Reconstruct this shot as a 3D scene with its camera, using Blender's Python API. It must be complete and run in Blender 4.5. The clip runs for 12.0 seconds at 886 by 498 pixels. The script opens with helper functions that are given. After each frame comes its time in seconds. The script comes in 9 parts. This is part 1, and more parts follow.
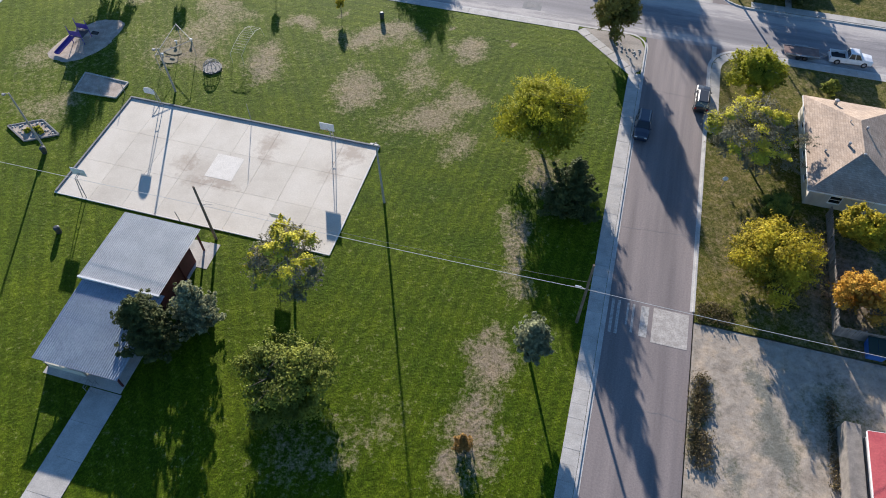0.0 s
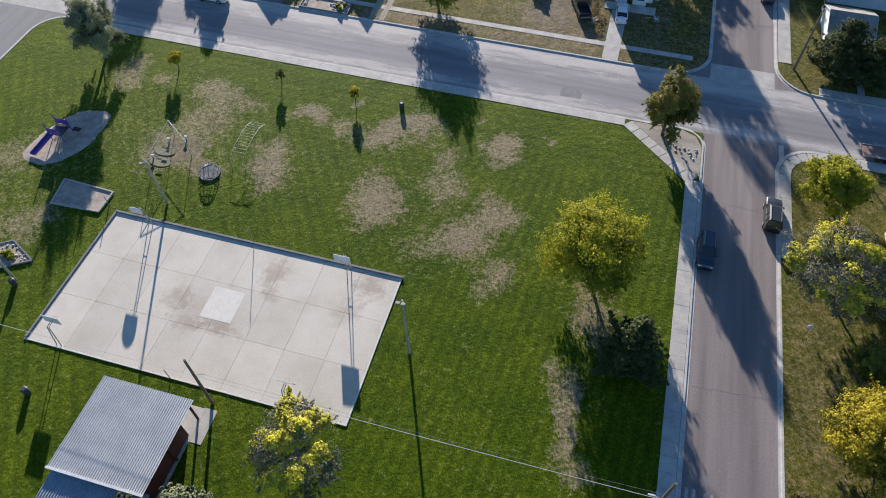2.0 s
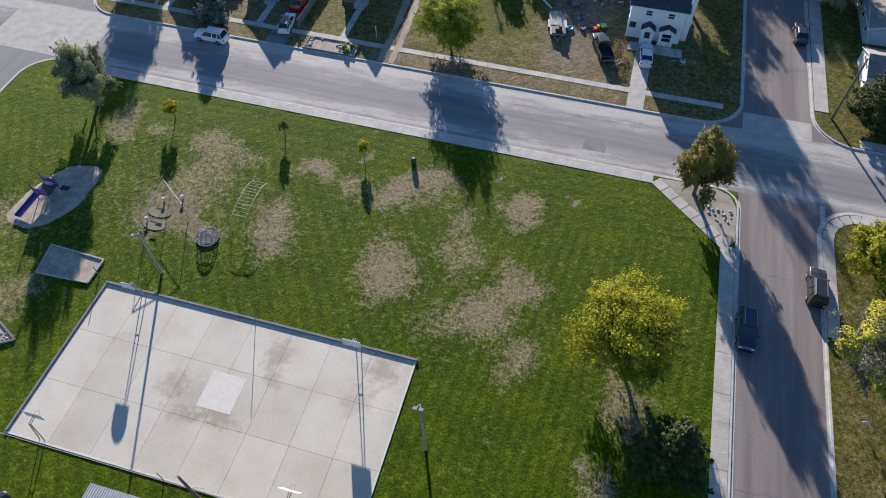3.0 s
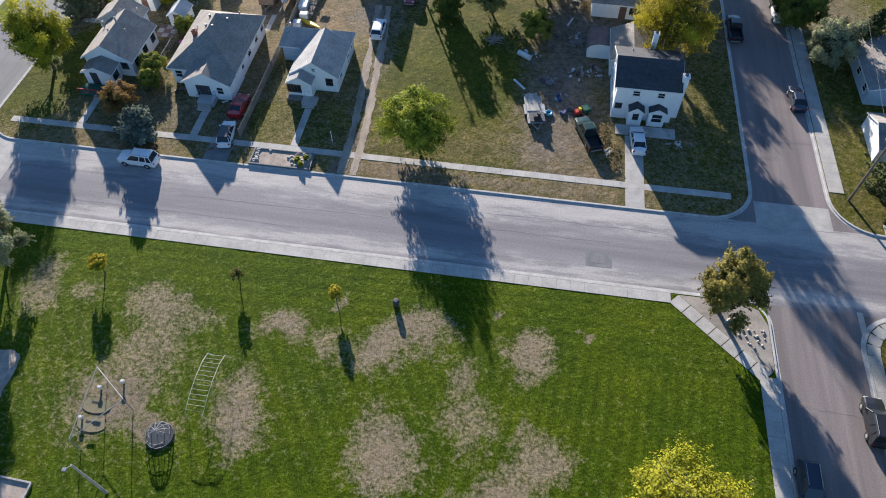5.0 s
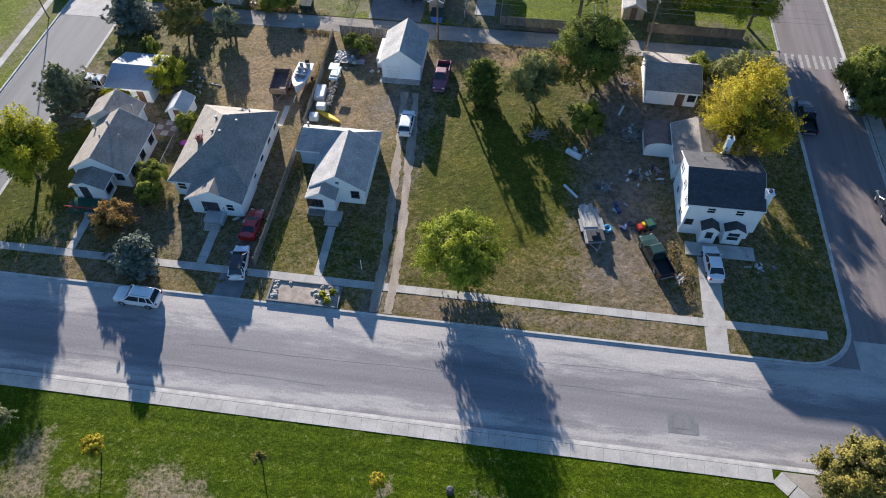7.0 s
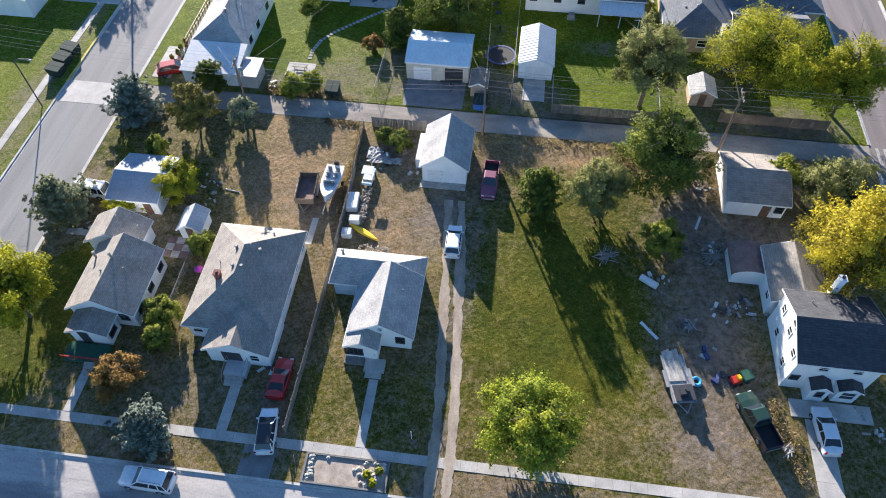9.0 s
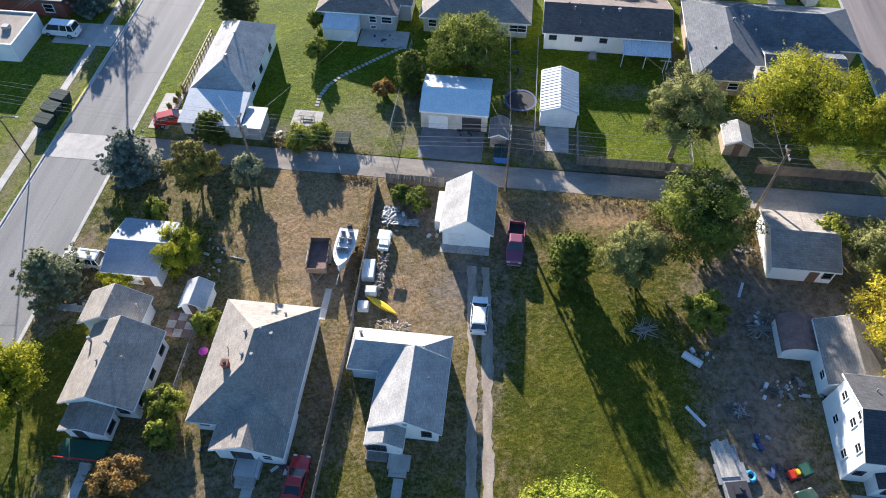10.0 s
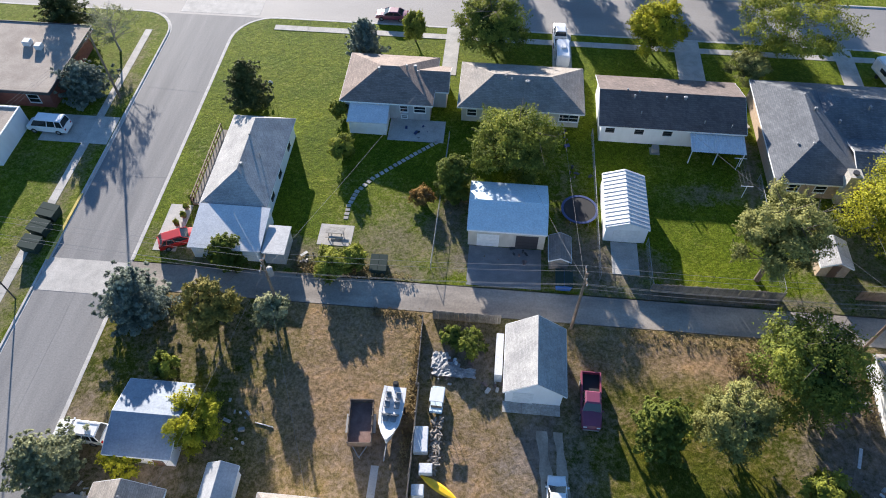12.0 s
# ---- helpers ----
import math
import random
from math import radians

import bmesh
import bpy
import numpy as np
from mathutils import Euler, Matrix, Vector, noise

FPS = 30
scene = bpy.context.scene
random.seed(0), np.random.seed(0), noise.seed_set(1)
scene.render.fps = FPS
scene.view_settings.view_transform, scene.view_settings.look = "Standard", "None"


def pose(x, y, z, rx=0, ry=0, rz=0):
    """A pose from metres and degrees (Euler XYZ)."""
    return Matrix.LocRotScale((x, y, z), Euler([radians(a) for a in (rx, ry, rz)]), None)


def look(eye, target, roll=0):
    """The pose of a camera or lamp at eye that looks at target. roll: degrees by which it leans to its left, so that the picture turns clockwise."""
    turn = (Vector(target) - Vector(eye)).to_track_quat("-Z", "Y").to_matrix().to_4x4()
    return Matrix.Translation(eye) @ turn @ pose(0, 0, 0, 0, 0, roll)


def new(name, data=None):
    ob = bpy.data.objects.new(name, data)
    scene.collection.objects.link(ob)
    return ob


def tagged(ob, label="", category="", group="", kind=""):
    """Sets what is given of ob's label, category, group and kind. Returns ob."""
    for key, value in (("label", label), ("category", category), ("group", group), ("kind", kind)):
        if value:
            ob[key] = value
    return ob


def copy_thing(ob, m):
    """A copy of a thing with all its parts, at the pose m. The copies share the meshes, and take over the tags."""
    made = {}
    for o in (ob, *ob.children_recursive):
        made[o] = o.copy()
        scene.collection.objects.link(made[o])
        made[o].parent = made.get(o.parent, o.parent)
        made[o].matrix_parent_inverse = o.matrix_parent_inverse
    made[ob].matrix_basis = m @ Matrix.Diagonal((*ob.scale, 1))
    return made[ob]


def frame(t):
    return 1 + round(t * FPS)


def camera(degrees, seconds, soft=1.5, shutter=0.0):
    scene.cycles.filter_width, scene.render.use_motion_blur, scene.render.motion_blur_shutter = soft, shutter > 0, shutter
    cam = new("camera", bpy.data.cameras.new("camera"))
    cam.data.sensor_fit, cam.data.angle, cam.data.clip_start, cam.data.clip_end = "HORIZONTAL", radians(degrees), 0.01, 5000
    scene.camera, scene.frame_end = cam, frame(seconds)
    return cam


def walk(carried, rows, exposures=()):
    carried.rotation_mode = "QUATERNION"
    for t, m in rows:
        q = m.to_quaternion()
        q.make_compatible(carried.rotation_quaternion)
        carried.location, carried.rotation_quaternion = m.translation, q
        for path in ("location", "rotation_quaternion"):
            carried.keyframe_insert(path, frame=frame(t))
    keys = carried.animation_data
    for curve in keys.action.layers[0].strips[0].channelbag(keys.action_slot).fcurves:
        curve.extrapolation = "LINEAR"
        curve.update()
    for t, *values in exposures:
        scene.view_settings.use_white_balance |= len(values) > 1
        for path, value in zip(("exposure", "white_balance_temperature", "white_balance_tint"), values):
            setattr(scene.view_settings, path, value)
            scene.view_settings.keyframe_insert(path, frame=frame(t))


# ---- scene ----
cam = camera(65.7, 12.0, 1.0)
METRES, EYE, TILT, LEAN, TURN = 119.76, 61.1, 0.0, 0.0, 15.4
ROWS = [
    (0.0, 0.0, 0.0, 0.0, 0.01, -53.56, -0.0),
    (0.5, -0.0071, 0.041, -0.0, 0.04, -53.58, 0.01),
    (1.0, -0.0142, 0.082, -0.0001, 0.08, -53.59, 0.02),
    (1.5, -0.0211, 0.1232, -0.0002, 0.12, -53.61, 0.05),
    (2.0, -0.0276, 0.1642, -0.0004, 0.17, -53.62, 0.11),
    (2.5, -0.0355, 0.2053, -0.0006, 0.17, -53.63, 0.08),
    (3.0, -0.0424, 0.2465, -0.0009, 0.21, -53.63, 0.12),
    (3.2, -0.0452, 0.2630, -0.0010, 0.20, -53.63, 0.12),
    (4.8, -0.0679, 0.3949, -0.0014, -6.78, -53.57, 0.13),
    (5.0, -0.0707, 0.4114, -0.0015, -6.8, -53.56, 0.13),
    (5.5, -0.078, 0.4524, -0.0011, -6.78, -53.54, 0.13),
    (6.0, -0.0854, 0.4933, -0.0008, -7.01, -53.51, 0.13),
    (6.5, -0.0923, 0.5346, -0.0008, -7.63, -53.51, 0.17),
    (7.0, -0.0998, 0.5753, -0.0006, -7.87, -53.51, 0.15),
    (9.0, -0.1276, 0.7386, -0.001, -8.13, -53.54, 0.17),
    (9.5, -0.135, 0.7799, -0.0012, -8.65, -53.56, 0.13),
    (10.0, -0.1418, 0.8214, -0.0013, -8.97, -53.59, 0.14),
    (10.5, -0.149, 0.8624, -0.0019, -9.27, -53.59, 0.11),
    (11.0, -0.1565, 0.9035, -0.0022, -9.55, -53.62, 0.1),
    (11.5, -0.1637, 0.9444, -0.0026, -9.75, -53.62, 0.09),
    (12.0, -0.1706, 0.9853, -0.003, -10.11, -53.62, 0.07),
]
walk(cam, [(t, pose(0, 0, EYE, TILT, LEAN, TURN) @ pose(METRES * x, METRES * y, METRES * z, 90 + pitch, roll, yaw)) for t, x, y, z, yaw, pitch, roll in ROWS],
     exposures=((0.0, 0.52), (2.0, 0.37), (3.0, 0.37), (5.0, 0.56), (7.0, 0.6), (9.0, 0.95), (10.5, 0.93), (12.0, 0.78)))

# ---- light: low morning sun, clear sky ----
SUN_EL, SUN_AZ = 14.5, -22.6
world = bpy.data.worlds.new("sky")
scene.world = world
world.use_nodes = True
wn = world.node_tree.nodes
sky = wn.new("ShaderNodeTexSky")
sky.sky_type = "NISHITA"
sky.sun_disc = False
sky.sun_elevation = radians(SUN_EL)
sky.sun_rotation = radians(SUN_AZ)
sky.air_density, sky.dust_density, sky.ozone_density = 1.0, 0.2, 5.5
wn["Background"].inputs["Strength"].default_value = 0.138
world.node_tree.links.new(sky.outputs[0], wn["Background"].inputs["Color"])
sun_data = bpy.data.lights.new("sun", "SUN")
sun_data.energy, sun_data.angle, sun_data.color = 8.2, radians(0.6), (1.0, 0.925, 0.86)
sun = new("sun", sun_data)
ce = math.cos(radians(SUN_EL))
sun.matrix_world = look((200 * math.sin(radians(SUN_AZ)) * ce, 200 * math.cos(radians(SUN_AZ)) * ce, 200 * math.sin(radians(SUN_EL))), (0, 0, 0))


# ---- materials ----
def nodes_of(name):
    m = bpy.data.materials.new(name)
    m.use_nodes = True
    return m, m.node_tree.nodes, m.node_tree.links, m.node_tree.nodes["Principled BSDF"]


def ramp_node(n, stops):
    r = n.new("ShaderNodeValToRGB")
    e = r.color_ramp.elements
    e[1].position, e[1].color = stops[-1][0], (*stops[-1][1], 1)
    e[0].position, e[0].color = stops[0][0], (*stops[0][1], 1)
    for p, c in stops[1:-1]:
        e.new(p).color = (*c, 1)
    return r


def noise_node(n, l, scale, detail=4.0, rough=0.6, squash=None, world_space=True):
    geo = n.new("ShaderNodeNewGeometry") if world_space else n.new("ShaderNodeTexCoord")
    out = geo.outputs["Position"] if world_space else geo.outputs["Object"]
    if squash:
        mp = n.new("ShaderNodeMapping")
        mp.inputs["Scale"].default_value = squash
        l.new(out, mp.inputs["Vector"])
        out = mp.outputs[0]
    t = n.new("ShaderNodeTexNoise")
    t.inputs["Scale"].default_value = scale
    t.inputs["Detail"].default_value = detail
    t.inputs["Roughness"].default_value = rough
    l.new(out, t.inputs["Vector"])
    return t


def mixc(n, l, fac, a, b, mode="MIX"):
    m = n.new("ShaderNodeMix")
    m.data_type, m.blend_type = "RGBA", mode
    if isinstance(fac, float):
        m.inputs[0].default_value = fac
    else:
        l.new(fac, m.inputs[0])
    for sock, v in ((m.inputs[6], a), (m.inputs[7], b)):
        if isinstance(v, tuple):
            sock.default_value = (*v, 1)
        else:
            l.new(v, sock)
    return m.outputs[2]


def bump_to(n, l, b, height, strength, dist):
    k = n.new("ShaderNodeBump")
    k.inputs["Strength"].default_value = strength
    k.inputs["Distance"].default_value = dist
    l.new(height, k.inputs["Height"])
    l.new(k.outputs[0], b.inputs["Normal"])


def mat(name, c1, c2, big=0.6, fine=9.0, rough=0.85, bump=0.3, dist=0.02, metal=0.0, c3=None, squash=None, vary=0.0, world_space=True, coat=0.0):
    """Two-scale mottled surface: c1 to c2 by large stains, modulated by fine grain."""
    m, n, l, b = nodes_of(name)
    a = noise_node(n, l, big, 5, 0.6, squash, world_space)
    f = noise_node(n, l, fine, 4, 0.7, None, world_space)
    r = ramp_node(n, ((0.32, c1), (0.68, c2)) if c3 is None else ((0.36, c1), (0.54, c2), (0.68, c3)))
    l.new(a.outputs["Fac"], r.inputs[0])
    g = ramp_node(n, ((0.25, (0.72, 0.72, 0.72)), (0.75, (1.18, 1.18, 1.18))))
    l.new(f.outputs["Fac"], g.inputs[0])
    col = mixc(n, l, 1.0, r.outputs[0], g.outputs[0], "MULTIPLY")
    if vary:
        oi = n.new("ShaderNodeObjectInfo")
        v = ramp_node(n, ((0.0, (1 - vary,) * 3), (1.0, (1 + vary,) * 3)))
        l.new(oi.outputs["Random"], v.inputs[0])
        col = mixc(n, l, 1.0, col, v.outputs[0], "MULTIPLY")
    l.new(col, b.inputs["Base Color"])
    b.inputs["Roughness"].default_value = rough
    b.inputs["Metallic"].default_value = metal
    b.inputs["Coat Weight"].default_value = coat
    if bump:
        bump_to(n, l, b, f.outputs["Fac"], bump, dist)
    return m


def shingle(name, c1, c2):
    """Asphalt shingles: courses run level, tabs across, with worn mottling."""
    m, n, l, b = nodes_of(name)
    geo = n.new("ShaderNodeNewGeometry")
    sep = n.new("ShaderNodeSeparateXYZ")
    l.new(geo.outputs["Position"], sep.inputs[0])
    add = n.new("ShaderNodeMath")
    add.operation = "ADD"
    l.new(sep.outputs["X"], add.inputs[0])
    l.new(sep.outputs["Y"], add.inputs[1])
    comb = n.new("ShaderNodeCombineXYZ")
    l.new(add.outputs[0], comb.inputs[0])
    zs = n.new("ShaderNodeMath")
    zs.operation = "MULTIPLY"
    zs.inputs[1].default_value = 2.2
    l.new(sep.outputs["Z"], zs.inputs[0])
    l.new(zs.outputs[0], comb.inputs[1])
    br = n.new("ShaderNodeTexBrick")
    br.inputs["Scale"].default_value = 1.0
    br.inputs["Brick Width"].default_value = 0.42
    br.inputs["Row Height"].default_value = 0.2
    br.inputs["Mortar Size"].default_value = 0.014
    br.inputs["Mortar"].default_value = (*[c * 0.78 for c in c1], 1)
    br.inputs["Color1"].default_value = (*c1, 1)
    br.inputs["Color2"].default_value = (*c2, 1)
    l.new(comb.outputs[0], br.inputs["Vector"])
    a = noise_node(n, l, 0.5, 5, 0.65)
    g = ramp_node(n, ((0.3, (0.75, 0.75, 0.75)), (0.7, (1.2, 1.18, 1.15))))
    l.new(a.outputs["Fac"], g.inputs[0])
    f = noise_node(n, l, 6.0, 3, 0.7)
    g2 = ramp_node(n, ((0.3, (0.8, 0.8, 0.8)), (0.7, (1.18, 1.18, 1.18))))
    l.new(f.outputs["Fac"], g2.inputs[0])
    col = mixc(n, l, 1.0, mixc(n, l, 1.0, br.outputs["Color"], g.outputs[0], "MULTIPLY"), g2.outputs[0], "MULTIPLY")
    l.new(col, b.inputs["Base Color"])
    b.inputs["Roughness"].default_value = 0.9
    bump_to(n, l, b, br.outputs["Fac"], 0.35, -0.02)
    return m


def plain(name, c, rough=0.5, metal=0.0, vary=0.1):
    m, n, l, b = nodes_of(name)
    f = noise_node(n, l, 3.0, 4, 0.6)
    g = ramp_node(n, ((0.3, tuple(x * (1 - vary) for x in c)), (0.7, tuple(min(1, x * (1 + vary)) for x in c))))
    l.new(f.outputs["Fac"], g.inputs[0])
    l.new(g.outputs[0], b.inputs["Base Color"])
    b.inputs["Roughness"].default_value = rough
    b.inputs["Metallic"].default_value = metal
    return m


def siding(name, c, dirty):
    """Painted lap siding: level laps, chalky stains."""
    m, n, l, b = nodes_of(name)
    w = n.new("ShaderNodeTexWave")
    w.wave_type, w.bands_direction, w.wave_profile = "BANDS", "Z", "SAW"
    w.inputs["Scale"].default_value = 1.25
    geo = n.new("ShaderNodeNewGeometry")
    l.new(geo.outputs["Position"], w.inputs["Vector"])
    a = noise_node(n, l, 1.1, 5, 0.65, (1, 1, 0.35))
    r = ramp_node(n, ((0.3, dirty), (0.62, c)))
    l.new(a.outputs["Fac"], r.inputs[0])
    l.new(r.outputs[0], b.inputs["Base Color"])
    b.inputs["Roughness"].default_value = 0.6
    bump_to(n, l, b, w.outputs["Fac"], 0.5, 0.03)
    return m


def leaf(name, dark, mid, light, through_light=0.34):
    """Foliage: each clump keeps its own tone; light passes through."""
    m, n, l, b = nodes_of(name)
    geo = n.new("ShaderNodeNewGeometry")
    r = ramp_node(n, ((0.1, dark), (0.5, mid), (0.92, light)))
    a = noise_node(n, l, 0.55, 3, 0.6)
    mx = n.new("ShaderNodeMath")
    mx.operation = "MULTIPLY_ADD"
    mx.inputs[1].default_value = 0.18
    l.new(geo.outputs["Random Per Island"], mx.inputs[0])
    half = n.new("ShaderNodeMath")
    half.operation = "MULTIPLY_ADD"
    half.inputs[1].default_value, half.inputs[2].default_value = 1.5, -0.4
    l.new(a.outputs["Fac"], half.inputs[0])
    l.new(half.outputs[0], mx.inputs[2])
    # Yellow tufts and painted shade: paler leaves high up, darker inside.
    tuft_shade_tone = n.new("ShaderNodeAttribute")
    tuft_shade_tone.attribute_name = "tuft_shade_tone"
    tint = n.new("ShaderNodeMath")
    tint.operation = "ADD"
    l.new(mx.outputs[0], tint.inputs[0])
    l.new(tuft_shade_tone.outputs["Fac"], tint.inputs[1])
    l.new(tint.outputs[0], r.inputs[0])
    l.new(r.outputs[0], b.inputs["Base Color"])
    b.inputs["Roughness"].default_value = 0.8
    b.inputs["Specular IOR Level"].default_value = 0.2
    tr = n.new("ShaderNodeBsdfTranslucent")
    l.new(r.outputs[0], tr.inputs["Color"])
    ms = n.new("ShaderNodeMixShader")
    ms.inputs[0].default_value = through_light
    l.new(b.outputs[0], ms.inputs[1])
    l.new(tr.outputs[0], ms.inputs[2])
    l.new(ms.outputs[0], n["Material Output"].inputs["Surface"])
    return m


def lawn_material(name, g1, g2, d1, d2, s1, s2, stripe=0.0, ragged=1.5, speck=1.0, worn_tone=0.8, sheen=0.0):
    """Grass that goes over to dry straw and bare soil by the patch's own wear."""
    m, n, l, b = nodes_of(name)
    big = noise_node(n, l, 0.16, 4, 0.6)
    mid = noise_node(n, l, 1.3, 5, 0.7)
    fine = noise_node(n, l, 3.4, 5, 0.75)
    blades = noise_node(n, l, 11.0, 3, 0.7, (1.0, 0.45, 1.0))
    gr = ramp_node(n, ((0.3, g1), (0.7, g2)))
    l.new(mid.outputs["Fac"], gr.inputs[0])
    dr = ramp_node(n, ((0.3, d1), (0.7, d2)))
    l.new(fine.outputs["Fac"], dr.inputs[0])
    so = ramp_node(n, ((0.3, s1), (0.7, s2)))
    l.new(mid.outputs["Fac"], so.inputs[0])
    tone = ramp_node(n, ((0.3, (0.7, 0.8, 0.8)), (0.7, (1.4, 1.2, 1.1))))
    l.new(big.outputs["Fac"], tone.inputs[0])
    green = mixc(n, l, 1.0, gr.outputs[0], tone.outputs[0], "MULTIPLY")
    if stripe:
        geo = n.new("ShaderNodeNewGeometry")
        sep = n.new("ShaderNodeSeparateXYZ")
        l.new(geo.outputs["Position"], sep.inputs[0])

        def mown(turn, scale, amount):
            w = n.new("ShaderNodeTexWave")
            w.wave_type, w.bands_direction = "BANDS", "X"
            w.inputs["Scale"].default_value = scale
            w.inputs["Distortion"].default_value = 0.7
            w.inputs["Detail Scale"].default_value = 0.4
            mp = n.new("ShaderNodeMapping")
            mp.inputs["Rotation"].default_value = (0, 0, radians(turn))
            l.new(geo.outputs["Position"], mp.inputs["Vector"])
            l.new(mp.outputs[0], w.inputs["Vector"])
            st = ramp_node(n, ((0.2, (1 - amount, 1 - amount * 0.8, 1 - amount)), (0.8, (1 + amount, 1 + amount * 0.8, 1 + amount))))
            l.new(w.outputs["Fac"], st.inputs[0])
            return st.outputs[0]

        def band(axis, lo, hi):
            mr = n.new("ShaderNodeMapRange")
            mr.inputs[1].default_value, mr.inputs[2].default_value = lo, hi
            l.new(sep.outputs[axis], mr.inputs[0])
            return mr.outputs[0]

        east = mixc(n, l, band("X", -30.0, -20.0), mown(-32, 0.2, stripe), mown(6, 0.25, stripe))
        lanes = mixc(n, l, band("Y", 77.0, 80.0), east, mown(88, 0.22, stripe * 0.8))
        green = mixc(n, l, 1.0, green, lanes, "MULTIPLY")

    def edge(attr, jitter):
        at = n.new("ShaderNodeAttribute")
        at.attribute_name = attr
        k = n.new("ShaderNodeMath")
        k.operation = "MULTIPLY_ADD"
        k.inputs[1].default_value, k.inputs[2].default_value = jitter, -jitter
        both = n.new("ShaderNodeMath")
        both.operation = "ADD"
        l.new(fine.outputs["Fac"], both.inputs[0])
        l.new(mid.outputs["Fac"], both.inputs[1])
        l.new(both.outputs[0], k.inputs[0])
        s = n.new("ShaderNodeMath")
        s.operation = "ADD"
        l.new(at.outputs["Fac"], s.inputs[0])
        l.new(k.outputs[0], s.inputs[1])
        c = ramp_node(n, ((0.12, (0, 0, 0)), (0.9, (1, 1, 1))))
        l.new(s.outputs[0], c.inputs[0])
        return c.outputs[0]

    sp = ramp_node(n, ((0.4, (0.45, 0.45, 0.45)), (0.6, (1.5, 1.5, 1.5))))
    l.new(blades.outputs["Fac"], sp.inputs[0])
    sp2 = ramp_node(n, ((0.4, (0.52, 0.52, 0.52)), (0.6, (1.45, 1.45, 1.45))))
    l.new(fine.outputs["Fac"], sp2.inputs[0])
    green = mixc(n, l, 0.5 * speck, green, sp.outputs[0], "MULTIPLY")
    green = mixc(n, l, 0.55 * speck, green, sp2.outputs[0], "MULTIPLY")
    col = mixc(n, l, edge("dry", ragged), green, dr.outputs[0])
    col = mixc(n, l, edge("soil", 1.2), col, so.outputs[0])
    worn = noise_node(n, l, 0.45, 5, 0.62)
    wt = ramp_node(n, ((0.32, (0.74, 0.72, 0.7)), (0.5, (1.0, 1.0, 1.0)), (0.68, (1.32, 1.2, 1.05))))
    l.new(worn.outputs["Fac"], wt.inputs[0])
    col = mixc(n, l, worn_tone, col, wt.outputs[0], "MULTIPLY")
    col = mixc(n, l, 0.35 * speck, col, sp.outputs[0], "MULTIPLY")
    col = mixc(n, l, 0.3 * speck, col, sp2.outputs[0], "MULTIPLY")
    l.new(col, b.inputs["Base Color"])
    b.inputs["Roughness"].default_value = 0.85
    b.inputs["Specular IOR Level"].default_value = 0.12
    b.inputs["Specular Tint"].default_value = (0.75, 0.85, 0.35, 1)
    b.inputs["Sheen Weight"].default_value = 0.22 * sheen
    b.inputs["Sheen Roughness"].default_value = 0.4
    b.inputs["Sheen Tint"].default_value = (0.62, 0.75, 0.12, 1)
    tuft = n.new("ShaderNodeMath")
    tuft.operation = "MULTIPLY_ADD"
    tuft.inputs[1].default_value = 0.5
    l.new(blades.outputs["Fac"], tuft.inputs[0])
    l.new(fine.outputs["Fac"], tuft.inputs[2])
    bump_to(n, l, b, tuft.outputs[0], 0.65 * speck, 0.2)
    return m


M_GROUND = mat("earth", (0.16, 0.15, 0.08), (0.24, 0.2, 0.12), 0.1, 3)
M_PARK = lawn_material("park_grass", (0.034, 0.063, 0.002), (0.07, 0.108, 0.004), (0.14, 0.115, 0.06), (0.36, 0.28, 0.19), (0.16, 0.12, 0.09), (0.28, 0.215, 0.165), 0.14, 1.9, 0.8, 0.35, 1.0)
M_DUST = lawn_material("dusty_ground", (0.06, 0.075, 0.02), (0.1, 0.11, 0.03), (0.16, 0.155, 0.13), (0.23, 0.225, 0.19), (0.3, 0.25, 0.2), (0.44, 0.375, 0.305), 0.0, 1.2, 0.3)
M_YARD = lawn_material("yard_grass", (0.046, 0.058, 0.007), (0.098, 0.104, 0.014), (0.16, 0.104, 0.06), (0.36, 0.238, 0.14), (0.12, 0.095, 0.078), (0.27, 0.215, 0.175), 0.0, 0.9, 0.65, 0.8, 0.35)
M_BRIGHT = lawn_material("garden_lawn", (0.05, 0.084, 0.004), (0.115, 0.15, 0.008), (0.12, 0.1, 0.045), (0.24, 0.19, 0.1), (0.1, 0.082, 0.065), (0.2, 0.165, 0.13), 0.0, 1.3, 0.85, 0.4, 1.0)
M_ASPHALT_B = mat("asphalt_reddish", (0.16, 0.135, 0.13), (0.27, 0.226, 0.21), 0.6, 6, 0.85, 0.25, 0.01, squash=(1, 0.05, 1))
M_ASPHALT_D = mat("asphalt_sandy", (0.25, 0.235, 0.225), (0.34, 0.315, 0.29), 0.16, 5, 0.75, 0.2, 0.01, squash=(0.35, 1, 1))


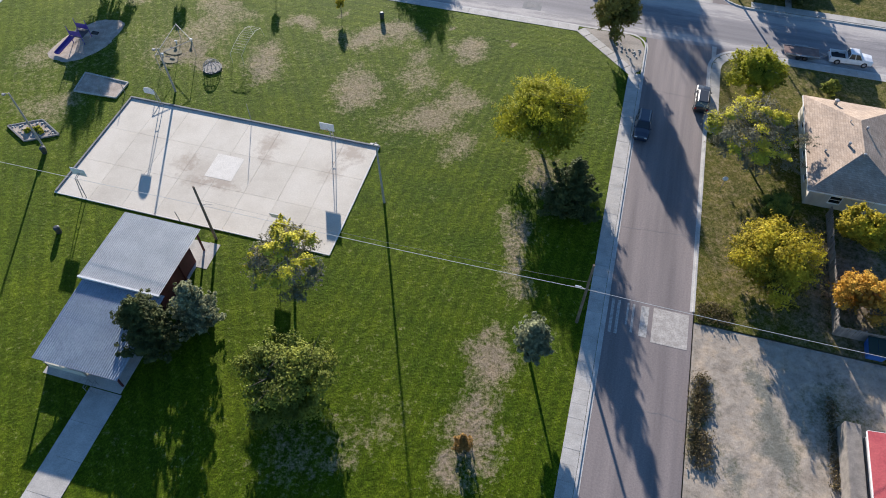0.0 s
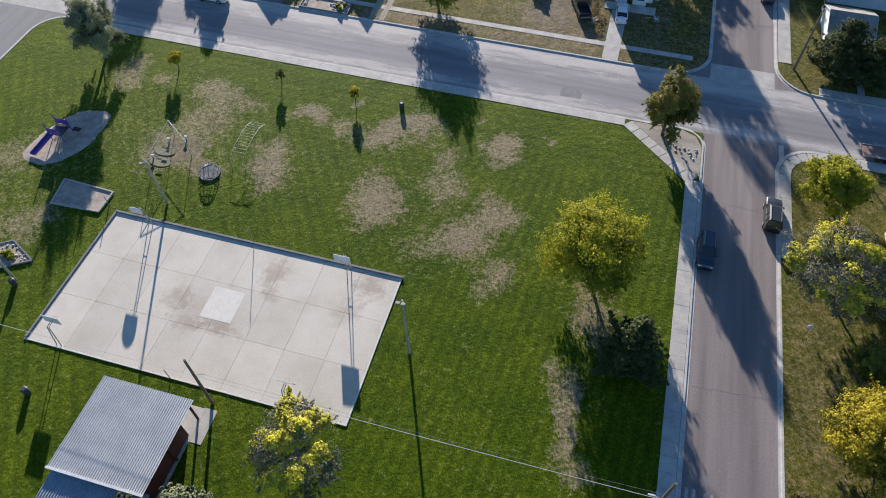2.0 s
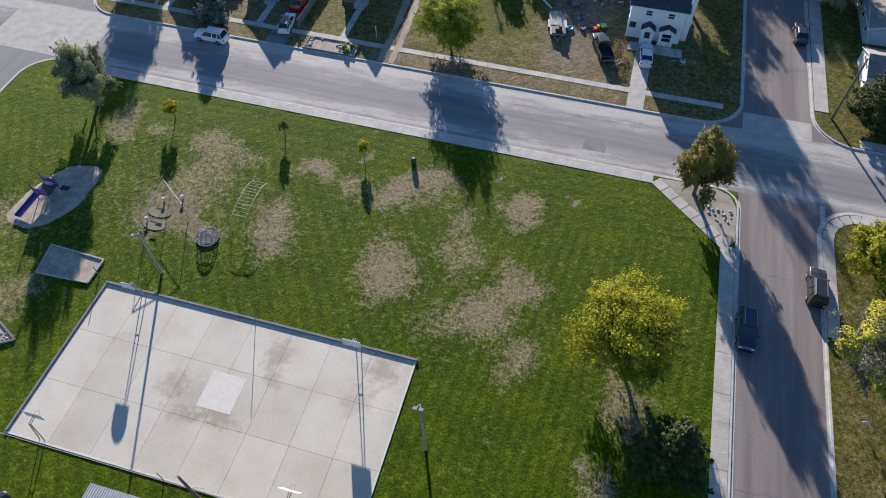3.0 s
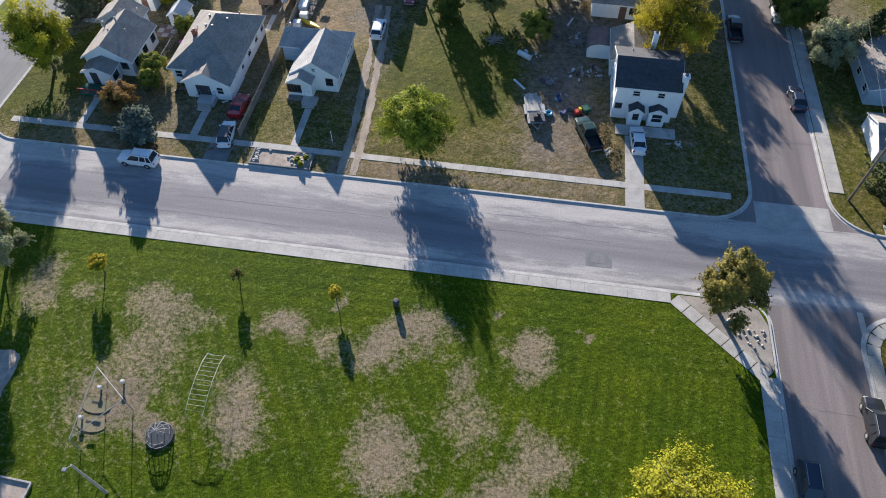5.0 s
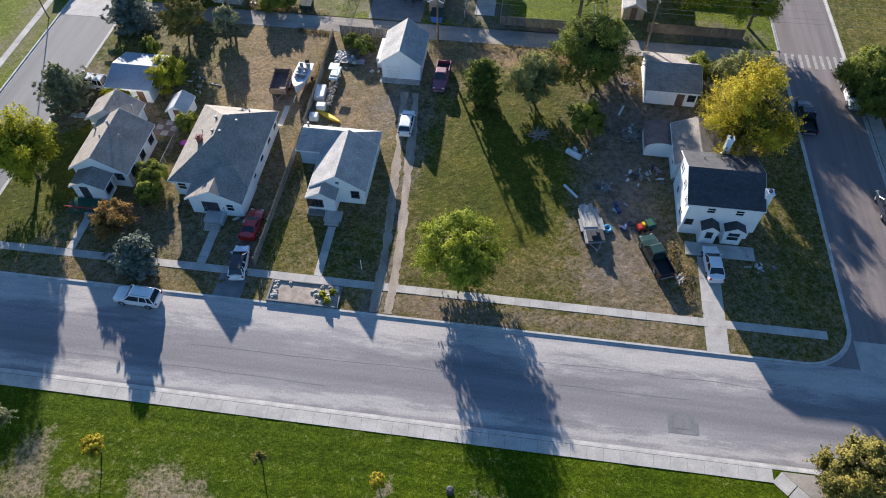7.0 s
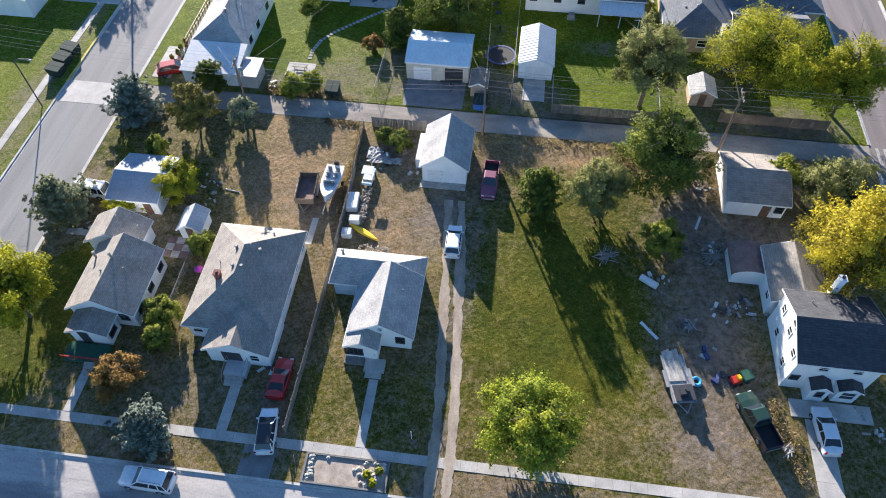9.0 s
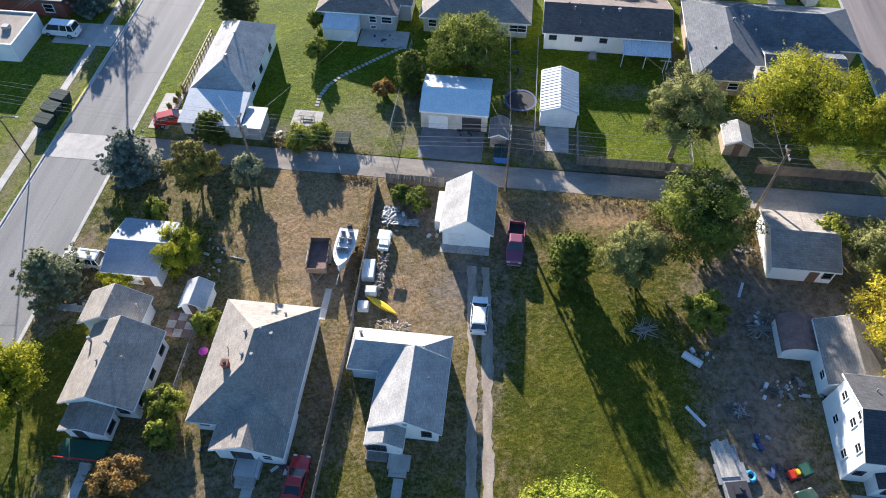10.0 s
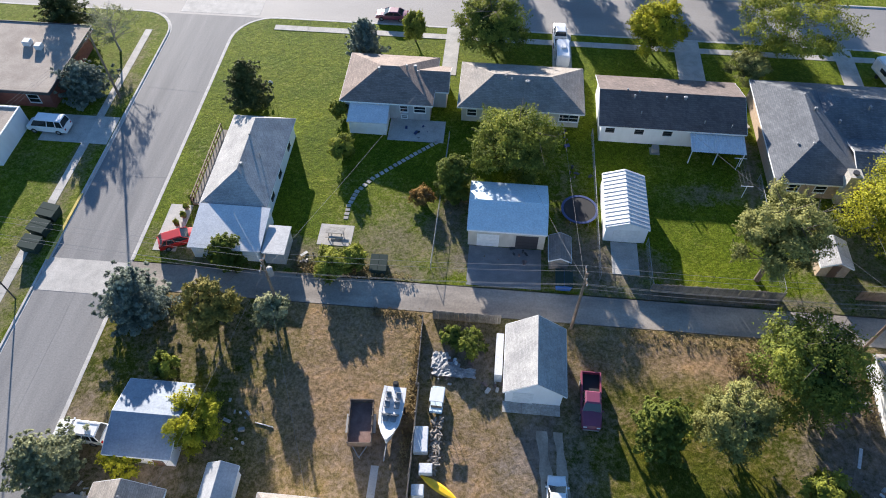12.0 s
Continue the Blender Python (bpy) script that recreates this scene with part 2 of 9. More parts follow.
def dusty_asphalt(name, y_south, y_north):
    """Grey-lavender asphalt, tracked along x, with pale dust swept to both edges."""
    m, n, l, b = nodes_of(name)
    tracks = noise_node(n, l, 0.55, 5, 0.6, (0.05, 1, 1))
    r = ramp_node(n, ((0.3, (0.175, 0.163, 0.168)), (0.7, (0.28, 0.262, 0.262))))
    l.new(tracks.outputs["Fac"], r.inputs[0])
    geo = n.new("ShaderNodeNewGeometry")
    sep = n.new("ShaderNodeSeparateXYZ")
    l.new(geo.outputs["Position"], sep.inputs[0])
    mr = n.new("ShaderNodeMapRange")
    mr.inputs[1].default_value, mr.inputs[2].default_value = y_south, y_north
    l.new(sep.outputs["Y"], mr.inputs[0])
    prof = ramp_node(n, ((0.0, (0.06,) * 3), (0.05, (0.24,) * 3), (0.1, (0.42,) * 3), (0.17, (0.3,) * 3), (0.26, (0.12,) * 3), (0.45, (0.08,) * 3), (0.62, (0.2,) * 3), (0.76, (0.34,) * 3), (0.9, (0.46,) * 3), (1.0, (0.34,) * 3)))
    l.new(mr.outputs[0], prof.inputs[0])
    smear = noise_node(n, l, 0.7, 9, 0.74, (0.2, 1, 1))
    add = n.new("ShaderNodeMath")
    add.operation = "ADD"
    l.new(prof.outputs[0], add.inputs[0])
    l.new(smear.outputs["Fac"], add.inputs[1])
    cut = ramp_node(n, ((0.66, (0, 0, 0)), (0.8, (0.28, 0.28, 0.28)), (0.84, (0.55, 0.55, 0.55)), (1.0, (0.85, 0.85, 0.85))))
    l.new(add.outputs[0], cut.inputs[0])
    col = mixc(n, l, cut.outputs[0], r.outputs[0], (0.53, 0.485, 0.44))
    f = noise_node(n, l, 5.0, 4, 0.7)
    g = ramp_node(n, ((0.3, (0.8, 0.8, 0.8)), (0.7, (1.15, 1.15, 1.15))))
    l.new(f.outputs["Fac"], g.inputs[0])
    l.new(mixc(n, l, 1.0, col, g.outputs[0], "MULTIPLY"), b.inputs["Base Color"])
    b.inputs["Roughness"].default_value = 0.85
    bump_to(n, l, b, f.outputs["Fac"], 0.25, 0.01)
    return m


M_ASPHALT_C = mat("asphalt_grey", (0.185, 0.18, 0.176), (0.28, 0.268, 0.255), 0.5, 6, 0.85, 0.25, 0.01, squash=(1, 0.07, 1))
M_ALLEY = mat("packed_gravel", (0.21, 0.182, 0.155), (0.44, 0.385, 0.32), 0.3, 5, 0.95, 0.5, 0.03, squash=(0.35, 1, 1))
M_TRACK = mat("tracked_dirt", (0.25, 0.195, 0.145), (0.46, 0.38, 0.295), 0.9, 5, 0.95, 0.5, 0.03, squash=(1, 0.3, 1))
M_CONC = mat("concrete", (0.38, 0.355, 0.32), (0.54, 0.505, 0.455), 0.7, 8, 0.85, 0.2, 0.01, vary=0.05)
M_KERB = mat("kerb_concrete", (0.4, 0.38, 0.35), (0.6, 0.57, 0.53), 0.8, 8, 0.85, 0.2, 0.01)


def court_material(stains):
    """Pale worn concrete with brown scaled areas: x, y, radii and strength of each."""
    m, n, l, b = nodes_of("court_concrete")
    big = noise_node(n, l, 0.2, 5, 0.65)
    mid = noise_node(n, l, 1.1, 6, 0.7)
    fine = noise_node(n, l, 6.0, 4, 0.7)
    r = ramp_node(n, ((0.3, (0.5, 0.445, 0.365)), (0.5, (0.575, 0.52, 0.435)), (0.7, (0.63, 0.575, 0.49))))
    l.new(big.outputs["Fac"], r.inputs[0])
    g = ramp_node(n, ((0.3, (0.9, 0.89, 0.87)), (0.7, (1.08, 1.08, 1.08))))
    l.new(fine.outputs["Fac"], g.inputs[0])
    col = mixc(n, l, 1.0, r.outputs[0], g.outputs[0], "MULTIPLY")
    geo = n.new("ShaderNodeNewGeometry")
    for x, y, rx, ry, k in stains:
        mp = n.new("ShaderNodeMapping")
        mp.inputs["Location"].default_value = (-x / rx, -y / ry, 0)
        mp.inputs["Scale"].default_value = (1 / rx, 1 / ry, 0)
        l.new(geo.outputs["Position"], mp.inputs["Vector"])
        ln = n.new("ShaderNodeVectorMath")
        ln.operation = "LENGTH"
        l.new(mp.outputs[0], ln.inputs[0])
        ragged = n.new("ShaderNodeMath")
        ragged.operation = "MULTIPLY_ADD"
        ragged.inputs[1].default_value = 3.2
        l.new(mid.outputs["Fac"], ragged.inputs[0])
        l.new(ln.outputs["Value"], ragged.inputs[2])
        cut = ramp_node(n, ((0.0, (k,) * 3), (1.0, (0, 0, 0))))
        mr = n.new("ShaderNodeMapRange")
        mr.inputs[1].default_value, mr.inputs[2].default_value = 1.9, 2.75
        l.new(ragged.outputs[0], mr.inputs[0])
        l.new(mr.outputs[0], cut.inputs[0])
        col = mixc(n, l, cut.outputs[0], col, (0.36, 0.29, 0.225))
    v = ramp_node(n, ((0.0, (0.95,) * 3), (1.0, (1.04,) * 3)))
    oi = n.new("ShaderNodeObjectInfo")
    l.new(oi.outputs["Random"], v.inputs[0])
    l.new(mixc(n, l, 1.0, col, v.outputs[0], "MULTIPLY"), b.inputs["Base Color"])
    b.inputs["Roughness"].default_value = 0.8
    bump_to(n, l, b, fine.outputs["Fac"], 0.15, 0.01)
    return m


M_COURT = court_material(((-45.5, 47.7, 1.6, 1.6, 0.75), (-43.1, 45.2, 2.1, 1.0, 0.60), (-39.9, 45.7, 2.5, 1.1, 0.80), (-37.1, 53.1, 1.3, 2.2, 0.75), (-36.4, 50.6, 1.1, 1.0, 0.50), (-26.6, 54.7, 2.2, 2.1, 0.80), (-27.8, 50.8, 1.6, 1.8, 0.50), (-42.9, 47.0, 2.7, 2.4, 0.35)))
M_COURT_PATCH = mat("fresh_or_lit_concrete", (0.66, 0.61, 0.53), (0.74, 0.69, 0.61), 1.5, 10, 0.8, 0.1, 0.01)
M_STAIN = mat("scaled_concrete", (0.33, 0.295, 0.26), (0.52, 0.475, 0.42), 1.5, 6, 0.9, 0.3, 0.01)
M_DARKCONC = mat("weathered_or_shaded_kerb", (0.16, 0.16, 0.16), (0.24, 0.235, 0.23), 0.8, 8)
M_WHITE = siding("white_siding", (0.9, 0.9, 0.9), (0.82, 0.82, 0.81))
M_CREAM = siding("cream_siding", (0.62, 0.58, 0.5), (0.48, 0.45, 0.38))
M_GREYWALL = siding("grey_siding", (0.5, 0.5, 0.5), (0.38, 0.38, 0.38))
M_BLUEWALL = siding("pale_blue_siding", (0.55, 0.63, 0.7), (0.45, 0.52, 0.58))
M_BRICK = mat("red_brick", (0.25, 0.08, 0.06), (0.34, 0.13, 0.09), 2.5, 12, 0.9)
M_TANBRICK = mat("tan_brick", (0.38, 0.28, 0.19), (0.5, 0.38, 0.27), 2.5, 12, 0.9)
M_SH_GREY = shingle("grey_shingles", (0.265, 0.236, 0.207), (0.34, 0.306, 0.272))
M_SH_LIGHT = shingle("light_grey_shingles", (0.36, 0.352, 0.342), (0.43, 0.42, 0.405))
M_SH_BLUE = shingle("blue_grey_shingles", (0.125, 0.135, 0.15), (0.175, 0.185, 0.2))
M_SH_DARK = shingle("dark_shingles", (0.05, 0.052, 0.06), (0.075, 0.078, 0.085))
M_SH_BROWN = shingle("brown_shingles", (0.22, 0.17, 0.145), (0.3, 0.235, 0.2))
M_SH_DKBROWN = shingle("dark_brown_shingles", (0.13, 0.1, 0.09), (0.18, 0.14, 0.125))
M_SH_TAN = shingle("tan_shingles", (0.36, 0.27, 0.2), (0.45, 0.35, 0.27))
M_METAL = mat("galvanised_sheet", (0.4, 0.4, 0.4), (0.52, 0.52, 0.51), 0.5, 5, 0.55, 0.1, 0.005, metal=0.15)
M_METAL_BLUE = mat("weathered_sheet", (0.24, 0.275, 0.32), (0.33, 0.37, 0.42), 0.5, 5, 0.75, 0.1, 0.005)
M_WHITEMETAL = mat("white_sheet", (0.6, 0.61, 0.62), (0.72, 0.72, 0.71), 0.8, 6, 0.65, 0.05, 0.005)
M_BLUEMETAL = mat("pale_blue_sheet", (0.6, 0.7, 0.73), (0.68, 0.78, 0.8), 0.6, 6, 0.65, 0.05, 0.005)
M_REDMETAL = mat("red_sheet", (0.4, 0.06, 0.07), (0.5, 0.1, 0.1), 0.6, 6, 0.5)
M_DARKRED = mat("dark_red_boards", (0.07, 0.015, 0.016), (0.12, 0.028, 0.028), 1.0, 8, 0.8)
M_RUST = mat("rusted_sheet", (0.17, 0.1, 0.085), (0.28, 0.18, 0.15), 1.2, 8, 0.8)
M_FLATROOF = mat("gravel_roof", (0.3, 0.25, 0.21), (0.42, 0.36, 0.3), 0.5, 6, 0.95, 0.4, 0.02)
M_TRIM = plain("white_trim", (0.82, 0.82, 0.8), 0.5)
M_DARKTRIM = plain("dark_trim", (0.05, 0.05, 0.055), 0.5)
M_DOOR = plain("brown_door", (0.16, 0.09, 0.06), 0.5)
M_WOOD = mat("grey_wood", (0.2, 0.175, 0.15), (0.32, 0.28, 0.24), 1.5, 12, 0.9, vary=0.15)
M_POLE = mat("pole_wood", (0.14, 0.1, 0.075), (0.23, 0.175, 0.13), 1.2, 12, 0.9)
M_BARK = mat("bark", (0.09, 0.07, 0.05), (0.17, 0.14, 0.11), 2.0, 14, 0.95, 0.6, 0.03)
M_PALEBARK = mat("pale_bark", (0.24, 0.21, 0.18), (0.36, 0.33, 0.29), 2.0, 14, 0.95, 0.6, 0.03)
M_WIRE = plain("weathered_cable", (0.2, 0.2, 0.2), 0.8)
M_CABLE = plain("pale_cable", (0.5, 0.5, 0.48), 0.7)
M_STEEL = plain("grey_steel", (0.3, 0.3, 0.3), 0.6, 0.3)
M_BLACK = plain("black_rubber", (0.02, 0.02, 0.022), 0.8)
M_GREENBIN = plain("dark_green_plastic", (0.012, 0.032, 0.026), 0.85)
M_BLUE = plain("blue_plastic", (0.03, 0.12, 0.4), 0.4)
M_CYAN = plain("light_blue_plastic", (0.08, 0.4, 0.6), 0.4)
M_PURPLE = plain("purple_plastic", (0.1, 0.06, 0.3), 0.45)
M_YELLOW = plain("yellow_plastic", (0.8, 0.5, 0.02), 0.35)
M_YELLOWPAINT = plain("worn_yellow_paint", (0.55, 0.42, 0.1), 0.8, 0, 0.25)
M_PINK = plain("pink_plastic", (0.75, 0.08, 0.45), 0.4)
M_REDP = plain("red_paint", (0.5, 0.03, 0.02), 0.5)
M_GREENDECK = plain("green_carpet", (0.02, 0.09, 0.06), 0.95)
M_LINE = plain("white_road_paint", (0.38, 0.36, 0.33), 0.85, 0, 0.4)
M_STONE = mat("pale_stone", (0.33, 0.305, 0.27), (0.52, 0.485, 0.425), 3, 12, 0.9, vary=0.2)
M_TARP = plain("blue_tarp", (0.04, 0.06, 0.16), 0.5)
M_JUNK = mat("junk_grey", (0.25, 0.25, 0.25), (0.55, 0.54, 0.52), 2, 8, 0.7, vary=0.4)
M_SAND = mat("sand", (0.3, 0.24, 0.19), (0.5, 0.415, 0.34), 1.2, 7, 0.95, 0.4, 0.03)


def glass_material():
    m, n, l, b = nodes_of("dark_glass")
    b.inputs["Base Color"].default_value = (0.02, 0.025, 0.03, 1)
    b.inputs["Roughness"].default_value = 0.14
    b.inputs["Specular IOR Level"].default_value = 0.7
    return m


M_GLASS = glass_material()


# ---- mesh helpers ----
ORIGIN = {}


def thing(name, x, y, z, label, category, group="", kind=""):
    ob = new(name)
    ob.empty_display_size = 0.3
    ob.location = (x, y, z)
    ORIGIN[ob] = Vector((x, y, z))
    return tagged(ob, label, category, group, kind)


def part(name, bm, material, parent, label=""):
    """Links a bmesh as one mesh object under a thing or a part; the bmesh is in world metres."""
    o = ORIGIN[parent]
    bm.transform(Matrix.Translation(-o))
    me = bpy.data.meshes.new(name)
    bm.to_mesh(me)
    bm.free()
    me.materials.append(material)
    ob = new(name, me)
    ob.parent = parent
    ORIGIN[ob] = o
    if label:
        ob["label"] = label
    return ob


def single(name, bm, material, label, category, group="", kind="", at=(0, 0, 0)):
    """A thing that is one mesh; the bmesh is local to the place at."""
    me = bpy.data.meshes.new(name)
    bm.to_mesh(me)
    bm.free()
    me.materials.append(material)
    ob = new(name, me)
    ob.location = at
    ORIGIN[ob] = Vector(at)
    return tagged(ob, label, category, group, kind)


def box(bm, x0, y0, z0, x1, y1, z1, bevel=0.0):
    vs = [bm.verts.new((x, y, z)) for z in (z0, z1) for x, y in ((x0, y0), (x1, y0), (x1, y1), (x0, y1))]
    fs = [bm.faces.new([vs[i] for i in q]) for q in ((3, 2, 1, 0), (4, 5, 6, 7), (0, 1, 5, 4), (1, 2, 6, 5), (2, 3, 7, 6), (3, 0, 4, 7))]
    if bevel:
        bmesh.ops.bevel(bm, geom=list({e for f in fs for e in f.edges}), offset=bevel, segments=2, affect="EDGES")
    return vs


def slab(bm, pts, th):
    """A flat plate over the points, th thick downwards."""
    top = [bm.verts.new(p) for p in pts]
    low = [bm.verts.new((p[0], p[1], p[2] - th)) for p in pts]
    bm.faces.new(top)
    bm.faces.new(low[::-1])
    k = len(pts)
    for i in range(k):
        bm.faces.new((top[i], low[i], low[(i + 1) % k], top[(i + 1) % k]))


def tube(bm, a, b, r0, r1=None, sides=8):
    """A tapered round bar from a to b."""
    a, b = Vector(a), Vector(b)
    r1 = r0 if r1 is None else r1
    d = (b - a).normalized()
    u = d.orthogonal().normalized()
    v = d.cross(u)
    rings = []
    for p, r in ((a, r0), (b, r1)):
        rings.append([bm.verts.new(p + r * (math.cos(6.2832 * i / sides) * u + math.sin(6.2832 * i / sides) * v)) for i in range(sides)])
    for i in range(sides):
        j = (i + 1) % sides
        bm.faces.new((rings[0][i], rings[0][j], rings[1][j], rings[1][i]))
    bm.faces.new(rings[0][::-1])
    bm.faces.new(rings[1])


def bent(bm, pts, r, sides=6):
    for a, b in zip(pts, pts[1:]):
        tube(bm, a, b, r, r, sides)


def B():
    return bmesh.new()

# ---- ground, roads, kerbs ----
gb = B()
vs = [gb.verts.new(p) for p in ((-1500, -1500, -0.3), (1500, -1500, -0.3), (1500, 1500, -0.3), (-1500, 1500, -0.3))]
gb.faces.new(vs)
single("ground", gb, M_GROUND, "dry open earth and grass beyond the streets", "ground", kind="structure")

XB0, XB1, XC0, XC1 = 6.2, 15.2, -98.0, -88.6
YA0, YA1, YD0, YD1 = 87.6, 98.7, 192.3, 203.0
AL0, AL1 = 144.7, 148.1


def road(name, x0, y0, x1, y1, material, label):
    bm = B()
    box(bm, x0, y0, -0.25, x1, y1, 0.0)
    return single(name, bm, material, label, "road", kind="structure")


road("road_a", -300, YA0, 300, YA1, dusty_asphalt("asphalt_dusty", YA0, YA1), "worn grey asphalt street with pale sandy streaks")
road("road_d", -300, YD0, 300, YD1, M_ASPHALT_D, "pale grey asphalt street behind the houses")
road("road_b_south", XB0, -200, XB1, YA0, M_ASPHALT_B, "reddish-grey asphalt side street with patched cracks")
road("road_b_north", XB0, YA1, XB1, YD0, M_ASPHALT_B, "reddish-grey asphalt side street in dappled shade")
road("road_c_south", XC0, -200, XC1, YA0, M_ASPHALT_C, "grey asphalt street along the park")
road("road_c_north", XC0, YA1, XC1, YD0, M_ASPHALT_C, "grey asphalt street with worn edges")


for cx, cy, sx, sy, m in ((XC1, YA0, 1, -1, M_ASPHALT_C), (XC1, YA1, 1, 1, M_ASPHALT_C), (XC1, YD0, 1, -1, M_ASPHALT_C), (XB0, YA0, -1, -1, M_ASPHALT_B), (XB0, YA1, -1, 1, M_ASPHALT_B), (XB0, YD0, -1, -1, M_ASPHALT_B),
                          (XB1, YA0, 1, -1, M_ASPHALT_B), (XB1, YA1, 1, 1, M_ASPHALT_B), (XC0, YD0, -1, -1, M_ASPHALT_C), (XC0, YA1, -1, 1, M_ASPHALT_C)):
    road("road_corner", min(cx, cx + 4 * sx), min(cy, cy + 4 * sy), max(cx, cx + 4 * sx), max(cy, cy + 4 * sy), m, "asphalt fillet at the street corner")


def blob(x, y, cx, cy, rx, ry, turn=0.0):
    c, s = math.cos(radians(turn)), math.sin(radians(turn))
    dx, dy = x - cx, y - cy
    u, v = (c * dx + s * dy) / rx, (c * dy - s * dx) / ry
    return math.sqrt(u * u + v * v)


def patch(name, x0, y0, x1, y1, step, material, label, base, spots, corners=(), z=0.1, rough=0.03):
    """A block of ground: a fine sheet with its own wear (dry grass, bare soil), rounded at the kerb corners."""
    nx, ny = max(2, int((x1 - x0) / step)), max(2, int((y1 - y0) / step))
    xs, ys = np.linspace(x0, x1, nx + 1), np.linspace(y0, y1, ny + 1)
    co, dry, soil = [], [], []
    for j, y in enumerate(ys):
        for i, x in enumerate(xs):
            d, s = base
            n1 = noise.noise((x * 0.3, y * 0.3, 3.1)) * 0.55 + noise.noise((x * 0.9, y * 0.9, 7.7)) * 0.4
            n2 = noise.noise((x * 0.12, y * 0.12, 11.0))
            d += n2 * 0.16 + n1 * 0.15
            wx = x + 1.5 * noise.noise((x * 0.22, y * 0.22, 21.0)) + 0.9 * noise.noise((x * 0.7, y * 0.7, 23.0))
            wy = y + 1.5 * noise.noise((x * 0.22, y * 0.22, 31.0)) + 0.9 * noise.noise((x * 0.7, y * 0.7, 33.0))
            for cx, cy, rx, ry, turn, sd, ss in spots:
                if abs(x - cx) > 1.6 * max(rx, ry) or abs(y - cy) > 1.6 * max(rx, ry):
                    continue
                k = blob(wx, wy, cx, cy, rx, ry, turn) + n1 * 0.6
                w = min(1.0, max(0.0, (1.5 - k) / 1.15))
                d += w * (sd - d)
                s += w * (ss - s)
            px, py = float(x), float(y)
            for cx, cy, sx, sy, r in corners:
                dx, dy = (px - cx) * sx + r, (py - cy) * sy + r
                if dx > 0 and dy > 0:
                    q = math.hypot(dx, dy)
                    m = max(dx, dy)
                    if q > 1e-6:
                        px, py = cx - sx * r + sx * dx * m / q, cy - sy * r + sy * dy * m / q
            edge = i in (0, nx) or j in (0, ny)
            co.append((px, py, z + (0 if edge else rough * (n1 + noise.noise((x * 2.5, y * 2.5, 1.0)) * 0.8))))
            dry.append(d)
            soil.append(s)
    faces = [(j * (nx + 1) + i, j * (nx + 1) + i + 1, (j + 1) * (nx + 1) + i + 1, (j + 1) * (nx + 1) + i) for j in range(ny) for i in range(nx)]
    me = bpy.data.meshes.new(name)
    me.from_pydata(co, [], faces)
    for key, vals in (("dry", dry), ("soil", soil)):
        me.attributes.new(key, "FLOAT", "POINT").data.foreach_set("value", vals)
    me.materials.append(material)
    return tagged(new(name, me), label, "ground", kind="structure")


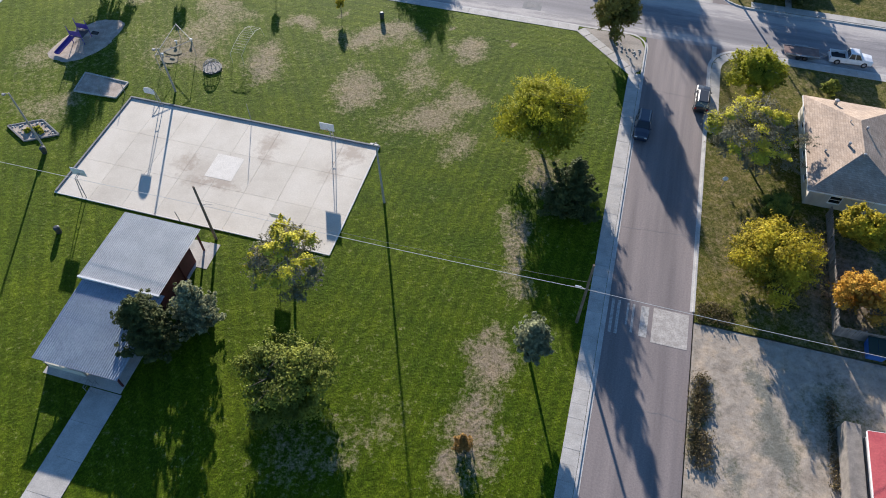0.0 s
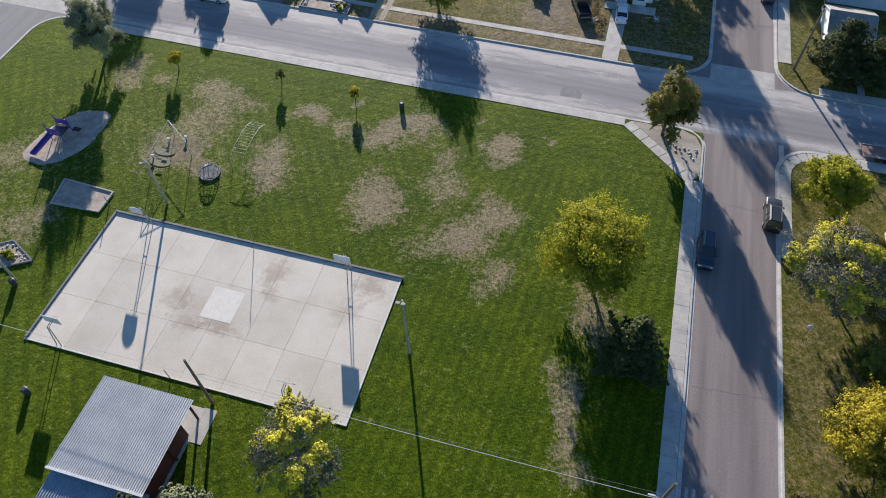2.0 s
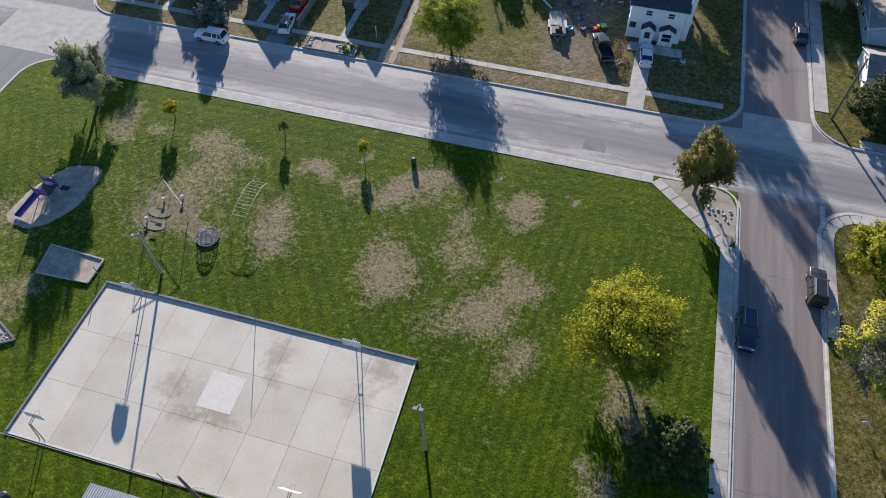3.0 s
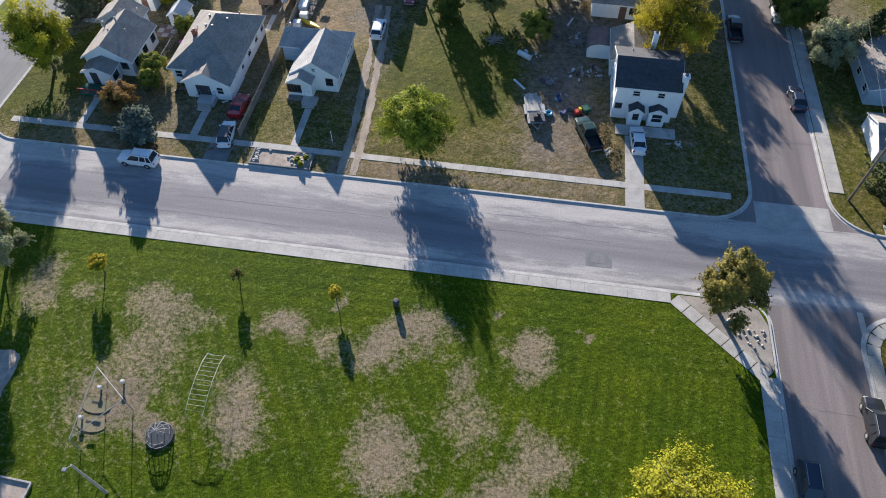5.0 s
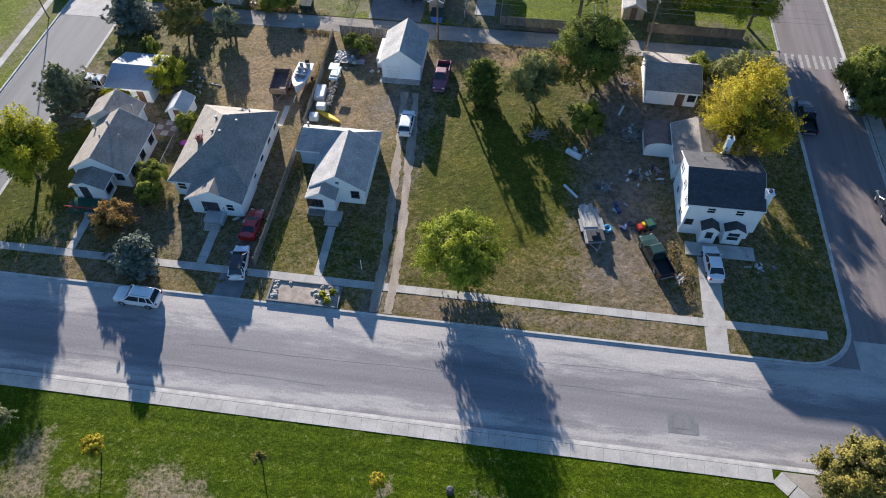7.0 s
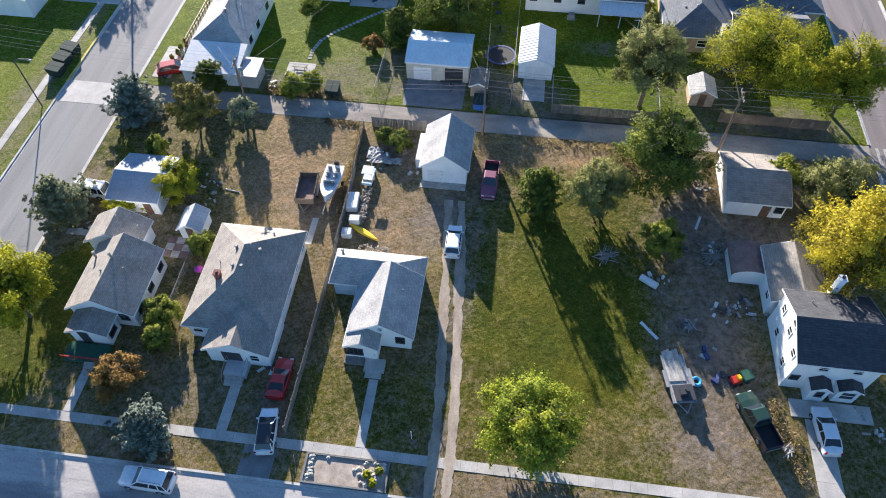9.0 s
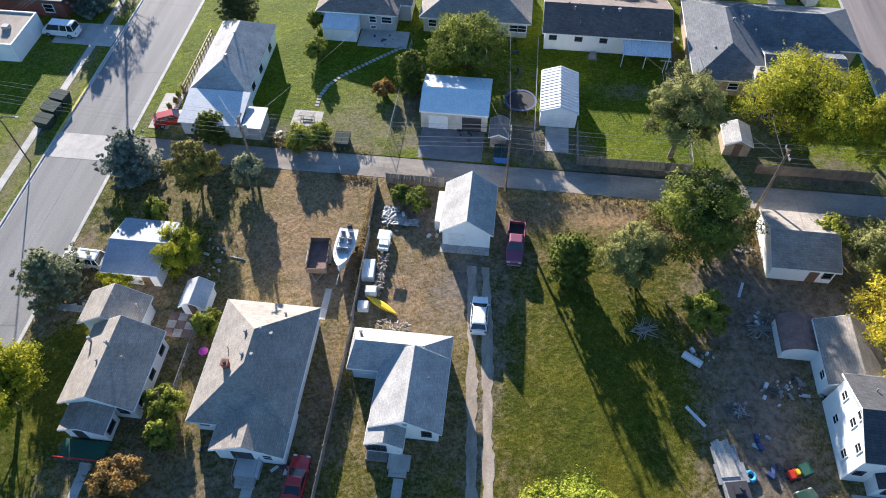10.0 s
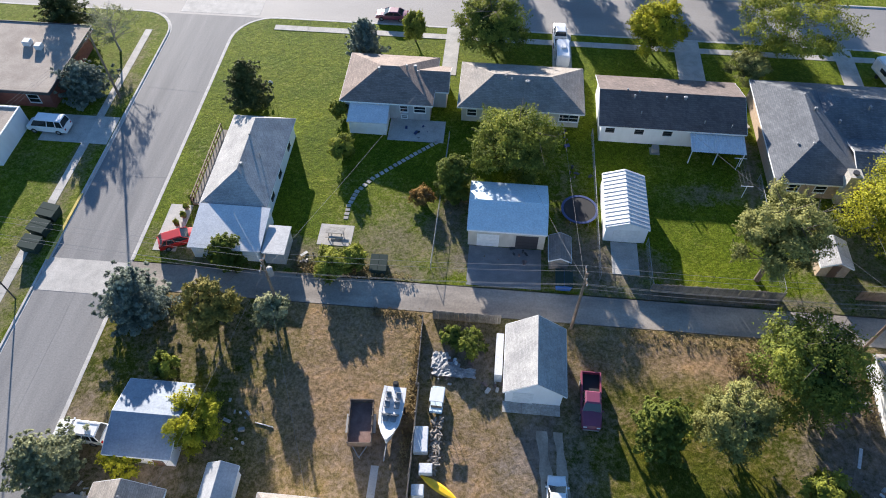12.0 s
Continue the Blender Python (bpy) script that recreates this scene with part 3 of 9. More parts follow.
# dry spots in the park: x, y, radii, turn, dryness, soil
PARK_SPOTS = [
    (-58, 69, 17, 12, 0, 0.1, -0.15), (-24, 66, 11, 9, 0, 0.06, -0.15), (-72, 55, 8, 9, 0, 0.14, -0.15),
    (-69.4, 78.3, 2.3, 2.8, 8, 0.8, 0.1), (-64.3, 78.4, 1.4, 1.0, 8, 0.8, 0.1), (-56.0, 78.0, 2.7, 2.0, 8, 0.95, 0.2), (-55.1, 72.9, 3.0, 5.7, 8, 0.7, 0.1), (-51.4, 77.4, 2.0, 1.3, 8, 0.55, 0),
    (-42.8, 77.8, 3.0, 2.2, 8, 1, 0.3), (-37.5, 76.0, 1.5, 1.8, 8, 0.7, 0.1), (-32.8, 76.9, 2.7, 2.8, 8, 1, 0.35), (-29.0, 78.9, 3.8, 2.3, 8, 1, 0.3), (-17.7, 78.0, 2.2, 2.6, 8, 1, 0.25),
    (-23.8, 74.8, 1.5, 1.9, 8, 0.7, 0.1), (-22.6, 69.9, 1.9, 1.3, 8, 0.9, 0.1), (-44.0, 68.2, 2.3, 3.9, 8, 0.95, 0.3), (-32.1, 70.8, 1.1, 0.8, 8, 0.5, 0), (-15.8, 70.3, 1.5, 1.0, 8, 0.5, 0),
    (-57.4, 67.0, 3.8, 3.8, 8, 0.7, 0.5), (-50.9, 65.4, 1.9, 1.7, 8, 0.8, 0.8), (-55.1, 67.9, 2.1, 2.2, 8, 0.7, 0.75), (-12.2, 81.0, 0.8, 0.7, 8, 0.95, 0.8), (-21.6, 81.6, 0.6, 0.5, 8, 0.9, 0.3),
    (-37.9, 81.3, 0.9, 0.9, 8, 0.95, 0.6), (-43.3, 74.4, 1.1, 2.1, 8, -0.2, -0.2), (-23.4, 71.5, 1.0, 0.7, 8, -0.3, -0.3), (-30.2, 65.7, 2.9, 3.2, 15, 1, 0.25), (-18.7, 62.7, 3.1, 2.5, 15, 1, 0.2),
    (-16.0, 67.3, 2.6, 2.3, 15, 0.95, 0.15), (-13.7, 59.7, 1.7, 1.6, 15, 0.7, 0), (-22.3, 61.0, 2.4, 2.0, 15, 0.5, 0), (-15.8, 57.7, 0.9, 1.9, 15, 0.5, 0), (-22.9, 70.0, 2.3, 3.1, 15, 0.6, 0.1),
    (-4.0, 56.7, 1.4, 2.6, 15, 0.8, 0.3), (-4.1, 47.8, 1.2, 3.8, 15, 0.7, 0.2), (-68.0, 52.1, 3.1, 1.8, 15, 0.7, 0.1), (-69.7, 78.8, 2.2, 2.9, 15, 0.8, 0.1), (-74.7, 61.4, 3.6, 2.6, 15, 0.6, 0.1),
    (-68.1, 51.2, 2.6, 2.0, 15, 0.6, 0.1), (-4.5, 44.7, 1.4, 4.6, 15, 0.75, 0.1), (-2.2, 39.7, 1.4, 1.4, 15, 0.6, 0.1), (-3.4, 30.8, 2.2, 3.8, 15, 0.95, 0.35), (-3.8, 23.9, 2.9, 3.4, 15, 0.9, 0.35),
    (-4.6, 19.6, 1.3, 2.0, 15, 0.9, 0.3), (-12.7, 21.7, 3.1, 2.7, 15, 0.28, 0), (-14.7, 18.1, 1.5, 1.1, 15, 0.45, 0.1), (-18.7, 17.8, 4.1, 3.3, 15, 0.3, 0.1), (-3.6, 58.2, 2.7, 2.8, 15, 0.6, 0.2),
]
patch("lawn_park", XC1 + 0.2, -30, XB0 - 0.1, YA0 - 0.1, 0.5, M_PARK, "mown green park grass with dry bare patches", (-0.14, -0.2), PARK_SPOTS,
      ((XC1 + 0.2, YA0 - 0.1, -1, 1, 4.5),))
YARD_SPOTS = [
    (-73.5, 135, 6, 8, 0, -0.1, 0.15), (-86.5, 134, 3, 8, 0, -0.15, -0.1),
    (-65, 135, 8, 9.5, 0, 0.85, 0.1), (-62, 142, 9, 3, 0, 0.85, 0.05), (-60, 130, 4, 5, 0, 0.8, 0.5), (-78, 140, 9, 4, 0, 0.35, 0.3), (-81, 126, 7, 6, 0, 0.4, 0.7),
    (-50.5, 129, 6, 7, 0, 0.8, 0.3), (-44.5, 131, 2.8, 5, 0, 0.5, 0.95), (-51, 139.5, 4.5, 3.8, 0, 0.4, 0.7), (-40, 134, 3.0, 6, 0, 0.4, 0.4),
    (-41.7, 112, 1.2, 24, -2, 0.5, 1.0), (-30, 119, 10.5, 20, 0, 0.0, -0.2), (-48, 106.5, 5, 4, 0, 0.2, 0.0), (-85, 113, 4, 10, 0, -0.1, -0.2), (-33, 141.5, 10, 3, 0, 0.75, 0.15), (-30, 106, 8, 3, 0, 0.35, 0.0), (-26, 141, 4, 2, 0, 0.9, 0.1),
    (-16.5, 118, 5, 13, 0, 0.5, 0.85), (-18, 107.5, 4.5, 3.5, 0, 0.6, 0.75), (-14, 132, 7, 5, 0, 0.4, 0.8), (-11.5, 103.8, 4, 2, 0, 0.6, 0.5), (-9, 131, 6, 3, 0, 0.4, 0.8), (-15.5, 139, 2.0, 4, 0, 0.6, 0.8),
    (-20, 100.2, 16, 1.6, 0, 0.5, 0.45), (-35, 100.2, 5, 1.5, 0, 0.7, 0.5), (-71.5, 100.2, 6, 1.4, 0, 0.7, 0.3), (-66, 106, 6, 3.5, 0, 0.4, 0.45), (-57.5, 105, 1.7, 6, 0, 0.4, 0.75), (-77, 106, 4, 3.5, 0, 0.35, 0.35),
    (-53.5, 107, 2.0, 4.5, 0, 0.2, 0.0), (-48, 106.5, 5, 4, 0, 0.3, 0.15), (-84, 110, 4, 8, 0, 0.0, 0.0), (-57, 117, 1.3, 8, 0, 0.65, 0.3), (-2, 106, 7, 7, 0, 0.35, 0.25), (3, 118, 3, 16, 0, 0.25, 0.1), (1, 137, 5, 7, 0, 0.5, 0.5), (-87, 128, 2, 8, 0, 0.6, 0.6),
]
patch("ground_middle_block", XC1 + 0.1, YA1 + 0.1, XB0 - 0.05, AL0 - 0.1, 0.45, M_YARD, "patchy yard grass, olive green with straw and bare soil", (0.42, 0.2), YARD_SPOTS,
      ((XB0 - 0.05, YA1 + 0.1, 1, -1, 5.0), (XC1 + 0.1, YA1 + 0.1, -1, -1, 5.0)))
NORTH_SPOTS = [
    (-26, 148.8, 15, 1.3, 0, 0.5, 0.95), (-4, 150, 9, 3.5, 0, 0.4, 0.9), (-35.5, 152.5, 4, 3.5, 0, 0.4, 0.8), (-42, 156, 2, 7, 0, 0.3, 0.6), (-63, 149, 7, 1.6, 0, 0.6, 0.7),
    (-61.5, 154, 5.5, 5.5, 0, 0.55, 0.4), (-54.5, 157, 2.2, 8, 0, 0.7, 0.6), (-48.5, 150.8, 4.6, 3.0, 0, 0.3, 1.0), (-39.5, 152.5, 3.2, 3.5, 0, 0.3, 0.9), (-79, 151, 9, 3.0, 0, 0.5, 0.7), (-71, 150.5, 3, 2, 0, 0.6, 0.6),
    (-25.5, 163.4, 5, 1.2, 0, 0.55, 0.4), (-12, 156, 6, 7, 0, 0.4, 0.5), (-41, 163, 3, 5, 0, 0.25, 0.2), (-20, 168, 1.4, 9, 0, 0.4, 0.6), (-66, 160, 4, 5, 0, 0.15, 0.05), (-84.5, 160, 2, 8, 0, 0.2, 0.2),
]
patch("lawn_north_block", XC1 + 0.1, AL1 + 0.1, XB0 - 0.05, YD0 - 0.1, 0.45, M_BRIGHT, "bright green back garden lawns with worn edges", (0.0, -0.1), NORTH_SPOTS,
      ((XC1 + 0.1, YD0 - 0.1, -1, 1, 5.5), (XB0 - 0.05, YD0 - 0.1, 1, 1, 5.0)))
EAST_SPOTS = [(22, 50, 6, 9, 0, 0.3, 0.2), (31, 50, 5, 8, 0, 0.4, 0.7), (18, 60, 3, 12, 0, 0.3, 0.1), (30, 83, 12, 4, 0, 0.3, 0.1), (22, 72, 6, 10, 0, 0.25, 0.1)]
patch("ground_east_yard", XB1 + 0.1, 41.3, 120, YA0 - 0.1, 0.6, M_YARD, "olive and straw coloured yard grass under trees", (0.15, 0.0), EAST_SPOTS, ((XB1 + 0.1, YA0 - 0.1, -1, 1, 4.5),))
patch("ground_gravel_lot", XB1 + 0.1, -40, 120, 41.2, 0.8, M_DUST, "dusty bare gravel yard with tyre tracks", (0.5, 1.0), ((16.3, 31, 1.3, 4.5, 3, 0.4, 0.0), (21.7, 35.9, 0.9, 2.2, 15, 1.3, -0.2), (22.8, 32.4, 0.9, 2.4, 15, 1.3, -0.2), (23.9, 28.2, 0.9, 2.7, 15, 1.3, -0.2), (22.2, 29.1, 1.0, 1.2, 15, 1.3, -0.2), (19.3, 25.9, 0.9, 2.1, 15, 1.3, -0.2), (29, 34, 3, 4, 0, 0.5, 0.3)), z=0.04)
patch("ground_east_block", XB1 + 0.1, YA1 + 0.1, 120, YD0 - 0.1, 0.8, M_YARD, "shaded yard grass, olive green", (0.25, 0.05), ((22, 140, 5, 8, 0, 0.5, 0.5),), ((XB1 + 0.1, YA1 + 0.1, -1, -1, 5.0),))
patch("lawn_west_block", -200, YA1 + 0.1, XC0 - 0.1, YD0 - 0.1, 0.7, M_BRIGHT, "mown green front lawns by the street", (0.14, 0.0), ((-100.3, 175, 1.4, 12, 0, 0.7, 0.4), (-100.3, 158, 1.4, 7, 0, 0.6, 0.4), (-101, 140, 2.5, 12, 0, 0.6, 0.5)), ((XC0 - 0.1, YD0 - 0.1, 1, 1, 5.0),))
patch("lawn_southwest_block", -200, -40, XC0 - 0.1, YA0 - 0.1, 1.2, M_BRIGHT, "mown green lawn across the street", (0.2, 0.0), ())
patch("lawn_far_block", -200, YD1 + 0.1, 120, 260, 1.5, M_BRIGHT, "green lawns beyond the far street", (0.15, 0.0), ())
bm = B()
box(bm, XC1 - 0.0, AL0, -0.2, XB0, AL1, 0.07)
single("alley", bm, M_ALLEY, "packed gravel alley between the back yards", "alley", kind="structure")


def arc(cx, cy, r, a0, a1, k=8):
    return [(cx + r * math.cos(radians(a0 + (a1 - a0) * i / k)), cy + r * math.sin(radians(a0 + (a1 - a0) * i / k))) for i in range(k + 1)]


def sweep(bm, line, w0, w1, z0, z1):
    """A strip along the line, from w0 to w1 to its left, z0 to z1 high."""
    pts = [Vector(p) for p in line]
    rows = []
    for i, p in enumerate(pts):
        d = (pts[min(i + 1, len(pts) - 1)] - pts[max(i - 1, 0)]).normalized()
        nrm = Vector((-d.y, d.x))
        a, b = p + nrm * w0, p + nrm * w1
        rows.append([bm.verts.new((q.x, q.y, z)) for q, z in ((a, z0), (b, z0), (b, z1), (a, z1))])
    for r, s in zip(rows, rows[1:]):
        for i in range(4):
            j = (i + 1) % 4
            bm.faces.new((r[i], r[j], s[j], s[i]))
    bm.faces.new(rows[0][::-1])
    bm.faces.new(rows[-1])


def kerb(line, label="pale concrete kerb along the street"):
    bm = B()
    sweep(bm, line, -0.12, 0.1, -0.2, 0.118)
    sweep(bm, line, -0.38, -0.12, -0.2, 0.012)
    bmesh.ops.recalc_face_normals(bm, faces=bm.faces)
    return single("kerb", bm, M_KERB, label, "kerb", kind="structure")


# land lies to the left of each line
kerb([(XB0, -40), (XB0, 83)] + arc(XB0 - 2.5, YA0 - 2.5, 2.5, 0, 90) + [(-20, YA0), (-60, YA0)] + arc(XC1 + 4.5, YA0 - 4.5, 4.5, 90, 180) + [(XC1, 60), (XC1, -40)])
kerb([(XC1, AL0 - 0.2), (XC1, 120)] + arc(XC1 + 5, YA1 + 5, 5, 180, 270) + [(-60, YA1), (-20, YA1)] + arc(XB0 - 5, YA1 + 5, 5, 270, 360) + [(XB0, 120), (XB0, AL0 - 0.2)])
kerb([(XB0, AL1 + 0.2), (XB0, 180)] + arc(XB0 - 5, YD0 - 5, 5, 0, 90) + [(-40, YD0)] + arc(XC1 + 5.5, YD0 - 5.5, 5.5, 90, 180) + [(XC1, 160), (XC1, AL1 + 0.2)])
kerb([(120, YA0), (40, YA0)] + arc(XB1 + 4.5, YA0 - 4.5, 4.5, 90, 180) + [(XB1, 70), (XB1, 42.5)])
kerb([(XB1, 180), (XB1, 120)] + arc(XB1 + 5, YA1 + 5, 5, 180, 270) + [(60, YA1), (120, YA1)])
kerb([(XC0, YA1 + 8), (XC0, 160)] + arc(XC0 - 5, YD0 - 5, 5, 0, 90) + [(-150, YD0)])
kerb([(XC0, -40), (XC0, YA0 - 3)])
kerb([(120, YD1), (-200, YD1)][::-1])

# ---- buildings ----
def gable_roof(bm, x0, y0, x1, y1, ze, zr, axis, th=0.16):
    if axis == "y":
        c = (x0 + x1) / 2
        slab(bm, ((x0, y0, ze), (c, y0, zr), (c, y1, zr), (x0, y1, ze)), th)
        slab(bm, ((c, y0, zr), (x1, y0, ze), (x1, y1, ze), (c, y1, zr)), th)
    else:
        c = (y0 + y1) / 2
        slab(bm, ((x0, y0, ze), (x1, y0, ze), (x1, c, zr), (x0, c, zr)), th)
        slab(bm, ((x0, c, zr), (x1, c, zr), (x1, y1, ze), (x0, y1, ze)), th)


def hip_roof(bm, x0, y0, x1, y1, ze, zr, axis, in0=None, in1=None, th=0.16):
    """Hipped roof; in0, in1: how far the ridge ends lie in from the two ends (0: a gable end)."""
    if axis == "y":
        c = (x0 + x1) / 2
        h = (x1 - x0) / 2
        a, b = (c, y0 + (h if in0 is None else in0), zr), (c, y1 - (h if in1 is None else in1), zr)
        slab(bm, ((x0, y0, ze), a, b, (x0, y1, ze)), th)
        slab(bm, ((x1, y1, ze), b, a, (x1, y0, ze)), th)
        if in0 != 0:
            slab(bm, ((x0, y0, ze), (x1, y0, ze), a), th)
        if in1 != 0:
            slab(bm, ((x1, y1, ze), (x0, y1, ze), b), th)
    else:
        c = (y0 + y1) / 2
        h = (y1 - y0) / 2
        a, b = (x0 + (h if in0 is None else in0), c, zr), (x1 - (h if in1 is None else in1), c, zr)
        slab(bm, ((x0, y0, ze), (x1, y0, ze), b, a), th)
        slab(bm, ((x1, y1, ze), (x0, y1, ze), a, b), th)
        if in0 != 0:
            slab(bm, ((x0, y1, ze), (x0, y0, ze), a), th)
        if in1 != 0:
            slab(bm, ((x1, y0, ze), (x1, y1, ze), b), th)


def gable_body(bm, x0, y0, x1, y1, z0, ze, zr, axis):
    """Walls with gable ends; closed."""
    if axis == "y":
        prof = [(x0, z0), (x1, z0), (x1, ze), ((x0 + x1) / 2, zr), (x0, ze)]
        rings = [[bm.verts.new((x, y, z)) for x, z in prof] for y in (y0, y1)]
    else:
        prof = [(y0, z0), (y1, z0), (y1, ze), ((y0 + y1) / 2, zr), (y0, ze)]
        rings = [[bm.verts.new((x, y, z)) for y, z in prof] for x in (x0, x1)]
    for i in range(5):
        j = (i + 1) % 5
        bm.faces.new((rings[0][i], rings[0][j], rings[1][j], rings[1][i]))
    bm.faces.new(rings[0][::-1])
    bm.faces.new(rings[1])
    bmesh.ops.recalc_face_normals(bm, faces=bm.faces)


def eave_trim(root, x0, y0, x1, y1, ze, material, th=0.16):
    """Fascia boards under the eaves, just outside the roof's edge."""
    bm = B()
    z0, z1 = ze - th - 0.06, ze - 0.03
    for a in ((x0 - 0.03, y0 - 0.03, x1 + 0.03, y0 + 0.02), (x0 - 0.03, y1 - 0.02, x1 + 0.03, y1 + 0.03), (x0 - 0.03, y0 + 0.02, x0 + 0.02, y1 - 0.02), (x1 - 0.02, y0 + 0.02, x1 + 0.03, y1 - 0.02)):
        box(bm, a[0], a[1], z0, a[2], a[3], z1)
    part("fascia", bm, material, root)


def wing(root, x0, y0, x1, y1, ze, zr, axis, roof_mat, wall_mat, inset=0.35, kind="gable", in0=None, in1=None, trim=None, wall="wall", fas=True):
    """One roofed volume of a house: eave rectangle, eave and ridge height."""
    bm = B()
    if kind == "gable":
        gable_roof(bm, x0, y0, x1, y1, ze, zr, axis)
    else:
        hip_roof(bm, x0, y0, x1, y1, ze, zr, axis, in0, in1)
    bmesh.ops.remove_doubles(bm, verts=bm.verts, dist=0.002)
    part("roof", bm, roof_mat, root)
    bm = B()
    t = 0.17
    half = ((x1 - x0) if axis == "y" else (y1 - y0)) / 2
    rise = (zr - ze) * inset / half
    if kind == "gable":
        gable_body(bm, x0 + inset, y0 + inset, x1 - inset, y1 - inset, -0.1, ze + rise - t, zr - t, axis)
    else:
        box(bm, x0 + inset, y0 + inset, -0.1, x1 - inset, y1 - inset, ze - 0.1)
        if in0 == 0 or in1 == 0:
            e = 0.3
            if axis == "y":
                gable_body(bm, x0 + inset, (y0 + inset) if in0 == 0 else (y1 - inset - e), x1 - inset, (y0 + inset + e) if in0 == 0 else (y1 - inset), ze - 0.12, ze + rise - t, zr - t, axis)
    w = part(wall, bm, wall_mat, root)
    if fas and kind != "gable":
        eave_trim(root, x0, y0, x1, y1, ze, trim or M_TRIM)
    elif fas:
        f = trim or M_TRIM
        z0, z1 = ze - 0.22, ze - 0.04
        for q in ((x0, x1) if axis == "y" else (y0, y1)):
            bm = B()
            o = -0.04 if q in (x0, y0) else -0.01
            if axis == "y":
                box(bm, q + o, y0, z0, q + o + 0.05, y1, z1)
            else:
                box(bm, x0, q + o, z0, x1, q + o + 0.05, z1)
            part("gutter", bm, f, root)
        for p, a, b in (((y0, x0, x1), (y1, x0, x1)) if axis == "y" else ((x0, y0, y1), (x1, y0, y1))):
            c = (a + b) / 2
            o = -0.03 if p in (y0, x0) else 0.03
            bm = B()
            pts = [(a, ze - 0.2), (c, zr - 0.2), (b, ze - 0.2), (b, ze - 0.02), (c, zr - 0.02), (a, ze - 0.02)]
            vs = [[bm.verts.new((u, k, v) if axis == "y" else (k, u, v)) for u, v in pts] for k in (p - 0.015 + o, p + 0.015 + o)]
            for i in range(6):
                j = (i + 1) % 6
                bm.faces.new((vs[0][i], vs[0][j], vs[1][j], vs[1][i]))
            for r in vs:
                bm.faces.new((r[0], r[1], r[4], r[5]))
                bm.faces.new((r[1], r[2], r[3], r[4]))
            bmesh.ops.recalc_face_normals(bm, faces=bm.faces)
            part("barge_board", bm, f, root)
    return w


def window(root, side, p, c, z, w=0.9, h=1.1, frame_mat=None, bars=1):
    """A window on a wall: side s, n, w, e; p: the wall's plane; c: its middle along the wall; z: its middle height."""
    fm = frame_mat or M_TRIM
    bm = B()
    pane = B()
    o = {"s": -1, "w": -1, "n": 1, "e": 1}[side]
    f = 0.09

    def add(b, u0, v0, u1, v1, d0, d1):
        d0, d1 = sorted((p + o * d0, p + o * d1))
        if side in "sn":
            box(b, u0, d0, v0, u1, d1, v1)
        else:
            box(b, d0, u0, v0, d1, u1, v1)

    rings = []
    for u, v, d in ((w / 2, h / 2, -0.05), (w / 2 + f, h / 2 + f, -0.05), (w / 2 + f, h / 2 + f, 0.07), (w / 2, h / 2, 0.07)):
        rings.append([bm.verts.new((c + su * u, p + o * d, z + sv * v) if side in "sn" else (p + o * d, c + su * u, z + sv * v)) for su, sv in ((-1, -1), (1, -1), (1, 1), (-1, 1))])
    for a, b in zip(rings, rings[1:] + rings[:1]):
        for i in range(4):
            bm.faces.new((a[i], a[(i + 1) % 4], b[(i + 1) % 4], b[i]))
    bmesh.ops.recalc_face_normals(bm, faces=bm.faces[:])
    win = part("window", bm, fm, root)
    sill = B()
    add(sill, c - w / 2 - f, z - h / 2 - f - 0.05, c + w / 2 + f, z - h / 2 - f, -0.03, 0.12)
    part("sill", sill, fm, win)
    for i in range(1, bars + 1):
        bar = B()
        if w > 1.4:
            u = c - w / 2 + w * i / (bars + 1)
            add(bar, u - 0.03, z - h / 2, u + 0.03, z + h / 2, 0.0, 0.055)
        else:
            add(bar, c - w / 2, z - 0.03, c + w / 2, z + 0.03, 0.0, 0.055)
        part("glazing_bar", bar, fm, win)
    add(pane, c - w / 2, z - h / 2, c + w / 2, z + h / 2, -0.05, 0.03)
    part("pane", pane, M_GLASS, win)


def door(root, side, p, c, z0=0.3, w=0.95, h=2.0, material=None):
    bm = B()
    o = {"s": -1, "w": -1, "n": 1, "e": 1}[side]
    d0, d1 = sorted((p - 0.02 * o, p + o * 0.06))
    if side in "sn":
        box(bm, c - w / 2, d0, z0, c + w / 2, d1, z0 + h, 0.01)
    else:
        box(bm, d0, c - w / 2, z0, d1, c + w / 2, z0 + h, 0.01)
    dr = part("door", bm, material or M_DOOR, root)
    bm = B()
    e0, e1 = sorted((p + 0.06 * o, p + o * 0.11))
    k = c + w * 0.38
    if side in "sn":
        box(bm, k - 0.03, e0, z0 + 0.95, k + 0.03, e1, z0 + 1.05)
    else:
        box(bm, e0, k - 0.03, z0 + 0.95, e1, k + 0.03, z0 + 1.05)
    part("door_handle", bm, M_STEEL, dr)


def garage_door(root, side, p, c, w=2.6, h=2.1, material=None):
    bm = B()
    o = {"s": -1, "n": 1}[side]
    for i in range(4):
        d0, d1 = sorted((p - 0.02 * o, p + o * 0.05))
        box(bm, c - w / 2, d0, 0.1 + i * h / 4, c + w / 2, d1, 0.1 + (i + 1) * h / 4 - 0.03)
    part("garage_door", bm, material or M_TRIM, root)


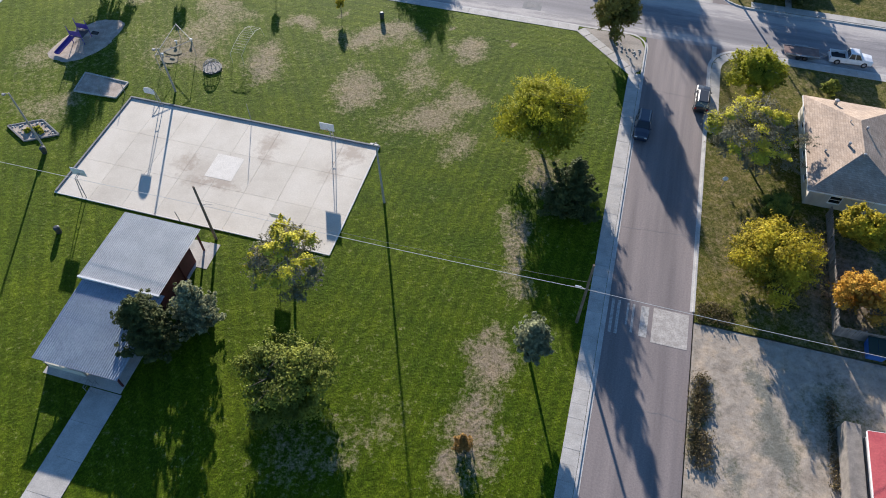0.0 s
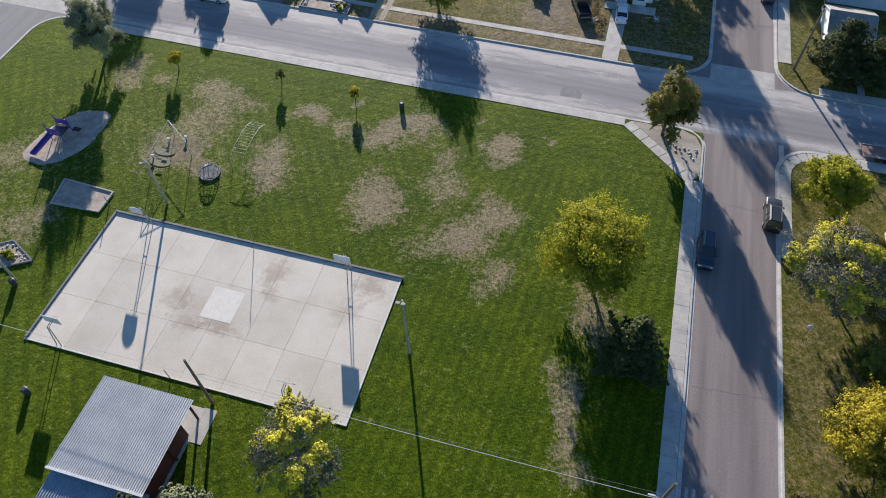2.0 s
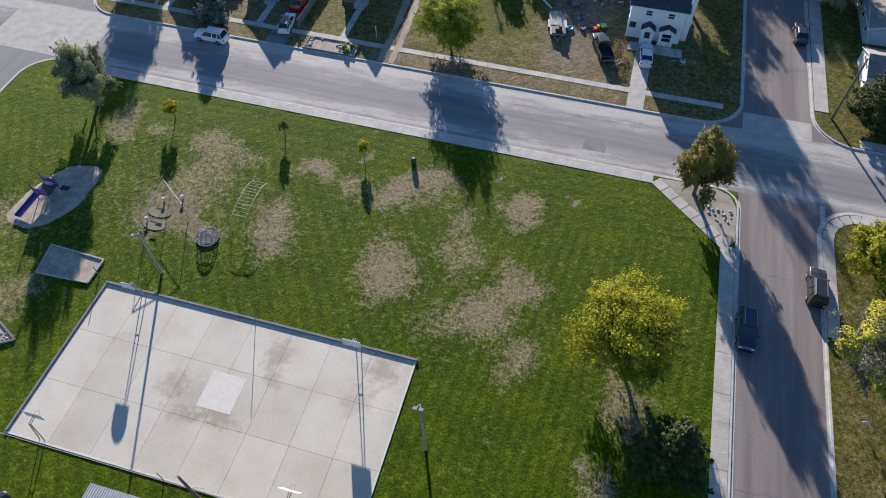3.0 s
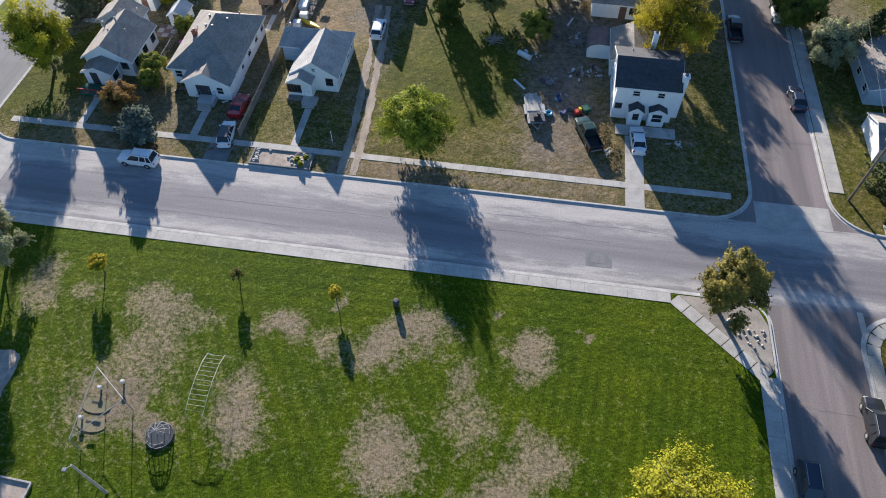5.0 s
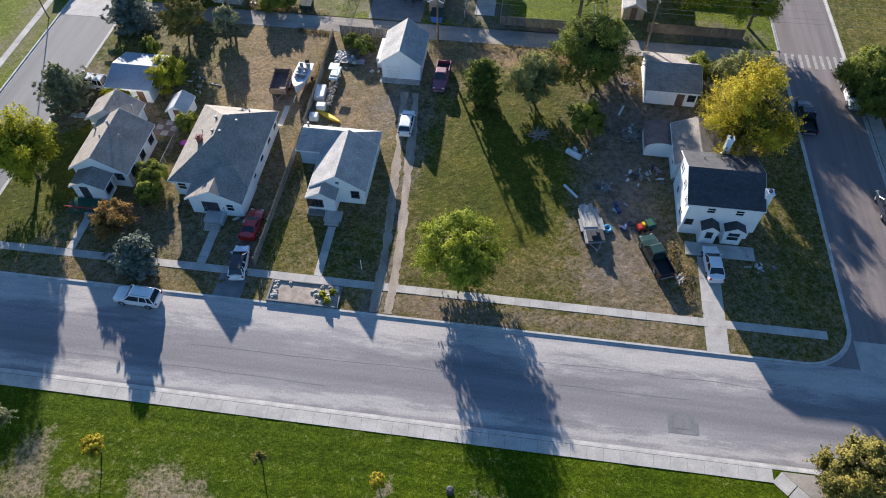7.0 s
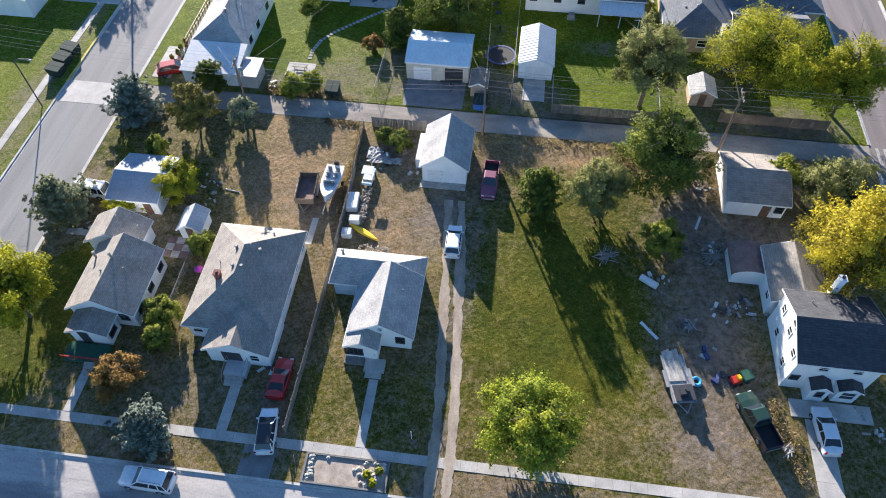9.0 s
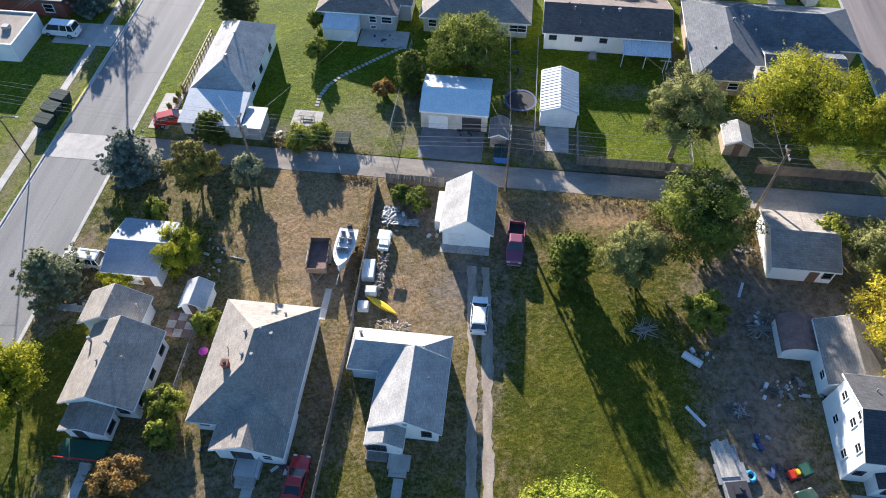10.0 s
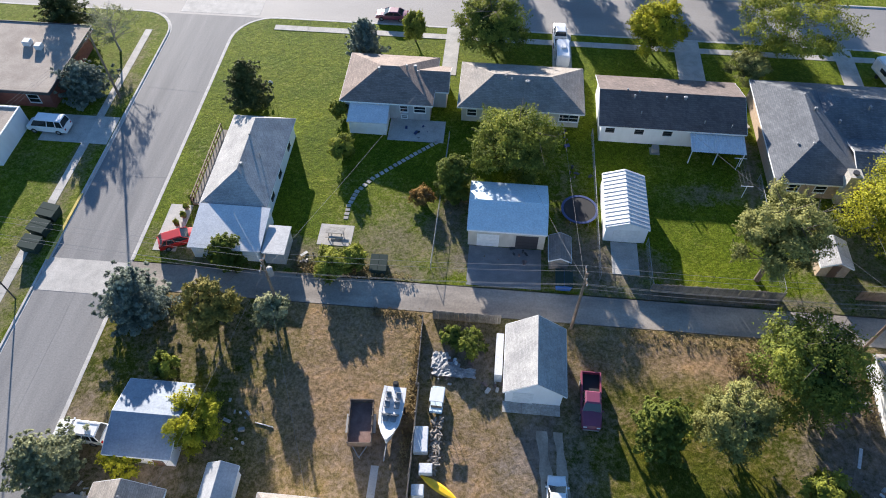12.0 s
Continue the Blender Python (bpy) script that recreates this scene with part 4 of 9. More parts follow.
def vent_pipe(root, x, y, z, h=0.5, r=0.07, material=None, cap=True):
    bm = B()
    tube(bm, (x, y, z - 0.4), (x, y, z + h), r, r)
    if cap:
        tube(bm, (x, y, z + h), (x, y, z + h + 0.1), r * 1.5, r * 1.0)
    part("vent_pipe", bm, material or M_STEEL, root)


def chimney(root, x, y, z0, z1, w=0.6, material=None):
    bm = B()
    box(bm, x - w / 2, y - w / 2, z0, x + w / 2, y + w / 2, z1 - 0.15)
    box(bm, x - w / 2 - 0.06, y - w / 2 - 0.06, z1 - 0.15, x + w / 2 + 0.06, y + w / 2 + 0.06, z1)
    c = part("chimney", bm, material or M_BRICK, root)
    bm = B()
    tube(bm, (x, y, z1), (x, y, z1 + 0.2), w * 0.28, w * 0.28)
    part("flue", bm, M_DARKTRIM, c)


def steps(root, x0, x1, y1, n=3, rise=0.17, run=0.3, material=None):
    for i in range(n):
        bm = B()
        box(bm, x0, y1 - run * (i + 1), 0.0, x1, y1 - run * i, rise * (n - i) + 0.1, 0.015)
        part("step", bm, material or M_CONC, root)


# first white house by the corner street
h = thing("house", -76.6, 116, 0, "small white house with grey shingled gable roof and porch", "house")
wing(h, -80.3, 111.9, -73.1, 120.2, 2.7, 5.0, "y", M_SH_GREY, M_WHITE)
wing(h, -82.2, 120.21, -75.9, 124.0, 2.5, 4.4, "y", M_SH_GREY, M_WHITE)
wing(h, -79.4, 109.6, -75.1, 112.2, 2.3, 3.2, "y", M_SH_GREY, M_WHITE, 0.25)
for yy in (113.6, 116.2, 118.8):
    window(h, "e", -73.45, yy, 1.75, 0.9, 1.15, M_DARKTRIM)
window(h, "s", 112.25, -74.5, 1.8, 0.8, 0.8, M_DARKTRIM)
window(h, "e", -75.35, 110.8, 1.5, 1.1, 1.0, M_DARKTRIM)
door(h, "s", 109.85, -77.8, 0.25, 1.0, 1.9, M_DARKTRIM)
for x, y, z, hh, r in ((-79.4, 118.0, 3.2, 0.9, 0.13), (-76.6, 117.0, 4.85, 0.9, 0.12), (-75.2, 116.2, 4.0, 0.6, 0.07), (-77.2, 115.5, 4.6, 0.3, 0.1), (-78.6, 122.5, 4.2, 0.6, 0.07), (-76.6, 122.4, 3.2, 0.3, 0.09)):
    vent_pipe(h, x, y, z, hh, r)
bm = B()
box(bm, -79.5, 107.6, 0.0, -75.3, 109.6, 0.42)
part("porch_deck", bm, M_GREENDECK, h, "green carpeted porch deck")
for i in range(9):
    bm = B()
    tube(bm, (-79.4 + i * 0.5, 107.65, 0.4), (-79.4 + i * 0.5, 107.65, 1.15), 0.025, 0.025, 5)
    part("baluster", bm, M_REDP, h)
bm = B()
box(bm, -79.5, 107.6, 1.15, -75.3, 107.7, 1.22)
part("handrail", bm, M_REDP, h, "dark red handrail")
steps(h, -77.2, -76.2, 107.6, 2)

# hipped house
h = thing("house", -63.4, 117, 0, "white house with weathered grey hipped shingle roof", "house")
wing(h, -68.1, 111.5, -58.65, 124.4, 2.8, 5.95, "y", M_SH_GREY, M_WHITE, 0.4, "hip")
wing(h, -65.3, 109.2, -58.62, 114.5, 2.7, 4.4, "y", M_SH_GREY, M_WHITE, 0.3)
door(h, "s", 109.5, -62.6, 0.5, 1.9, 1.7, M_DARKTRIM)
window(h, "s", 109.5, -60.3, 1.6, 0.8, 1.0, M_TRIM)
for yy in (114.5, 117.5, 120.5, 123):
    window(h, "e", -59.05, yy, 1.8, 1.0, 1.1, M_TRIM)
window(h, "s", 111.9, -66.8, 1.7, 0.9, 1.0, M_TRIM)
chimney(h, -65.3, 116.3, 3.2, 5.5, 0.55, M_BRICK)
for x, y, z, hh, r in ((-64.3, 119.6, 5.3, 0.3, 0.14), (-63.0, 120.0, 5.3, 0.3, 0.12), (-62.0, 119.8, 4.7, 0.45, 0.14), (-63.9, 117.2, 5.5, 0.3, 0.14), (-63.0, 117.2, 5.5, 0.3, 0.14), (-65.8, 118.2, 4.0, 0.7, 0.05), (-61.5, 122.6, 3.7, 0.6, 0.09)):
    vent_pipe(h, x, y, z, hh, r)
bm = B()
box(bm, -63.2, 107.9, 0.0, -61.0, 109.5, 0.75)
part("stoop", bm, M_GREYWALL, h, "grey painted wooden stoop")
steps(h, -63.0, -61.2, 107.9, 3)
for x in (-63.1, -61.1):
    bm = B()
    bent(bm, ((x, 109.4, 0.7), (x, 109.4, 1.6), (x, 107.9, 1.5), (x, 107.2, 0.9), (x, 107.2, 0.1)), 0.03)
    part("handrail", bm, M_STEEL, h)

# pale small house with cross gable
h = thing("house", -49.5, 117, 0, "small pale house with light grey cross gable roof", "house")
wing(h, -51.9, 112.8, -45.3, 120.2, 2.7, 4.85, "y", M_SH_LIGHT, M_WHITE)
wing(h, -54.9, 118.3, -45.28, 122.7, 2.65, 4.3, "x", M_SH_LIGHT, M_BLUEWALL, 0.35, "hip", 0.6, 2.6)
wing(h, -52.0, 111.3, -48.5, 113.4, 2.45, 3.5, "y", M_SH_LIGHT, M_WHITE, 0.2)
window(h, "s", 111.5, -51.0, 1.55, 1.7, 1.0, M_DARKTRIM, 3)
door(h, "s", 111.5, -49.3, 0.35, 0.9, 1.95, M_TRIM)
window(h, "s", 113.15, -46.7, 1.7, 0.8, 0.9, M_DARKTRIM)
window(h, "s", 118.75, -53.2, 1.7, 0.9, 0.9, M_TRIM)
window(h, "s", 113.15, -48.6, 3.4, 0.4, 0.4, M_TRIM)
for yy in (115, 119, 121):
    window(h, "e", -45.65, yy, 1.7, 0.8, 1.0, M_TRIM)
for x, y, z, hh, r in ((-54.0, 121.6, 3.3, 0.7, 0.13), (-47.0, 117.5, 3.6, 0.35, 0.06), (-51.4, 119.0, 3.0, 0.3, 0.05)):
    vent_pipe(h, x, y, z, hh, r)
bm = B()
box(bm, -49.9, 110.1, 0.0, -47.9, 111.5, 0.45)
part("stoop", bm, M_CONC, h)
steps(h, -49.7, -48.1, 110.1, 2)
bm = B()
box(bm, -52.0, 110.7, 0.0, -50.0, 111.5, 0.4)
part("planter_box", bm, M_WOOD, h)

# two-storey white house
h = thing("house", -6.3, 118, 0, "two-storey white house with dark shingled gable roof", "house")
wing(h, -10.4, 113.3, -2.3, 121.4, 5.3, 6.9, "x", M_SH_DARK, M_WHITE, 0.35)
wing(h, -10.6, 121.42, -4.8, 128.4, 2.9, 4.2, "y", M_SH_GREY, M_WHITE, 0.3)
wing(h, -8.2, 112.3, -6.2, 114.0, 2.4, 3.1, "y", M_SH_DARK, M_WHITE, 0.15)
wing(h, -5.7, 112.5, -3.4, 114.0, 2.4, 3.0, "y", M_SH_DARK, M_WHITE, 0.15)
door(h, "s", 112.45, -7.2, 0.3, 0.9, 1.95, M_TRIM)
window(h, "s", 112.41, -7.2, 1.7, 0.55, 0.7, M_DARKTRIM)
window(h, "s", 112.65, -4.55, 1.5, 1.2, 1.2, M_TRIM)
for xx in (-7.6, -4.6):
    window(h, "s", 113.65, xx, 4.3, 0.8, 0.7, M_TRIM)
window(h, "s", 113.65, -9.4, 2.2, 0.7, 0.6, M_DARKTRIM)
for yy, zz in ((115.0, 4.2), (117.2, 4.4), (119.8, 4.2), (115.4, 1.8), (118.6, 1.8), (117.3, 5.9)):
    window(h, "w", -10.05, yy, zz, 0.7, 0.9, M_TRIM)
for yy in (123, 126):
    window(h, "w", -10.3, yy, 1.8, 0.8, 0.9, M_TRIM)
chimney(h, -2.1, 115.0, 0, 6.6, 0.75, M_WHITE)
chimney(h, -5.6, 121.8, 2.8, 7.4, 0.6, M_WHITE)
vent_pipe(h, -4.6, 121.0, 5.5, 1.6, 0.04, M_STEEL, False)
vent_pipe(h, -8.3, 119.6, 6.0, 0.3, 0.06)
bm = B()
box(bm, -9.4, 110.6, 0.0, -2.0, 112.4, 0.2)
part("front_slab", bm, M_CONC, h)

# arched shed and garages
h = thing("shed", -11.6, 127.2, 0, "white shed with rusty arched sheet roof", "shed")
bm = B()
k = 10
prof = [(-13.4, -0.1), (-13.4, 1.5)] + [(-11.6 - 1.8 * math.cos(math.pi * i / k), 1.5 + 0.85 * math.sin(math.pi * i / k)) for i in range(1, k)] + [(-9.8, 1.5), (-9.8, -0.1)]
rings = [[bm.verts.new((x, y, z)) for x, z in prof] for y in (125.3, 129.2)]
for i in range(len(prof)):
    j = (i + 1) % len(prof)
    bm.faces.new((rings[0][i], rings[0][j], rings[1][j], rings[1][i]))
bm.faces.new(rings[0]), bm.faces.new(rings[1][::-1])
bmesh.ops.recalc_face_normals(bm, faces=bm.faces)
part("wall", bm, M_WHITE, h)
bm = B()
arch = [(-11.6 - 1.95 * math.cos(math.pi * i / k), 1.5 + 0.98 * math.sin(math.pi * i / k)) for i in range(k + 1)]
for p, q in zip(arch, arch[1:]):
    slab(bm, ((p[0], 125.2, p[1]), (q[0], 125.2, q[1]), (q[0], 129.3, q[1]), (p[0], 129.3, p[1])), 0.06)
bmesh.ops.remove_doubles(bm, verts=bm.verts, dist=0.002)
part("roof", bm, M_RUST, h)


def shed(name, label, x0, y0, x1, y1, ze, zr, axis, roof_mat, wall_mat, doors=(), category="shed", inset=0.2):
    r = thing(name, (x0 + x1) / 2, (y0 + y1) / 2, 0, label, category)
    wing(r, x0, y0, x1, y1, ze, zr, axis, roof_mat, wall_mat, inset)
    for kind, c, w in doors:
        if kind == "garage":
            garage_door(r, "s", y0 + inset, c, w)
        elif kind == "open":
            # Open doorway: dark panels painted for the shade inside.
            garage_door(r, "s", y0 + inset, c, w, 2.2, M_DARKTRIM)
        elif kind == "door":
            door(r, "s", y0 + inset, c, 0.1, w, 1.95, M_DOOR)
        elif kind == "window":
            window(r, "s", y0 + inset, c, 1.5, w, 0.8, M_DARKTRIM)
    return r


shed("garage", "white garage with grey shingled gable roof by the alley", -13.3, 134.6, -6.2, 142.5, 2.5, 4.0, "x", M_SH_GREY, M_WHITE, (("door", -8.6, 1.0), ("window", -7.2, 0.8)), "garage", 0.3)
shed("garage", "white garage with pale shingled gable roof", -48.1, 135.3, -42.3, 142.4, 2.7, 4.9, "y", M_SH_LIGHT, M_WHITE, (("garage", -46.2, 1.9),), "garage", 0.3)
bm = B()
box(bm, -48.9, 137.5, 0.0, -48.2, 142, 1.6, 0.02)
single("lean_to", bm, M_WHITEMETAL, "low white lean-to against the garage", "lean-to")
shed("shed", "pale blue sheet-roofed shed beside the street", -82.6, 126.5, -76.5, 133.7, 2.3, 3.3, "x", M_METAL_BLUE, M_WHITE, (("door", -78.0, 0.9),))
shed("shed", "small pale blue garden shed", -73.3, 123.5, -70.5, 126.7, 1.9, 2.8, "y", M_METAL, M_WHITE, (("door", -71.9, 0.8),))
s = shed("workshop", "cream metal workshop with pale blue sheet roof", -52.7, 153.6, -44.15, 160.6, 2.9, 3.9, "x", M_BLUEMETAL, M_CREAM, (("garage", -50.4, 2.4), ("open", -46.2, 2.4)), "workshop", 0.12)
shed("garden_shed", "white ribbed sheet metal shed with roller door", -37.85, 155.5, -33.1, 163.4, 2.6, 3.5, "y", M_WHITEMETAL, M_WHITE, (("garage", -35.5, 2.8),), "shed", 0.12)
ws = scene.objects["garden_shed"]
for i in range(14):
    yy = 155.75 + i * 0.57
    bm = B()
    for xa, xb in ((-37.85, -35.475), (-33.1, -35.475)):
        slab(bm, ((xa, yy, 2.66), (xb, yy, 3.56), (xb, yy + 0.12, 3.56), (xa, yy + 0.12, 2.66))[:: 1 if xa < xb else -1], 0.05)
    bmesh.ops.recalc_face_normals(bm, faces=bm.faces)
    part("roof_rib", bm, M_WHITEMETAL, ws)
shed("shed", "small dark wooden shed by the alley", -43.9, 151.0, -41.5, 154.4, 1.9, 2.5, "y", M_SH_BROWN, M_WOOD)
shed("shed", "tan garden shed with pale roof", -15.6, 152.7, -12.2, 156.4, 2.0, 2.9, "y", M_SH_LIGHT, M_TANBRICK, (("door", -13.9, 0.9),))

# north row
h = thing("house", -78.5, 160, 0, "white house with pale grey hipped roof and lean-to", "house")
wing(h, -82.4, 154.5, -74.8, 168.9, 2.8, 5.0, "y", M_SH_LIGHT, M_WHITE, 0.35, "hip", 3.6, 2.6)
for yy in (157.5, 161, 165.5):
    window(h, "e", -75.15, yy, 1.7, 0.9, 1.0, M_DARKTRIM)
bm = B()
slab(bm, ((-82.2, 149.0, 2.3), (-74.3, 149.0, 2.3), (-74.3, 154.5, 3.05), (-82.2, 154.5, 3.05)), 0.12)
part("lean_to_roof", bm, M_WHITEMETAL, h, "pale flat lean-to roof")
bm = B()
box(bm, -82.0, 149.3, -0.1, -74.6, 154.8, 2.18)
part("wall", bm, M_WHITE, h)
bm = B()
slab(bm, ((-74.2, 149.0, 2.2), (-71.7, 149.0, 2.2), (-71.7, 152.7, 2.35), (-74.2, 152.7, 2.35)), 0.1)
part("carport_roof", bm, M_METAL, h)
bm = B()
box(bm, -74.1, 149.2, -0.1, -71.9, 152.5, 2.1)
part("wall", bm, M_GREYWALL, h)
for x, y, z, hh, r in ((-78.3, 158.8, 4.7, 0.5, 0.16), (-78.6, 163.5, 4.8, 0.3, 0.1), (-76.9, 161, 4.2, 0.3, 0.06), (-78.2, 157.2, 4.2, 0.3, 0.06)):
    vent_pipe(h, x, y, z, hh, r)

h = thing("house", -64, 177, 0, "brick-brown hipped house with grey walls and patio", "house")
wing(h, -70.0, 172.4, -58.3, 181.8, 3.0, 5.0, "x", M_SH_BROWN, M_GREYWALL, 0.45, "hip")
wing(h, -60.5, 175.2, -56.6, 180.2, 2.9, 4.1, "x", M_SH_BROWN, M_GREYWALL, 0.3)
for xx, w in ((-62.0, 0.9), (-60.0, 1.4)):
    window(h, "s", 172.85, xx, 1.9, w, 0.9, M_TRIM)
window(h, "s", 172.85, -62.0, 0.6, 0.7, 0.4, M_TRIM)
bm = B()
slab(bm, ((-68.7, 169.6, 2.2), (-63.7, 169.6, 2.2), (-63.7, 172.6, 2.75), (-68.7, 172.6, 2.75)), 0.1)
part("lean_to_roof", bm, M_WHITEMETAL, h, "pale ribbed lean-to roof")
bm = B()
box(bm, -68.5, 169.8, -0.1, -63.9, 172.8, 2.1)
part("wall", bm, M_WHITE, h)
bm = B()
box(bm, -63.7, 169.0, 0.0, -56.7, 172.8, 0.16)
part("patio", bm, M_CONC, h)
for x, y, z, hh, r in ((-65.4, 176.3, 4.9, 0.35, 0.15), (-62.0, 177.0, 5.0, 0.3, 0.12), (-60.6, 176.6, 4.3, 0.5, 0.1), (-61.0, 177.6, 4.5, 0.3, 0.18)):
    vent_pipe(h, x, y, z, hh, r)

h = thing("house", -47.5, 177, 0, "low house with wide grey hipped roof", "house")
wing(h, -55.3, 172.8, -39.6, 181.5, 2.8, 4.7, "x", M_SH_GREY, M_CREAM, 0.5, "hip")
for xx in (-53.5, -42.0, -40.8):
    window(h, "s", 173.3, xx, 1.6, 1.1, 1.0, M_TRIM)
for x, y, z, hh, r in ((-49.6, 176.8, 4.5, 0.3, 0.12), (-48.8, 176.4, 4.4, 0.3, 0.1), (-46.8, 176.3, 4.4, 0.12, 0.22)):
    vent_pipe(h, x, y, z, hh, r)

h = thing("house", -29.3, 175.4, 0, "long white house with dark brown gable roof", "house")
wing(h, -38.0, 170.8, -20.5, 180.2, 3.0, 4.7, "x", M_SH_DKBROWN, M_WHITE, 0.4)
for xx in (-36.5, -33.0, -29.6):
    window(h, "s", 171.2, xx, 2.1, 0.9, 0.5, M_DARKTRIM)
for i in range(21):
    bm = B()
    x = -27.1 + i * 0.305
    slab(bm, ((x, 168.2, 2.2), (x + 0.15, 168.2, 2.26), (x + 0.15, 171.0, 2.72), (x, 171.0, 2.66)), 0.03)
    slab(bm, ((x + 0.15, 168.2, 2.26), (x + 0.305, 168.2, 2.2), (x + 0.305, 171.0, 2.66), (x + 0.15, 171.0, 2.72)), 0.03)
    bmesh.ops.remove_doubles(bm, verts=bm.verts[:], dist=0.002)
    part("awning_panel", bm, M_WHITEMETAL, h, "white ribbed patio awning panel")
for xx in (-27.0, -24.0, -20.9):
    bm = B()
    box(bm, xx - 0.05, 168.3, 0.0, xx + 0.05, 168.4, 2.2)
    part("post", bm, M_TRIM, h)
for x, y, z, hh, r in ((-34.6, 175.6, 4.5, 0.3, 0.1), (-33.2, 175.4, 4.5, 0.3, 0.12), (-33.8, 174.6, 4.5, 0.25, 0.1), (-30.0, 174.6, 4.5, 0.25, 0.1), (-27.7, 174.8, 4.6, 0.15, 0.18), (-33, 172.6, 3.7, 0.3, 0.05), (-25.5, 171.9, 3.4, 0.3, 0.05), (-22.3, 171.6, 3.3, 0.3, 0.05)):
    vent_pipe(h, x, y, z, hh, r)
bm = B()
box(bm, -31.4, 169.4, 0, -30.2, 170.6, 0.12)
box(bm, -31.2, 169.6, 0.12, -30.4, 170.4, 0.85, 0.03)
part("cooling_unit", bm, M_STEEL, h)

h = thing("house", -9, 172, 0, "tan brick house with blue-grey hipped roofs and stone chimney", "house")
wing(h, -18.4, 163.7, -8.6, 181.3, 2.8, 5.0, "y", M_SH_BLUE, M_TANBRICK, 0.4, "hip")
wing(h, -14.0, 171.5, 4.5, 181.25, 2.78, 4.9, "x", M_SH_BLUE, M_TANBRICK, 0.4, "hip")
wing(h, -8.9, 165.0, 1.5, 172.2, 2.6, 3.6, "x", M_SH_BLUE, M_TANBRICK, 0.3)
chimney(h, -10.4, 164.0, 0, 4.6, 1.3, M_STONE)
for x, y, z, hh, r in ((-14.0, 168.2, 4.6, 0.2, 0.15), (-12.6, 174, 4.8, 0.2, 0.15), (-6, 175, 4.6, 0.25, 0.12), (-15.5, 168.6, 4.0, 0.2, 0.12), (-9.5, 173.3, 3.6, 0.3, 0.12)):
    vent_pipe(h, x, y, z, hh, r)
for xx in (-16, -13):
    window(h, "s", 164.1, xx, 1.6, 1.2, 1.0, M_TRIM)

# west side of the corner street
h = thing("house", -114, 177, 0, "red brick building with flat gravel roof", "house")
bm = B()
box(bm, -124, 170.9, -0.1, -107.2, 183.2, 3.0)
part("wall", bm, M_BRICK, h)
bm = B()
box(bm, -125, 170.1, 3.0, -106.4, 183.8, 3.3)
part("roof", bm, M_FLATROOF, h)
bm = B()
for a in ((-125.05, 170.0, -106.35, 170.1), (-125.05, 183.8, -106.35, 183.9), (-106.4, 170.1, -106.3, 183.8)):
    box(bm, a[0], a[1], 2.95, a[2], a[3], 3.42)
part("fascia", bm, M_DARKTRIM, h)
for x, y, w in ((-111.3, 178.5, 0.9), (-113.2, 179.2, 1.0)):
    bm = B()
    box(bm, x - w / 2, y - w / 2, 3.3, x + w / 2, y + w / 2, 4.0, 0.05)
    part("roof_vent", bm, M_WHITEMETAL, h)
window(h, "s", 170.9, -109.5, 1.5, 1.4, 1.2, M_TRIM)
h = thing("garage", -112, 164, 0, "white garage with flat roof by the driveway", "garage")
bm = B()
box(bm, -119, 160.4, -0.1, -109.2, 167.8, 2.7)
part("wall", bm, M_WHITE, h)
bm = B()
box(bm, -118.8, 160.6, 2.7, -109.4, 167.6, 2.78)
part("roof", bm, M_FLATROOF, h)
bm = B()
for a in ((-119, 160.4, -109.2, 160.6), (-119, 167.6, -109.2, 167.8), (-109.4, 160.6, -109.2, 167.6)):
    box(bm, a[0], a[1], 2.7, a[2], a[3], 2.95)
part("parapet", bm, M_TRIM, h)
bm = B()
box(bm, -112.2, 163.6, 2.78, -111.2, 164.4, 3.3, 0.04)
part("roof_vent", bm, M_STEEL, h)

# east of the side street
h = thing("house", 33, 69, 0, "cream house with tan hipped shingle roof", "house")
wing(h, 26.1, 60.5, 37.2, 77.0, 2.8, 4.8, "y", M_SH_TAN, M_CREAM, 0.4, "hip")
wing(h, 33.0, 63.0, 48.0, 74.0, 2.78, 4.7, "x", M_SH_TAN, M_CREAM, 0.4, "hip")
for yy in (64, 68, 73):
    window(h, "w", 26.5, yy, 1.6, 1.0, 1.0, M_TRIM)
window(h, "s", 60.9, 29.5, 1.6, 1.2, 1.0, M_TRIM)
for x, y, z, hh, r in ((27.9, 66.5, 3.3, 0.4, 0.1), (30.2, 67.3, 4.3, 0.4, 0.14), (32.3, 70.3, 4.6, 0.3, 0.12), (30.6, 71.3, 4.3, 0.3, 0.05), (31.6, 65.6, 4.6, 0.3, 0.12), (29.6, 75.5, 3.6, 0.4, 0.2)):
    vent_pipe(h, x, y, z, hh, r)
shed("garage", "garage with red sheet metal roof", 30.2, 18, 40, 32.4, 2.5, 3.6, "y", M_REDMETAL, M_GREYWALL, (), "garage")
bm = B()
box(bm, 28.6, 24.0, 0.0, 30.0, 33.2, 1.9, 0.05)
single("storage_container", bm, M_WOOD, "grey metal storage container beside the red-roofed garage", "container")
shed("shed", "white shed with pale roof under dark evergreens", 21.2, 110.2, 27.5, 116.8, 2.3, 3.6, "x", M_SH_GREY, M_WHITE)
h = thing("house", 29, 126, 0, "pale house with grey gable roof across the side street", "house")
wing(h, 22.0, 120.5, 36, 131, 2.7, 4.8, "y", M_SH_GREY, M_BLUEWALL, 0.4)
for yy in (122.5, 126, 129):
    window(h, "w", 22.4, yy, 1.6, 1.0, 1.0, M_TRIM)

